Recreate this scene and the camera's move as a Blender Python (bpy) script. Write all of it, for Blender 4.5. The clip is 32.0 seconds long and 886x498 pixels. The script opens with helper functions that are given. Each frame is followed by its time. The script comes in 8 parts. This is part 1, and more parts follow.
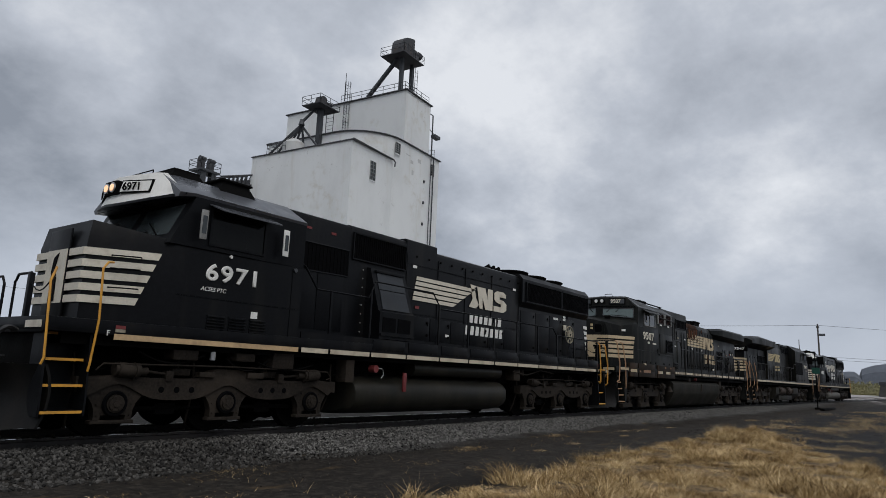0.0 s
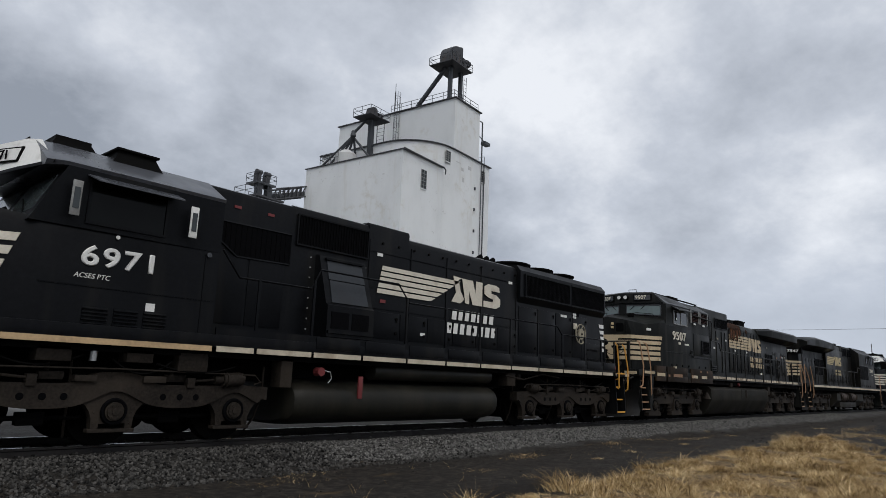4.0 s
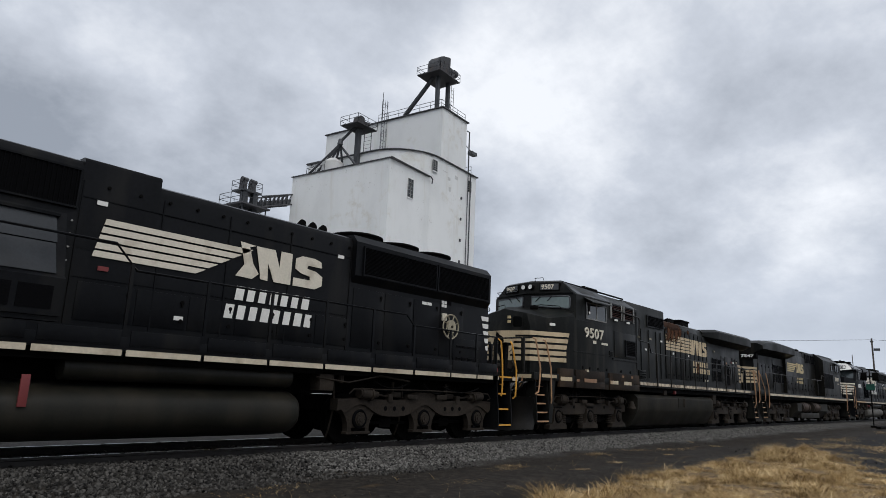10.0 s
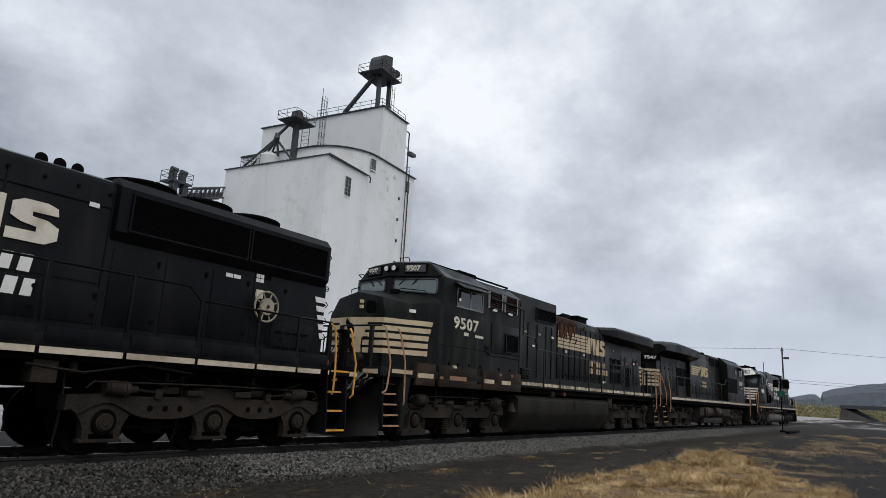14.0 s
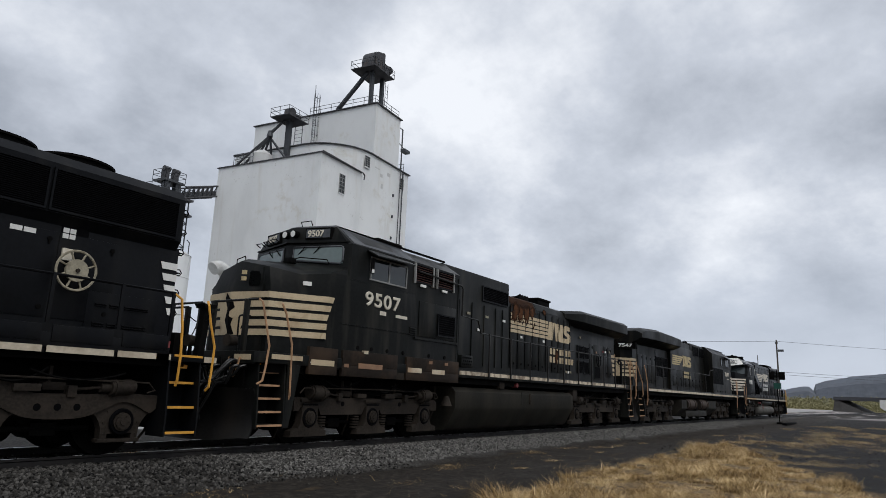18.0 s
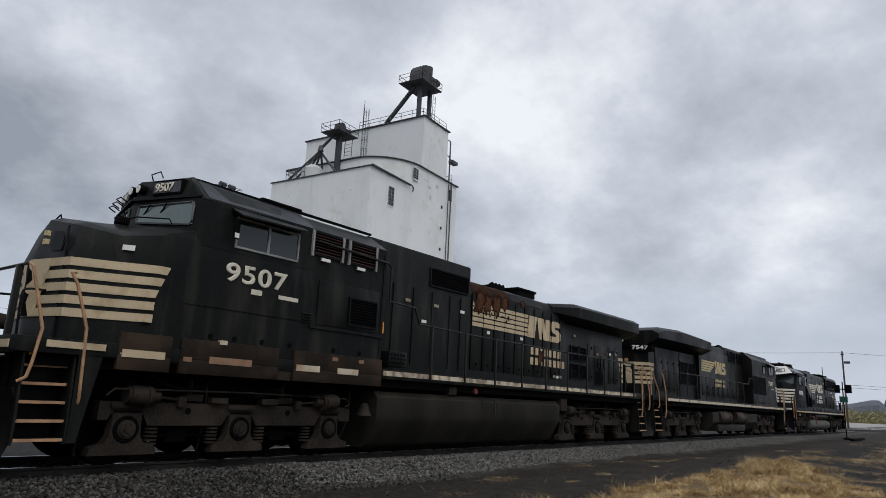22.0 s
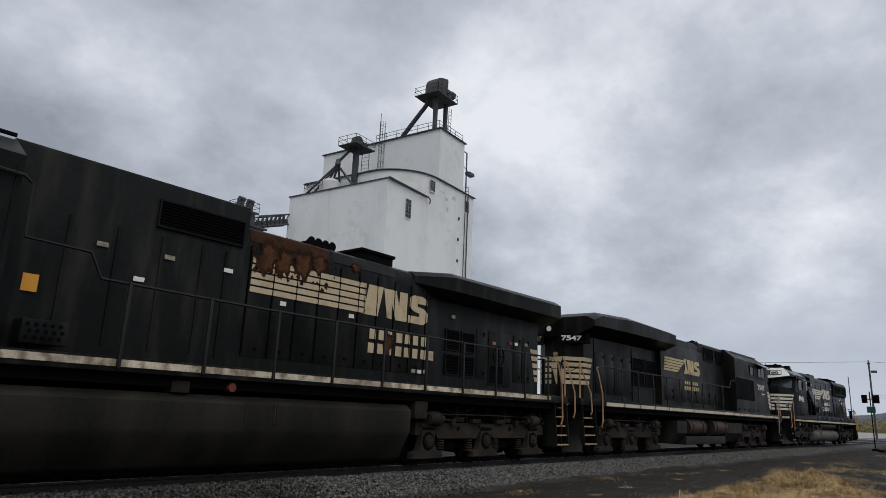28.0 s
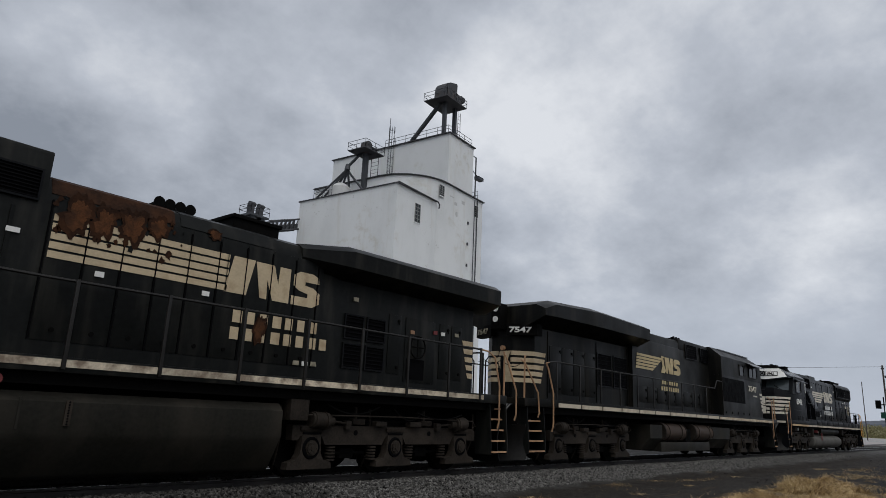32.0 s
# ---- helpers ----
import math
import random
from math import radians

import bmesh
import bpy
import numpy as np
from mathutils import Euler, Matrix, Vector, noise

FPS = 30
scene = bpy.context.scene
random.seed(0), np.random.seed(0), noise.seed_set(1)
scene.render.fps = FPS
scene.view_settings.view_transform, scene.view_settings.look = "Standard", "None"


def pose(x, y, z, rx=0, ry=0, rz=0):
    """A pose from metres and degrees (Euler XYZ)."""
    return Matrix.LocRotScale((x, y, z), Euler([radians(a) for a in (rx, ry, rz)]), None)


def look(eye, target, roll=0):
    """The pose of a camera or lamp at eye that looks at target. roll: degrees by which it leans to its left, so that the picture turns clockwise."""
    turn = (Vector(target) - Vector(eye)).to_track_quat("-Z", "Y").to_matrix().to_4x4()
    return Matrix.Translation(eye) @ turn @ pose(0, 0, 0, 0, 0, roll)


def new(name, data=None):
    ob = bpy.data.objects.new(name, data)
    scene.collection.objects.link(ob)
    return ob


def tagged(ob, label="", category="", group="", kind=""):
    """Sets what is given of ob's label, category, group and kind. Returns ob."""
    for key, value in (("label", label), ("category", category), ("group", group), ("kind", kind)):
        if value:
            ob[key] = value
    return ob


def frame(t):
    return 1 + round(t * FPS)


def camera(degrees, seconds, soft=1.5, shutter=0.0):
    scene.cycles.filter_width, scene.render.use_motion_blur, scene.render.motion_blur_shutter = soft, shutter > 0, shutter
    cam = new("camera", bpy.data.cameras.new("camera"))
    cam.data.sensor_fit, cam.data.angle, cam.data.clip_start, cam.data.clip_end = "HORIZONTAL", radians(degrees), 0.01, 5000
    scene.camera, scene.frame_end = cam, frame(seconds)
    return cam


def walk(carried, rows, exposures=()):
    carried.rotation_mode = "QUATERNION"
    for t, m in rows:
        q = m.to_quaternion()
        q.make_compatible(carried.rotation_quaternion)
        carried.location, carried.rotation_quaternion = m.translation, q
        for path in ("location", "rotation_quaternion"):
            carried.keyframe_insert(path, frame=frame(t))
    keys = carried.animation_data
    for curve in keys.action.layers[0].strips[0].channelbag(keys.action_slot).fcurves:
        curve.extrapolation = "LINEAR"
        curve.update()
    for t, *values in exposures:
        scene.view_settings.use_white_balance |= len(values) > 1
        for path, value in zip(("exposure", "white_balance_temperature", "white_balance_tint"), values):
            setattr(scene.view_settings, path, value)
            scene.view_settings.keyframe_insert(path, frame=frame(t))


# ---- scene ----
# Camera, held in the hand beside the track. x runs along the track, z = 0 is the rail top.
cam = camera(67.96, 32.0, soft=0.5)
ROWS = [
    (0.0, pose(0.000, 0.000, 1.155, 100.76, -2.38, -53.33)),
    (0.5, pose(-0.009, -0.012, 1.148, 100.88, -2.30, -53.01)),
    (1.0, pose(-0.014, -0.022, 1.148, 100.59, -2.22, -52.53)),
    (1.5, pose(-0.021, -0.026, 1.148, 100.75, -2.08, -52.28)),
    (2.0, pose(-0.028, -0.026, 1.155, 100.92, -2.25, -51.41)),
    (2.5, pose(-0.038, -0.029, 1.160, 100.86, -2.14, -50.17)),
    (4.5, pose(-0.075, -0.064, 1.162, 101.20, -2.22, -48.62)),
    (5.0, pose(-0.078, -0.067, 1.166, 101.10, -2.22, -48.99)),
    (5.5, pose(-0.077, -0.068, 1.163, 101.32, -2.09, -49.06)),
    (6.0, pose(-0.074, -0.066, 1.165, 101.25, -1.67, -49.22)),
    (6.5, pose(-0.071, -0.068, 1.171, 101.42, -1.45, -49.44)),
    (7.0, pose(-0.064, -0.068, 1.170, 101.55, -1.61, -49.43)),
    (7.5, pose(-0.063, -0.074, 1.172, 101.72, -2.17, -49.53)),
    (8.0, pose(-0.063, -0.079, 1.169, 101.85, -2.40, -49.61)),
    (8.5, pose(-0.060, -0.071, 1.168, 102.02, -2.24, -49.73)),
    (9.0, pose(-0.059, -0.066, 1.170, 102.18, -2.31, -49.86)),
    (9.5, pose(-0.068, -0.065, 1.170, 102.18, -2.27, -49.80)),
    (10.0, pose(-0.070, -0.059, 1.177, 102.00, -2.35, -49.94)),
    (10.5, pose(-0.088, -0.049, 1.178, 101.97, -2.45, -49.89)),
    (11.0, pose(-0.104, -0.028, 1.176, 101.93, -2.40, -51.18)),
    (11.5, pose(-0.120, -0.009, 1.173, 102.18, -2.23, -51.80)),
    (12.0, pose(-0.127, 0.011, 1.166, 102.44, -2.16, -52.51)),
    (12.5, pose(-0.116, 0.044, 1.159, 101.98, -2.98, -54.08)),
    (13.0, pose(-0.095, 0.077, 1.178, 101.75, -2.63, -54.60)),
    (13.5, pose(-0.080, 0.120, 1.193, 101.48, -1.78, -57.49)),
    (14.0, pose(-0.069, 0.160, 1.208, 102.37, -3.10, -55.97)),
    (14.5, pose(-0.067, 0.211, 1.214, 102.12, -1.55, -57.63)),
    (16.5, pose(-0.019, 0.345, 1.159, 102.21, -1.86, -56.74)),
    (17.0, pose(-0.011, 0.367, 1.157, 102.23, -1.92, -57.78)),
    (17.5, pose(-0.008, 0.387, 1.161, 101.89, -2.28, -56.67)),
    (18.0, pose(-0.007, 0.394, 1.160, 102.16, -2.33, -56.37)),
    (18.5, pose(-0.009, 0.390, 1.161, 102.52, -2.66, -55.34)),
    (19.0, pose(-0.017, 0.378, 1.154, 102.60, -2.85, -54.48)),
    (19.5, pose(-0.025, 0.369, 1.156, 102.45, -2.89, -53.93)),
    (20.0, pose(-0.031, 0.354, 1.158, 102.53, -2.77, -53.11)),
    (20.5, pose(-0.044, 0.338, 1.161, 102.85, -2.71, -52.66)),
    (21.0, pose(-0.052, 0.322, 1.164, 102.79, -2.81, -52.50)),
    (21.5, pose(-0.064, 0.318, 1.168, 102.85, -2.83, -52.29)),
    (22.0, pose(-0.071, 0.323, 1.165, 102.91, -2.69, -52.07)),
    (22.5, pose(-0.074, 0.328, 1.174, 102.99, -2.86, -51.81)),
    (23.0, pose(-0.060, 0.320, 1.166, 103.33, -2.76, -51.61)),
    (23.5, pose(-0.067, 0.316, 1.161, 103.53, -2.86, -51.33)),
    (24.0, pose(-0.071, 0.316, 1.163, 103.65, -2.89, -51.07)),
    (24.5, pose(-0.066, 0.313, 1.170, 103.66, -2.84, -50.79)),
    (25.0, pose(-0.082, 0.316, 1.168, 103.67, -2.81, -50.20)),
    (25.5, pose(-0.090, 0.318, 1.172, 103.44, -2.92, -50.58)),
    (27.5, pose(-0.111, 0.336, 1.179, 103.74, -2.47, -50.59)),
    (28.0, pose(-0.114, 0.326, 1.182, 103.83, -2.42, -50.46)),
    (28.5, pose(-0.119, 0.314, 1.194, 103.98, -2.52, -50.54)),
    (29.0, pose(-0.118, 0.311, 1.192, 103.82, -2.50, -50.41)),
    (29.5, pose(-0.118, 0.311, 1.195, 103.87, -2.48, -50.20)),
    (30.0, pose(-0.112, 0.311, 1.194, 103.98, -2.56, -49.92)),
    (30.5, pose(-0.121, 0.310, 1.198, 104.20, -2.48, -49.87)),
    (31.0, pose(-0.125, 0.312, 1.205, 104.09, -2.53, -49.87)),
    (31.5, pose(-0.130, 0.316, 1.209, 104.23, -2.56, -49.84)),
    (32.0, pose(-0.143, 0.328, 1.207, 104.16, -2.54, -49.67))]
EXPOSURES = [(0.0, -0.02), (4.5, 0.17), (9.0, 0.27), (13.0, 0.27), (19.0, 0.22), (25.0, 0.13), (28.0, 0.06), (32.0, -0.09)]
walk(cam, ROWS, EXPOSURES)

TRACK_Y = 11.28


def bend(x):
    """The track leaves its straight line gently towards -y from x = 30 m on, and runs straight again past 115 m."""
    return -0.0003 * max(0.0, min(x, 115.0) - 30.0) ** 2 - 0.051 * max(0.0, x - 115.0)


# metres that the train has rolled, every half second
ROLLED = [0.00, 0.35, 0.70, 1.06, 1.43, 1.80, 2.19, 2.59, 3.00, 3.42, 3.85, 4.28, 4.72, 5.17, 5.64, 6.11, 6.59, 7.08, 7.58, 8.07, 8.57, 9.07, 9.59, 10.11, 10.62, 11.11, 11.57, 11.99, 12.38, 12.76, 13.14, 13.53, 13.95, 14.42, 14.93, 15.45, 16.00, 16.56, 17.14, 17.73, 18.34, 18.94, 19.56, 20.18, 20.81, 21.45, 22.11, 22.75, 23.40, 24.04, 24.66, 25.28, 25.89, 26.49, 27.07, 27.63, 28.16, 28.67, 29.16, 29.64, 30.09, 30.52, 30.91, 31.29, 31.65]

# ---- light ----
world = bpy.data.worlds.new("overcast_sky")
scene.world = world
world.use_nodes = True


def build_world():
    nt = world.node_tree
    nt.nodes.clear()
    N, L = nt.nodes.new, nt.links.new
    out = N("ShaderNodeOutputWorld")
    bg = N("ShaderNodeBackground")
    sky = N("ShaderNodeTexSky")
    sky.sky_type = "NISHITA"
    sky.sun_disc = False
    sky.sun_elevation, sky.sun_rotation = radians(42), radians(222)
    skys = N("ShaderNodeMixRGB")
    skys.blend_type = "MULTIPLY"
    skys.inputs[0].default_value = 1
    skys.inputs[2].default_value = (0.08, 0.08, 0.08, 1)
    L(sky.outputs[0], skys.inputs[1])
    # cloud deck: the direction is carried onto a flat layer, so that clouds shrink towards the horizon
    tc = N("ShaderNodeTexCoord")
    sep = N("ShaderNodeSeparateXYZ")
    L(tc.outputs["Generated"], sep.inputs[0])
    up = N("ShaderNodeMath")
    up.operation = "MAXIMUM"
    up.inputs[1].default_value = 0.0
    L(sep.outputs["Z"], up.inputs[0])
    lift = N("ShaderNodeMath")
    lift.operation = "ADD"
    lift.inputs[1].default_value = 0.50
    L(up.outputs[0], lift.inputs[0])
    div = N("ShaderNodeVectorMath")
    div.operation = "DIVIDE"
    comb = N("ShaderNodeCombineXYZ")
    for i in range(3):
        L(lift.outputs[0], comb.inputs[i])
    L(tc.outputs["Generated"], div.inputs[0])
    L(comb.outputs[0], div.inputs[1])
    flat = N("ShaderNodeVectorMath")
    flat.operation = "MULTIPLY"
    flat.inputs[1].default_value = (1, 1, 0)
    L(div.outputs[0], flat.inputs[0])
    wheel = N("ShaderNodeVectorRotate")
    wheel.rotation_type = "Z_AXIS"
    wheel.inputs["Angle"].default_value = radians(CLOUD_TURN)
    L(flat.outputs[0], wheel.inputs["Vector"])

    def cloud(scale, detail, rough, off, dist=0.0):
        mp = N("ShaderNodeMapping")
        mp.inputs["Location"].default_value = off
        L(wheel.outputs[0], mp.inputs["Vector"])
        n = N("ShaderNodeTexNoise")
        n.inputs["Scale"].default_value = scale
        n.inputs["Detail"].default_value = detail
        n.inputs["Roughness"].default_value = rough
        n.inputs["Distortion"].default_value = dist
        L(mp.outputs[0], n.inputs["Vector"])
        return n.outputs[0]

    big = cloud(1.3, 2, 0.45, CLOUD_BIG)
    mid = cloud(2.9, 9, 0.58, CLOUD_MID)
    mix = N("ShaderNodeMix")
    mix.data_type = "FLOAT"
    mix.inputs[0].default_value = 0.52
    L(big, mix.inputs[2])
    L(mid, mix.inputs[3])
    ramp = N("ShaderNodeValToRGB")
    e = ramp.color_ramp
    e.elements[0].position, e.elements[0].color = 0.385, (0.255, 0.282, 0.330, 1)
    e.elements[1].position, e.elements[1].color = 0.625, (0.76, 0.785, 0.83, 1)
    m = e.elements.new(0.528)
    m.color = (0.50, 0.535, 0.60, 1)
    L(mix.outputs[0], ramp.inputs[0])
    # towards the horizon the deck closes to an even pale grey
    hz = N("ShaderNodeMapRange")
    hz.inputs["From Min"].default_value, hz.inputs["From Max"].default_value = 0.02, 0.22
    L(sep.outputs["Z"], hz.inputs["Value"])
    hmix = N("ShaderNodeMixRGB")
    hmix.inputs[1].default_value = (0.47, 0.515, 0.605, 1)
    L(hz.outputs[0], hmix.inputs[0])
    L(ramp.outputs[0], hmix.inputs[2])
    add = N("ShaderNodeMixRGB")
    add.inputs[0].default_value = 0.94
    L(skys.outputs[0], add.inputs[1])
    L(hmix.outputs[0], add.inputs[2])
    L(add.outputs[0], bg.inputs["Color"])
    bg.inputs["Strength"].default_value = SKY_STRENGTH
    L(bg.outputs[0], out.inputs["Surface"])


CLOUD_TURN = 8.0
CLOUD_BIG, CLOUD_MID, SKY_STRENGTH = (11.14, 9.893, 3.147), (-16.671, 4.051, -15.928), 1.05
build_world()

sun = new("sun", bpy.data.lights.new("sun", "SUN"))
sun.data.energy, sun.data.angle, sun.data.color = 1.3, radians(50), (1.0, 0.985, 0.965)
sun.matrix_basis = look((0, 0, 0), (0.32, 0.5, -0.8))

# ---- materials ----


def material(name, base, rough=0.6, metal=0.0, vary=0.25, scale=3.0, fine=40.0, bump=0.1, dirt=None, dirt_amount=0.0, dirt_scale=1.2,
             streak=False, coat=0.0, spec=0.5, per_object=0.0, island=0.0, bump_scale=None):
    """A surface with variation at two scales, dirt of its own colour and fine relief."""
    mat = bpy.data.materials.new(name)
    mat.use_nodes = True
    nt = mat.node_tree
    N, L = nt.nodes.new, nt.links.new
    b = nt.nodes["Principled BSDF"]
    b.inputs["Metallic"].default_value = metal
    b.inputs["Coat Weight"].default_value = coat
    b.inputs["Specular IOR Level"].default_value = spec
    tc = N("ShaderNodeTexCoord")
    src = tc.outputs["Object"]

    def tex(sc, detail, stretch=None):
        v = src
        if stretch:
            mp = N("ShaderNodeMapping")
            mp.inputs["Scale"].default_value = stretch
            L(v, mp.inputs["Vector"])
            v = mp.outputs[0]
        n = N("ShaderNodeTexNoise")
        n.inputs["Scale"].default_value, n.inputs["Detail"].default_value = sc, detail
        L(v, n.inputs["Vector"])
        return n.outputs[0]

    n1, n2 = tex(scale, 5), tex(fine, 3)
    s = N("ShaderNodeMath")
    s.operation = "ADD"
    L(n1, s.inputs[0])
    L(n2, s.inputs[1])
    mr = N("ShaderNodeMapRange")
    mr.inputs["From Min"].default_value, mr.inputs["From Max"].default_value = 0.6, 1.4
    mr.inputs["To Min"].default_value, mr.inputs["To Max"].default_value = 1 - vary, 1 + vary
    L(s.outputs[0], mr.inputs["Value"])
    value = mr.outputs[0]
    if per_object or island:
        info = N("ShaderNodeObjectInfo") if per_object else N("ShaderNodeNewGeometry")
        r = N("ShaderNodeMapRange")
        k = per_object or island
        r.inputs["To Min"].default_value, r.inputs["To Max"].default_value = 1 - k, 1 + k
        L(info.outputs["Random"] if per_object else info.outputs["Random Per Island"], r.inputs["Value"])
        mm = N("ShaderNodeMath")
        mm.operation = "MULTIPLY"
        L(value, mm.inputs[0])
        L(r.outputs[0], mm.inputs[1])
        value = mm.outputs[0]
    col = N("ShaderNodeVectorMath")
    col.operation = "SCALE"
    col.inputs[0].default_value = base
    L(value, col.inputs["Scale"])
    color = col.outputs[0]
    if dirt:
        d = tex(dirt_scale, 8, (1, 1, 0.16) if streak else None)
        rm = N("ShaderNodeMapRange")
        rm.inputs["From Min"].default_value, rm.inputs["From Max"].default_value = 0.62 - 0.3 * dirt_amount, 0.78 - 0.2 * dirt_amount
        rm.clamp = True
        L(d, rm.inputs["Value"])
        am = N("ShaderNodeMath")
        am.operation = "MULTIPLY"
        am.inputs[1].default_value = min(1, 0.35 + 0.65 * dirt_amount)
        L(rm.outputs[0], am.inputs[0])
        mx = N("ShaderNodeMixRGB")
        mx.inputs[2].default_value = (*dirt, 1)
        L(am.outputs[0], mx.inputs[0])
        L(color, mx.inputs[1])
        color = mx.outputs[0]
    L(color, b.inputs["Base Color"])
    rr = N("ShaderNodeMapRange")
    rr.inputs["From Min"].default_value, rr.inputs["From Max"].default_value = 0.3, 0.7
    rr.inputs["To Min"].default_value, rr.inputs["To Max"].default_value = max(0.02, rough - 0.1), min(1, rough + 0.12)
    L(n1, rr.inputs["Value"])
    L(rr.outputs[0], b.inputs["Roughness"])
    if bump:
        bp = N("ShaderNodeBump")
        bp.inputs["Strength"].default_value = bump
        bp.inputs["Distance"].default_value = 0.02
        L(tex(bump_scale or fine * 0.6, 4), bp.inputs["Height"])
        L(bp.outputs[0], b.inputs["Normal"])
    return mat


def glowing(name, color, strength):
    mat = bpy.data.materials.new(name)
    mat.use_nodes = True
    b = mat.node_tree.nodes["Principled BSDF"]
    b.inputs["Base Color"].default_value = (*color, 1)
    b.inputs["Emission Color"].default_value = (*color, 1)
    b.inputs["Emission Strength"].default_value = strength
    return mat


BLACK = material("black_paint", (0.0044, 0.0048, 0.0058), 0.38, vary=0.5, scale=1.1, fine=16, bump=0.05, dirt=(0.0145, 0.0138, 0.0125), dirt_amount=0.4, streak=True, dirt_scale=2.6, spec=0.10)
OLD = material("weathered_black_paint", (0.0064, 0.0070, 0.0064), 0.42, vary=0.5, scale=0.9, fine=12, bump=0.05, dirt=(0.032, 0.030, 0.025), dirt_amount=0.4, streak=True, dirt_scale=3.2, spec=0.11)
DUSTBLACK = material("dusty_black_paint", (0.0048, 0.0049, 0.0043), 0.42, vary=0.45, scale=0.9, fine=12, bump=0.05, dirt=(0.024, 0.021, 0.016), dirt_amount=0.42, streak=True, dirt_scale=3.0, spec=0.10)
GRIME = material("grimy_steel", (0.0240, 0.0196, 0.0157), 0.7, vary=0.55, scale=2.0, fine=25, bump=0.25, dirt=(0.054, 0.043, 0.033), dirt_amount=0.36, dirt_scale=1.8, spec=0.1)
TANKPAINT = material("oily_tank_paint", (0.0118, 0.0114, 0.009), 0.45, vary=0.35, scale=1.0, fine=20, bump=0.08, dirt=(0.034, 0.029, 0.021), dirt_amount=0.5, dirt_scale=1.4, streak=True, spec=0.15)
# near-black for dark fittings; shade under the engines is put into this colour
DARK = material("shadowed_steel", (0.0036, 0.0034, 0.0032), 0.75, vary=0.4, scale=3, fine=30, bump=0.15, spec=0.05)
# black of slats and rings; as flat sheets it paints the shade inside openings
MESHSHADE = material("grille_black_and_shade", (0.0025, 0.0025, 0.003), 0.7, vary=0.3, scale=5, fine=60, bump=0.3, spec=0.04)
CREAM = material("cream_paint", (0.62, 0.57, 0.47), 0.55, vary=0.12, scale=2, fine=30, bump=0.04, dirt=(0.30, 0.24, 0.17), dirt_amount=0.25, dirt_scale=3.5)
WHITE = material("white_paint", (0.72, 0.71, 0.67), 0.5, vary=0.08, scale=2, fine=30, bump=0.03, dirt=(0.42, 0.40, 0.36), dirt_amount=0.15, dirt_scale=4)
RUSTCREAM = material("rust_stained_cream_paint", (0.52, 0.45, 0.33), 0.65, vary=0.2, scale=3, fine=30, bump=0.06, dirt=(0.26, 0.125, 0.05), dirt_amount=0.6, dirt_scale=1.9)
SILLCREAM = material("scuffed_cream_paint", (0.52, 0.455, 0.345), 0.6, vary=0.2, scale=2.5, fine=25, bump=0.05, dirt=(0.24, 0.175, 0.11), dirt_amount=0.42, dirt_scale=3.0)
TANSTRIPE = material("scuffed_tan_paint", (0.50, 0.345, 0.185), 0.6, vary=0.2, scale=2.5, fine=25, bump=0.05, dirt=(0.16, 0.10, 0.055), dirt_amount=0.35, dirt_scale=4)
HANDRAIL = material("worn_grey_handrail_paint", (0.016, 0.0148, 0.0135), 0.5, vary=0.35, scale=3, fine=30, bump=0.05, dirt=(0.012, 0.011, 0.010), dirt_amount=0.4, dirt_scale=3, spec=0.25)
FLAKED = material("flaking_cream_paint", (0.50, 0.43, 0.32), 0.7, vary=0.3, scale=4, fine=35, bump=0.1, dirt=(0.075, 0.036, 0.018), dirt_amount=0.62, dirt_scale=5.5, per_object=0.3)
HOSE = material("black_rubber", (0.006, 0.006, 0.0064), 0.35, vary=0.3, scale=5, fine=40, bump=0.05, spec=0.45)
PLOUGHSTEEL = material("grimy_plough_steel", (0.0052, 0.005, 0.0048), 0.5, vary=0.5, scale=2.2, fine=20, bump=0.15, dirt=(0.013, 0.011, 0.009), dirt_amount=0.4, dirt_scale=2.5, streak=True, spec=0.18)
RUST = material("rust", (0.085, 0.034, 0.014), 0.85, vary=0.6, scale=7, fine=40, bump=0.3, dirt=(0.022, 0.012, 0.008), dirt_amount=0.55, dirt_scale=5, spec=0.15)
RUSTDARK = material("scorched_rust", (0.026, 0.0125, 0.0072), 0.85, vary=0.6, scale=3, fine=25, bump=0.2, dirt=(0.062, 0.025, 0.011), dirt_amount=0.5, dirt_scale=3.4, spec=0.1)
SKIRT = material("brown_dusted_black_paint", (0.016, 0.012, 0.009), 0.6, vary=0.4, scale=1.2, fine=14, bump=0.06, dirt=(0.056, 0.036, 0.023), dirt_amount=0.5, dirt_scale=1.6, spec=0.1)
YELLOW = material("safety_yellow_paint", (0.62, 0.30, 0.035), 0.55, vary=0.2, scale=4, fine=40, bump=0.05, dirt=(0.25, 0.12, 0.04), dirt_amount=0.3, dirt_scale=5)
PINKRAIL = material("faded_orange_paint", (0.40, 0.23, 0.12), 0.6, vary=0.25, scale=4, fine=40, bump=0.05, dirt=(0.16, 0.09, 0.06), dirt_amount=0.4, dirt_scale=5)
# grey base colour stands in for sky reflected off black roofs and visors
ROOF = material("sky_greyed_roof", (0.055, 0.058, 0.066), 0.3, vary=0.2, scale=1.5, fine=25, bump=0.03, dirt=(0.04, 0.04, 0.04), dirt_amount=0.3)
# grey of the filter lid; on the cab roof it paints the sky's reflection
LID = material("grey_lid_and_roof_sheen", (0.020, 0.023, 0.027), 0.42, vary=0.25, scale=2.5, fine=25, bump=0.05, dirt=(0.016, 0.016, 0.016), dirt_amount=0.35, spec=0.3)
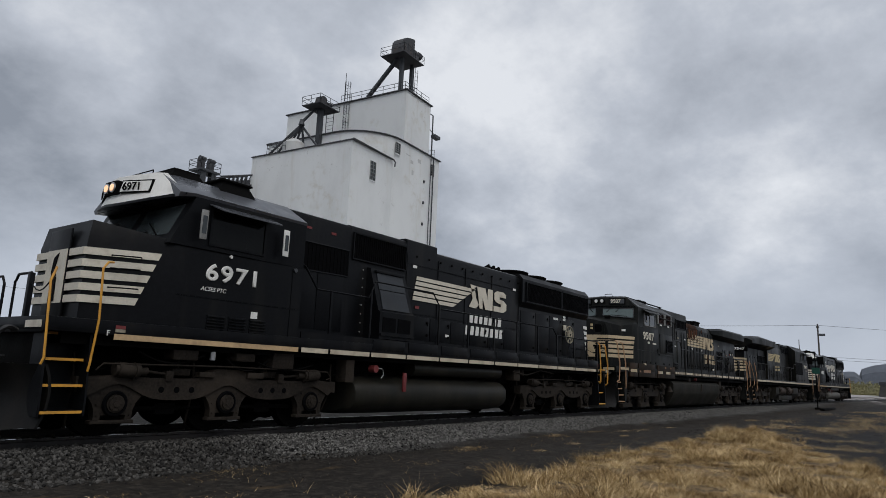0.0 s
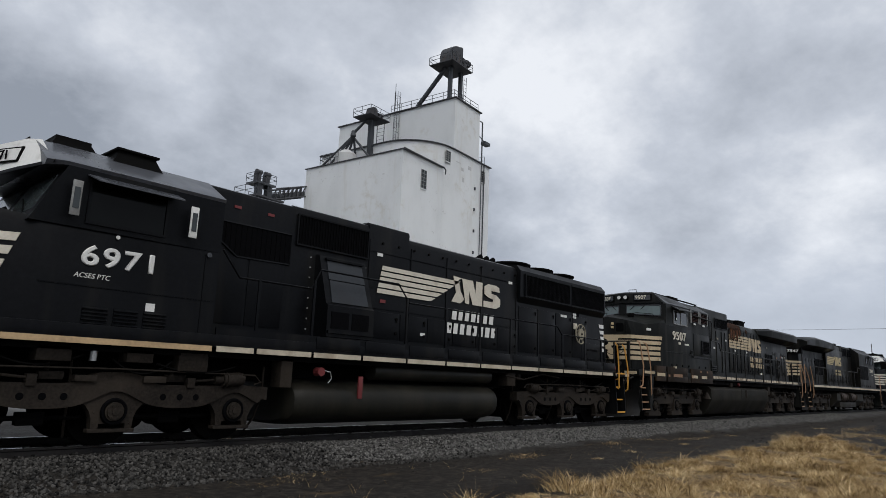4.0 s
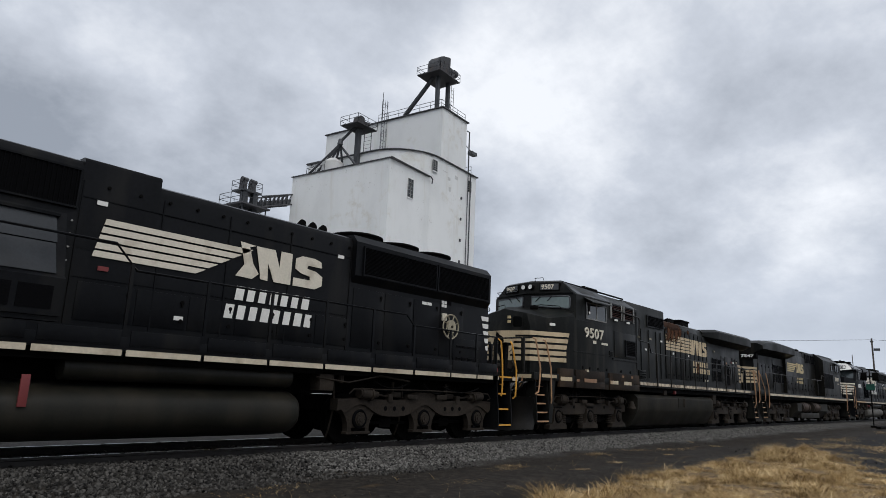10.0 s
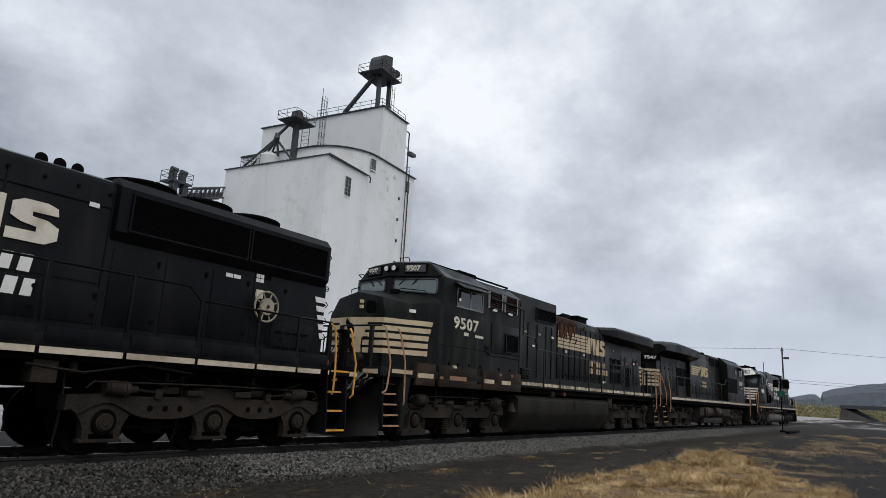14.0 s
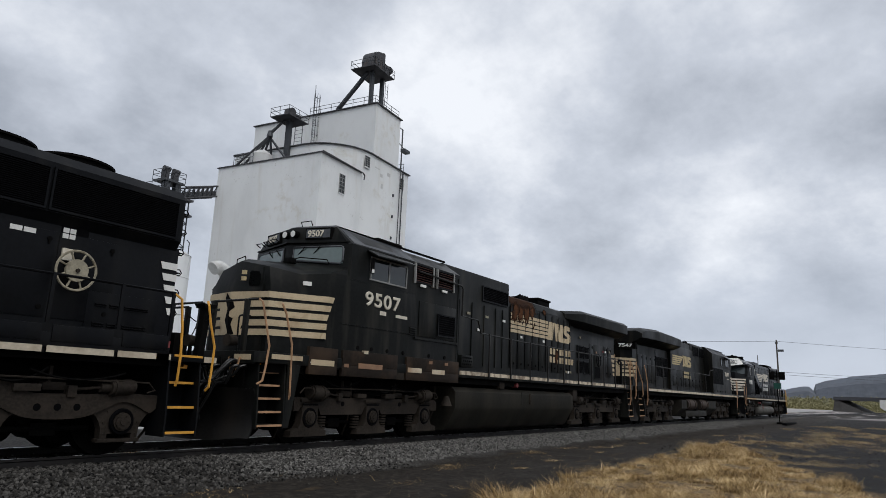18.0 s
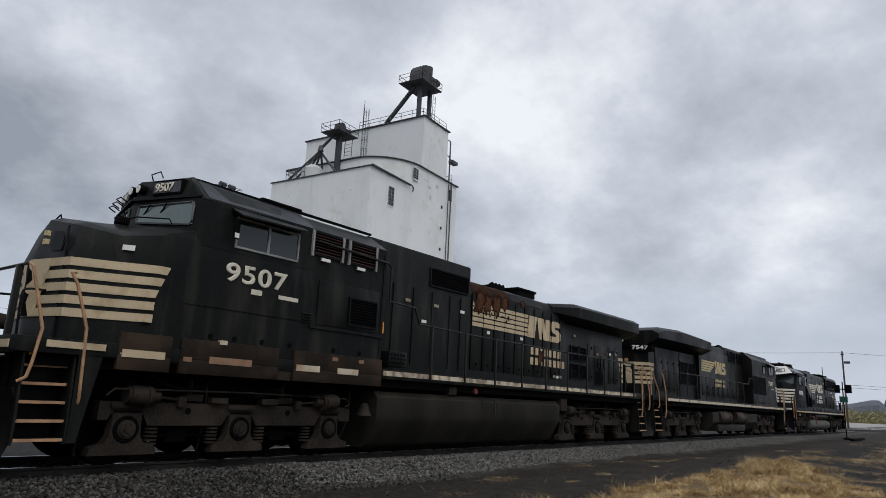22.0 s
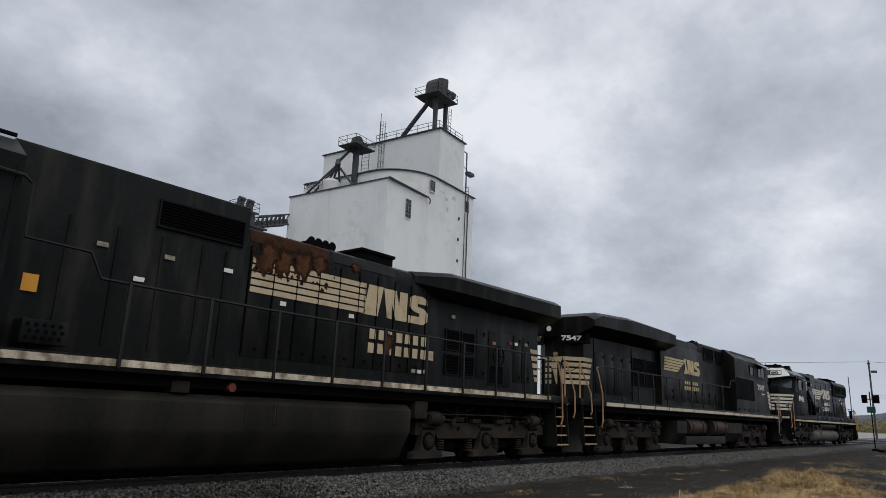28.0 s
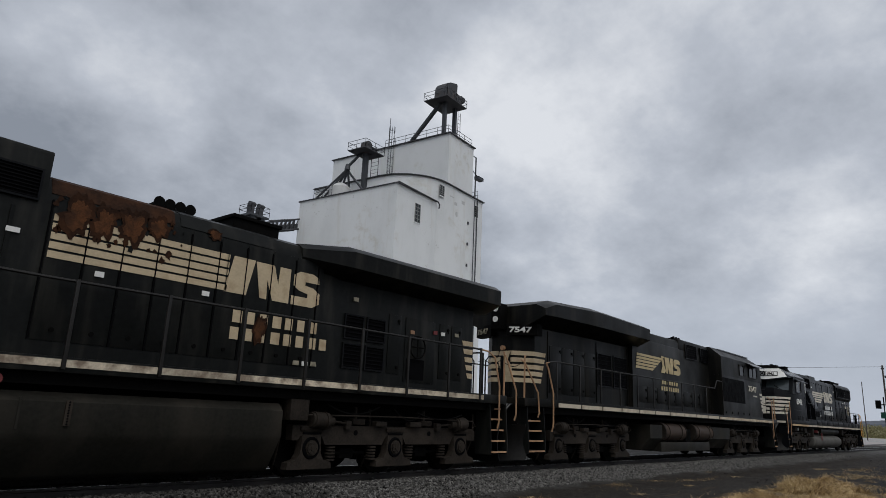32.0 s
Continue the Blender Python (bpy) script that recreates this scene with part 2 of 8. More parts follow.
FRAMEGREY = material("dull_window_frame", (0.26, 0.26, 0.25), 0.5, vary=0.25, scale=4, fine=30, bump=0.04, dirt=(0.10, 0.09, 0.08), dirt_amount=0.4, spec=0.3)
BROWNBAND = material("rust_browned_band", (0.26, 0.15, 0.085), 0.7, vary=0.25, scale=3, fine=30, bump=0.06, dirt=(0.13, 0.06, 0.03), dirt_amount=0.5, dirt_scale=2.5)
RED = material("red_tag", (0.15, 0.022, 0.022), 0.6, vary=0.15, bump=0.02)
ORANGE = material("orange_placard", (0.75, 0.33, 0.03), 0.6, vary=0.1, bump=0.02)
GREEN = material("green_sign", (0.006, 0.075, 0.05), 0.5, vary=0.1, bump=0.02)
CHROME = material("worn_bright_metal", (0.45, 0.45, 0.44), 0.35, metal=0.9, vary=0.2, bump=0.05)
RAILSTEEL = material("rail_steel", (0.011, 0.0085, 0.0072), 0.7, metal=0.0, vary=0.3, scale=4, fine=40, bump=0.1)
RAILTOP = material("polished_rail_head", (0.42, 0.42, 0.42), 0.28, metal=1.0, vary=0.15, scale=5, fine=40, bump=0.02)
TIE = material("creosoted_timber", (0.018, 0.014, 0.012), 0.85, vary=0.4, scale=3, fine=25, bump=0.4, per_object=0.3, spec=0.1)
STONE = material("ballast_stone", (0.043, 0.0405, 0.037), 0.6, vary=0.3, scale=4, fine=40, bump=0.3, island=0.95, spec=0.12)
PALESTONE = material("pale_ballast_stone", (0.098, 0.094, 0.087), 0.7, vary=0.3, scale=4, fine=40, bump=0.3, island=0.75, spec=0.15)
TRIM = material("dark_roof_edge", (0.05, 0.05, 0.055), 0.7, vary=0.3, scale=2, fine=20, bump=0.1)
RUSTYSTEEL = material("rust_mottled_grey_steel", (0.045, 0.047, 0.052), 0.7, vary=0.5, scale=1.6, fine=12, bump=0.1, dirt=(0.075, 0.050, 0.036), dirt_amount=0.45, dirt_scale=1.5)
STEEL = material("weathered_grey_steel", (0.06, 0.064, 0.07), 0.55, metal=0.3, vary=0.3, scale=2, fine=20, bump=0.1)
SIDING = material("pale_metal_siding", (0.52, 0.52, 0.51), 0.6, vary=0.1, scale=0.8, fine=15, bump=0.1, dirt=(0.33, 0.30, 0.26), dirt_amount=0.3)
TIMBERPOLE = material("weathered_pole_timber", (0.06, 0.05, 0.042), 0.85, vary=0.3, scale=3, fine=25, bump=0.3)
# woods seen far off: the haze is put into this blue-grey base colour
HILL = material("haze_tinted_woods", (0.075, 0.085, 0.105), 0.95, vary=0.3, scale=0.012, fine=0.08, bump=0)
FIELD = material("autumn_scrub", (0.20, 0.185, 0.095), 0.95, vary=0.4, scale=0.05, fine=0.6, bump=0.0)


def painted_concrete():
    """White masonry paint: faint grey clouding, beige runs and clusters of small flaked spots."""
    mat = bpy.data.materials.new("white_painted_concrete")
    mat.use_nodes = True
    nt = mat.node_tree
    N, L = nt.nodes.new, nt.links.new
    b = nt.nodes["Principled BSDF"]
    tc = N("ShaderNodeTexCoord")

    def tex(scale, detail, stretch=(1, 1, 1)):
        mp = N("ShaderNodeMapping")
        mp.inputs["Scale"].default_value = stretch
        L(tc.outputs["Object"], mp.inputs["Vector"])
        n = N("ShaderNodeTexNoise")
        n.inputs["Scale"].default_value, n.inputs["Detail"].default_value, n.inputs["Roughness"].default_value = scale, detail, 0.62
        L(mp.outputs[0], n.inputs["Vector"])
        return n.outputs[0]

    def ramp(v, lo, hi, top):
        r = N("ShaderNodeMapRange")
        r.interpolation_type = "SMOOTHSTEP"
        r.inputs["From Min"].default_value, r.inputs["From Max"].default_value, r.inputs["To Max"].default_value = lo, hi, top
        L(v, r.inputs["Value"])
        return r.outputs[0]

    def times(a, c):
        m = N("ShaderNodeMath")
        m.operation = "MULTIPLY"
        L(a, m.inputs[0])
        L(c, m.inputs[1])
        return m.outputs[0]

    def over(f, a, c):
        m = N("ShaderNodeMixRGB")
        L(f, m.inputs[0])
        m.inputs[2].default_value = (*c, 1)
        if isinstance(a, tuple):
            m.inputs[1].default_value = (*a, 1)
        else:
            L(a, m.inputs[1])
        return m.outputs[0]

    c = over(ramp(tex(0.22, 5, (1, 1, 0.5)), 0.42, 0.72, 0.8), (0.75, 0.76, 0.755), (0.64, 0.65, 0.645))
    c = over(ramp(tex(1.1, 6, (1, 1, 0.12)), 0.55, 0.75, 0.5), c, (0.60, 0.58, 0.53))
    area = ramp(tex(0.16, 3), 0.50, 0.62, 1.0)
    c = over(times(area, ramp(tex(0.9, 8), 0.48, 0.70, 0.6)), c, (0.57, 0.54, 0.47))
    c = over(times(ramp(tex(0.2, 3), 0.50, 0.60, 1.0), ramp(tex(3.2, 5), 0.60, 0.70, 0.6)), c, (0.45, 0.44, 0.42))
    L(c, b.inputs["Base Color"])
    b.inputs["Roughness"].default_value = 0.85
    bp = N("ShaderNodeBump")
    bp.inputs["Strength"].default_value, bp.inputs["Distance"].default_value = 0.15, 0.03
    L(tex(4, 5), bp.inputs["Height"])
    L(bp.outputs[0], b.inputs["Normal"])
    return mat


CONCRETE = painted_concrete()


def glass():
    mat = bpy.data.materials.new("window_glass")
    mat.use_nodes = True
    b = mat.node_tree.nodes["Principled BSDF"]
    b.inputs["Base Color"].default_value = (0.02, 0.026, 0.027, 1)
    b.inputs["Roughness"].default_value = 0.06
    b.inputs["Specular IOR Level"].default_value = 0.6
    return mat


GLASS = glass()
DUSTYTANK = material("dust_browned_tank_paint", (0.0165, 0.0155, 0.0124), 0.55, vary=0.4, scale=0.9, fine=18, bump=0.08, dirt=(0.041, 0.035, 0.027), dirt_amount=0.5, dirt_scale=1.3, streak=True, spec=0.12)
BROWNTANK = material("rust_brown_tank_paint", (0.052, 0.036, 0.027), 0.6, vary=0.35, scale=1.4, fine=20, bump=0.1, dirt=(0.024, 0.018, 0.014), dirt_amount=0.5, dirt_scale=2.2, spec=0.15)
PALETANK = material("pale_dusty_tank_paint", (0.085, 0.080, 0.070), 0.6, vary=0.3, scale=1.4, fine=20, bump=0.08, dirt=(0.04, 0.035, 0.03), dirt_amount=0.4, dirt_scale=1.6, spec=0.15)
REDSLAT = material("faded_red_brown_shutter", (0.040, 0.0165, 0.0125), 0.7, vary=0.35, scale=4, fine=30, bump=0.1, dirt=(0.012, 0.008, 0.007), dirt_amount=0.4, dirt_scale=3, spec=0.15)
BEIGE = material("beige_sheet_metal", (0.50, 0.46, 0.38), 0.6, vary=0.15, scale=0.8, fine=12, bump=0.1, dirt=(0.30, 0.25, 0.19), dirt_amount=0.35, dirt_scale=0.8)
DUCT = material("pale_duct_sheet", (0.55, 0.55, 0.53), 0.45, vary=0.15, scale=1.5, fine=15, bump=0.05, dirt=(0.30, 0.28, 0.25), dirt_amount=0.35, dirt_scale=1.2, spec=0.4)
TANCREAM = material("soiled_tan_cream_paint", (0.50, 0.40, 0.26), 0.6, vary=0.15, scale=2, fine=30, bump=0.04, dirt=(0.26, 0.17, 0.09), dirt_amount=0.35, dirt_scale=3.0, spec=0.3)
WORNCREAM = material("grubby_cream_paint", (0.30, 0.27, 0.20), 0.7, vary=0.3, scale=5, fine=40, bump=0.06, dirt=(0.10, 0.08, 0.05), dirt_amount=0.45, dirt_scale=6, spec=0.2)
# pale green base colour paints the sky's reflection onto the windscreen
PALEGLASS = material("painted_reflection_glass", (0.10, 0.135, 0.13), 0.1, vary=0.12, scale=2, fine=12, bump=0.0, spec=0.8)
# darker version, with a weaker reflection put into its base colour
DIMGLASS = material("dim_reflection_glass", (0.055, 0.066, 0.068), 0.08, vary=0.15, scale=2, fine=12, bump=0.0, spec=0.7)
DARKGLASS = material("dim_side_glass", (0.004, 0.0045, 0.0045), 0.12, vary=0.2, bump=0.0, spec=0.12)
OLDCONCRETE = material("stained_grey_concrete", (0.09, 0.084, 0.078), 0.85, vary=0.25, scale=0.5, fine=4, bump=0.1, dirt=(0.06, 0.052, 0.045), dirt_amount=0.4, dirt_scale=0.4)
OCHRE = material("yellowed_cream_paint", (0.50, 0.40, 0.22), 0.6, vary=0.15, scale=3, fine=30, bump=0.04, dirt=(0.24, 0.17, 0.09), dirt_amount=0.3, dirt_scale=3.5)


def straw():
    mat = bpy.data.materials.new("dry_grass")
    mat.use_nodes = True
    nt = mat.node_tree
    b = nt.nodes["Principled BSDF"]
    g = nt.nodes.new("ShaderNodeNewGeometry")
    r = nt.nodes.new("ShaderNodeValToRGB")
    r.color_ramp.elements[0].color = (0.095, 0.058, 0.027, 1)
    r.color_ramp.elements[1].color = (0.80, 0.62, 0.36, 1)
    m = r.color_ramp.elements.new(0.5)
    m.color = (0.42, 0.285, 0.125, 1)
    # tufts differ: some bleached, some fox-brown
    tc = nt.nodes.new("ShaderNodeTexCoord")
    n = nt.nodes.new("ShaderNodeTexNoise")
    n.inputs["Scale"].default_value, n.inputs["Detail"].default_value = 1.4, 4
    nt.links.new(tc.outputs["Object"], n.inputs["Vector"])
    sh = nt.nodes.new("ShaderNodeMapRange")
    sh.inputs["From Min"].default_value, sh.inputs["From Max"].default_value = 0.35, 0.65
    sh.inputs["To Min"].default_value, sh.inputs["To Max"].default_value = -0.34, 0.28
    nt.links.new(n.outputs[0], sh.inputs["Value"])
    ad = nt.nodes.new("ShaderNodeMath")
    ad.operation = "ADD"
    nt.links.new(g.outputs["Random Per Island"], ad.inputs[0])
    nt.links.new(sh.outputs[0], ad.inputs[1])
    nt.links.new(ad.outputs[0], r.inputs[0])
    nt.links.new(r.outputs[0], b.inputs["Base Color"])
    b.inputs["Specular IOR Level"].default_value = 0.15
    b.inputs["Roughness"].default_value = 0.85
    return mat


STRAW = straw()


def ground_material():
    """Gravel yard: ballast by the track, a dark wet lane, dry turf in patches and black soil, with wandering edges."""
    mat = bpy.data.materials.new("yard_ground")
    mat.use_nodes = True
    nt = mat.node_tree
    N, L = nt.nodes.new, nt.links.new
    b = nt.nodes["Principled BSDF"]
    tc = N("ShaderNodeTexCoord")
    sep = N("ShaderNodeSeparateXYZ")
    L(tc.outputs["Object"], sep.inputs[0])

    def noise_tex(scale, detail, stretch=(1, 1, 1)):
        mp = N("ShaderNodeMapping")
        mp.inputs["Scale"].default_value = stretch
        L(tc.outputs["Object"], mp.inputs["Vector"])
        n = N("ShaderNodeTexNoise")
        n.inputs["Scale"].default_value, n.inputs["Detail"].default_value = scale, detail
        n.inputs["Roughness"].default_value = 0.65
        L(mp.outputs[0], n.inputs["Vector"])
        return n.outputs[0]

    def math(op, a, c):
        m = N("ShaderNodeMath")
        m.operation = op
        for i, v in enumerate((a, c)):
            if isinstance(v, (int, float)):
                m.inputs[i].default_value = v
            else:
                L(v, m.inputs[i])
        return m.outputs[0]

    def step(v, lo, hi):
        r = N("ShaderNodeMapRange")
        r.interpolation_type = "SMOOTHSTEP"
        r.inputs["From Min"].default_value, r.inputs["From Max"].default_value = lo, hi
        L(v, r.inputs["Value"])
        return r.outputs[0]

    def blend(f, a, c):
        m = N("ShaderNodeMixRGB")
        L(f, m.inputs[0])
        for i, v in ((1, a), (2, c)):
            if isinstance(v, tuple):
                m.inputs[i].default_value = (*v, 1)
            else:
                L(v, m.inputs[i])
        return m.outputs[0]

    edge = math("MULTIPLY", math("SUBTRACT", noise_tex(0.55, 6), 0.5), 2.4)
    y = math("ADD", sep.outputs["Y"], edge)
    fine = noise_tex(9, 8)
    mid = noise_tex(1.6, 6)
    grit = N("ShaderNodeTexVoronoi")
    grit.inputs["Scale"].default_value = 26
    L(tc.outputs["Object"], grit.inputs["Vector"])
    soil = blend(step(mid, 0.38, 0.72), (0.0055, 0.005, 0.0046), (0.024, 0.020, 0.0165))
    lane = blend(step(fine, 0.42, 0.66), (0.016, 0.0142, 0.0122), (0.040, 0.034, 0.028))
    lane = blend(step(sep.outputs["X"], 17.0, 30.0), lane, blend(step(fine, 0.42, 0.66), (0.0135, 0.0112, 0.0088), (0.036, 0.0285, 0.021)))
    turf = blend(step(fine, 0.35, 0.65), (0.036, 0.024, 0.013), (0.23, 0.155, 0.078))
    stone = blend(grit.outputs["Color"], (0.006, 0.0056, 0.005), (0.042, 0.039, 0.035))
    fresh = blend(grit.outputs["Color"], (0.014, 0.0133, 0.0125), (0.105, 0.101, 0.094))
    stone = blend(math("MULTIPLY", step(sep.outputs["X"], 8.0, 10.5), step(math("MULTIPLY", sep.outputs["Y"], -1.0), -10.35, -10.05)), stone, fresh)
    far_lot = blend(step(mid, 0.3, 0.7), (0.20, 0.20, 0.195), (0.38, 0.38, 0.37))
    # dry turf near the lens, patchy further out
    patch = math("ADD", noise_tex(0.16, 5, (0.5, 1.5, 1)), math("MULTIPLY", sep.outputs["X"], -0.004))
    near_turf = math("MULTIPLY", step(math("SUBTRACT", sep.outputs["X"], y), -2.0, 2.0), step(math("SUBTRACT", y, math("SUBTRACT", math("MULTIPLY", sep.outputs["X"], 0.36), 4.3)), -0.5, 0.5))
    near_edge = math("MINIMUM", math("ADD", math("MULTIPLY", sep.outputs["X"], 0.085), 4.4), 5.65)
    near_turf = math("MULTIPLY", near_turf, step(math("SUBTRACT", near_edge, y), -0.4, 0.4))
    turf_mask = math("MAXIMUM", math("MULTIPLY", step(patch, 0.50, 0.57), math("MULTIPLY", step(math("MULTIPLY", y, -1.0), -7.0, -6.0), step(sep.outputs["X"], 30.0, 36.0))), near_turf)
    c = blend(turf_mask, soil, turf)
    lane_mask = math("MULTIPLY", step(y, 5.6, 6.3), step(math("MULTIPLY", y, -1.0), -9.4, -8.7))
    tuft = step(noise_tex(0.9, 6, (0.45, 1.6, 1)), 0.60, 0.68)
    lane = blend(math("MULTIPLY", tuft, 0.7), lane, (0.075, 0.051, 0.027))
    c = blend(lane_mask, c, lane)
    c = blend(step(y, 8.6, 9.3), c, stone)
    c = blend(math("MULTIPLY", step(sep.outputs["Y"], 17.0, 17.6), step(sep.outputs["X"], 5.0, 10.0)), c, far_lot)
    pale = math("MULTIPLY", step(sep.outputs["X"], 95, 120), step(noise_tex(0.045, 6, (0.35, 1.6, 1)), 0.47, 0.56))
    c = blend(pale, c, (0.33, 0.30, 0.285))
    scrub = blend(step(noise_tex(0.03, 5), 0.4, 0.6), (0.15, 0.14, 0.06), (0.28, 0.25, 0.12))
    c = blend(step(sep.outputs["X"], 300, 330), c, scrub)
    L(c, b.inputs["Base Color"])
    b.inputs["Specular IOR Level"].default_value = 0.08
    wet = N("ShaderNodeMapRange")
    wet.inputs["To Min"].default_value, wet.inputs["To Max"].default_value = 0.5, 0.95
    L(mid, wet.inputs["Value"])
    L(wet.outputs[0], b.inputs["Roughness"])
    bp = N("ShaderNodeBump")
    bp.inputs["Strength"].default_value, bp.inputs["Distance"].default_value = 0.6, 0.04
    L(fine, bp.inputs["Height"])
    L(bp.outputs[0], b.inputs["Normal"])
    return mat


GROUND = ground_material()

# ---- mesh tools ----


def box(bm, x0, x1, y0, y1, z0, z1, bevel=0.0):
    m = Matrix.LocRotScale(((x0 + x1) / 2, (y0 + y1) / 2, (z0 + z1) / 2), None, (abs(x1 - x0), abs(y1 - y0), abs(z1 - z0)))
    made = bmesh.ops.create_cube(bm, size=1, matrix=m)["verts"]
    if bevel:
        edges = {e for v in made for e in v.link_edges}
        bmesh.ops.bevel(bm, geom=list(edges), offset=bevel, segments=2, affect="EDGES", profile=0.6)
    return bm


def prism(bm, pts, axis, a, b):
    """A polygon of two coordinates drawn out along an axis from a to b."""
    def place(p, q):
        return {"x": (q, p[0], p[1]), "y": (p[0], q, p[1]), "z": (p[0], p[1], q)}[axis]
    lo = [bm.verts.new(place(p, a)) for p in pts]
    hi = [bm.verts.new(place(p, b)) for p in pts]
    n = len(pts)
    faces = [bm.faces.new(lo), bm.faces.new(hi[::-1])]
    for i in range(n):
        faces.append(bm.faces.new((lo[i], hi[i], hi[(i + 1) % n], lo[(i + 1) % n])))
    bmesh.ops.recalc_face_normals(bm, faces=faces)
    return bm


def cyl(bm, p, q, r, n=12, r2=None):
    p, q = Vector(p), Vector(q)
    d = q - p
    m = Matrix.Translation((p + q) / 2) @ d.to_track_quat("Z", "Y").to_matrix().to_4x4()
    bmesh.ops.create_cone(bm, cap_ends=True, segments=n, radius1=r, radius2=r if r2 is None else r2, depth=d.length, matrix=m)
    return bm


def tube(bm, pts, r, n=6):
    """A round bar along points."""
    rings = []
    for i, p in enumerate(pts):
        p = Vector(p)
        a, c = Vector(pts[max(0, i - 1)]), Vector(pts[min(len(pts) - 1, i + 1)])
        d = (c - a).normalized()
        u = d.orthogonal().normalized() if i == 0 else (rings_u - d * rings_u.dot(d)).normalized()
        rings_u = u
        w = d.cross(u)
        rings.append([bm.verts.new(p + r * (math.cos(k * 2 * math.pi / n) * u + math.sin(k * 2 * math.pi / n) * w)) for k in range(n)])
    for s, t in zip(rings, rings[1:]):
        for k in range(n):
            bm.faces.new((s[k], s[(k + 1) % n], t[(k + 1) % n], t[k]))
    bm.faces.new(rings[0][::-1])
    bm.faces.new(rings[-1])
    return bm


def loft(bm, sections):
    """Skins sections (lists of equal length of 3D points) into a closed solid."""
    rows = [[bm.verts.new(p) for p in s] for s in sections]
    n = len(rows[0])
    faces = [bm.faces.new(rows[0][::-1]), bm.faces.new(rows[-1])]
    for s, t in zip(rows, rows[1:]):
        for k in range(n):
            faces.append(bm.faces.new((s[k], s[(k + 1) % n], t[(k + 1) % n], t[k])))
    bmesh.ops.recalc_face_normals(bm, faces=faces)
    return bm


def B():
    return bmesh.new()


def smooth_round(me, angle=35):
    lim = radians(angle)
    for p in me.polygons:
        p.use_smooth = True
    bm = bmesh.new()
    bm.from_mesh(me)
    for e in bm.edges:
        if len(e.link_faces) == 2 and e.calc_face_angle(0) > lim:
            e.smooth = False
    bm.to_mesh(me)
    bm.free()


class Base:
    """Where the mesh of the thing in work is counted from."""
    at = Vector((0, 0, 0))


def part(name, bm, mat, parent=None, label=""):
    me = bpy.data.meshes.new(name)
    shift = Base.at
    if shift.length:
        bmesh.ops.translate(bm, verts=bm.verts, vec=-shift)
    bm.to_mesh(me)
    bm.free()
    smooth_round(me)
    me.materials.append(mat)
    ob = new(name, me)
    if parent:
        ob.parent = parent
    if label:
        tagged(ob, label)
    return ob


def thing(name, label, category, at=(0, 0, 0), group="", kind=""):
    Base.at = Vector((0, 0, 0))
    ob = new(name)
    ob.location = at
    return tagged(ob, label, category, group, kind)


def letters(name, text, size, at, mat, parent, turn=(90, 0, 0), shear=0.0, thick=0.004, stretch=1.0, label="", bold=0.0, space=1.0):
    cu = bpy.data.curves.new(name, "FONT")
    cu.body, cu.size, cu.extrude, cu.shear, cu.bevel_depth, cu.bevel_resolution = text, size, thick, shear, bold, 0
    cu.space_character = space
    ob = bpy.data.objects.new(name, cu)
    scene.collection.objects.link(ob)
    bpy.context.view_layer.update()
    me = bpy.data.meshes.new_from_object(ob.evaluated_get(bpy.context.evaluated_depsgraph_get()))
    bpy.data.objects.remove(ob)
    me.transform(Matrix.Translation(Vector(at) - Base.at) @ Euler([radians(a) for a in turn]).to_matrix().to_4x4() @ Matrix.Diagonal((stretch, 1, 1, 1)))
    me.materials.clear()
    me.materials.append(mat)
    out = new(name, me)
    out.parent = parent
    if label:
        tagged(out, label)
    return out

# ---- the train: lengths along x are counted from the start of the clip, y from the track's middle ----
WHEELS = []


def stripes(name, bm_list, mat, parent):
    for bm in bm_list:
        part(name, bm, mat, parent)


def quad_plate(pts, y, thick=0.008):
    """A flat plate on the near side: corners in x and z."""
    return prism(B(), pts, "y", y - thick, y)


def slab(x0, x1, z0, z1, y, thick=0.01, lean=0.0, bevel=0.0):
    bm = B()
    if lean:
        return quad_plate([(x0, z0), (x1, z0), (x1 + lean, z1), (x0 + lean, z1)], y, thick)
    return box(bm, x0, x1, y - thick, y, z0, z1, bevel)


def louvres(x0, x1, z0, z1, y, rows, parent, mat):
    bm = B()
    step = (z1 - z0) / rows
    for i in range(rows):
        z = z0 + i * step
        prism(bm, [(y, z), (y - 0.03, z + 0.005), (y - 0.03, z + step * 0.3), (y, z + step * 0.75)], "x", x0, x1)
    return part("louvre", bm, mat, parent)


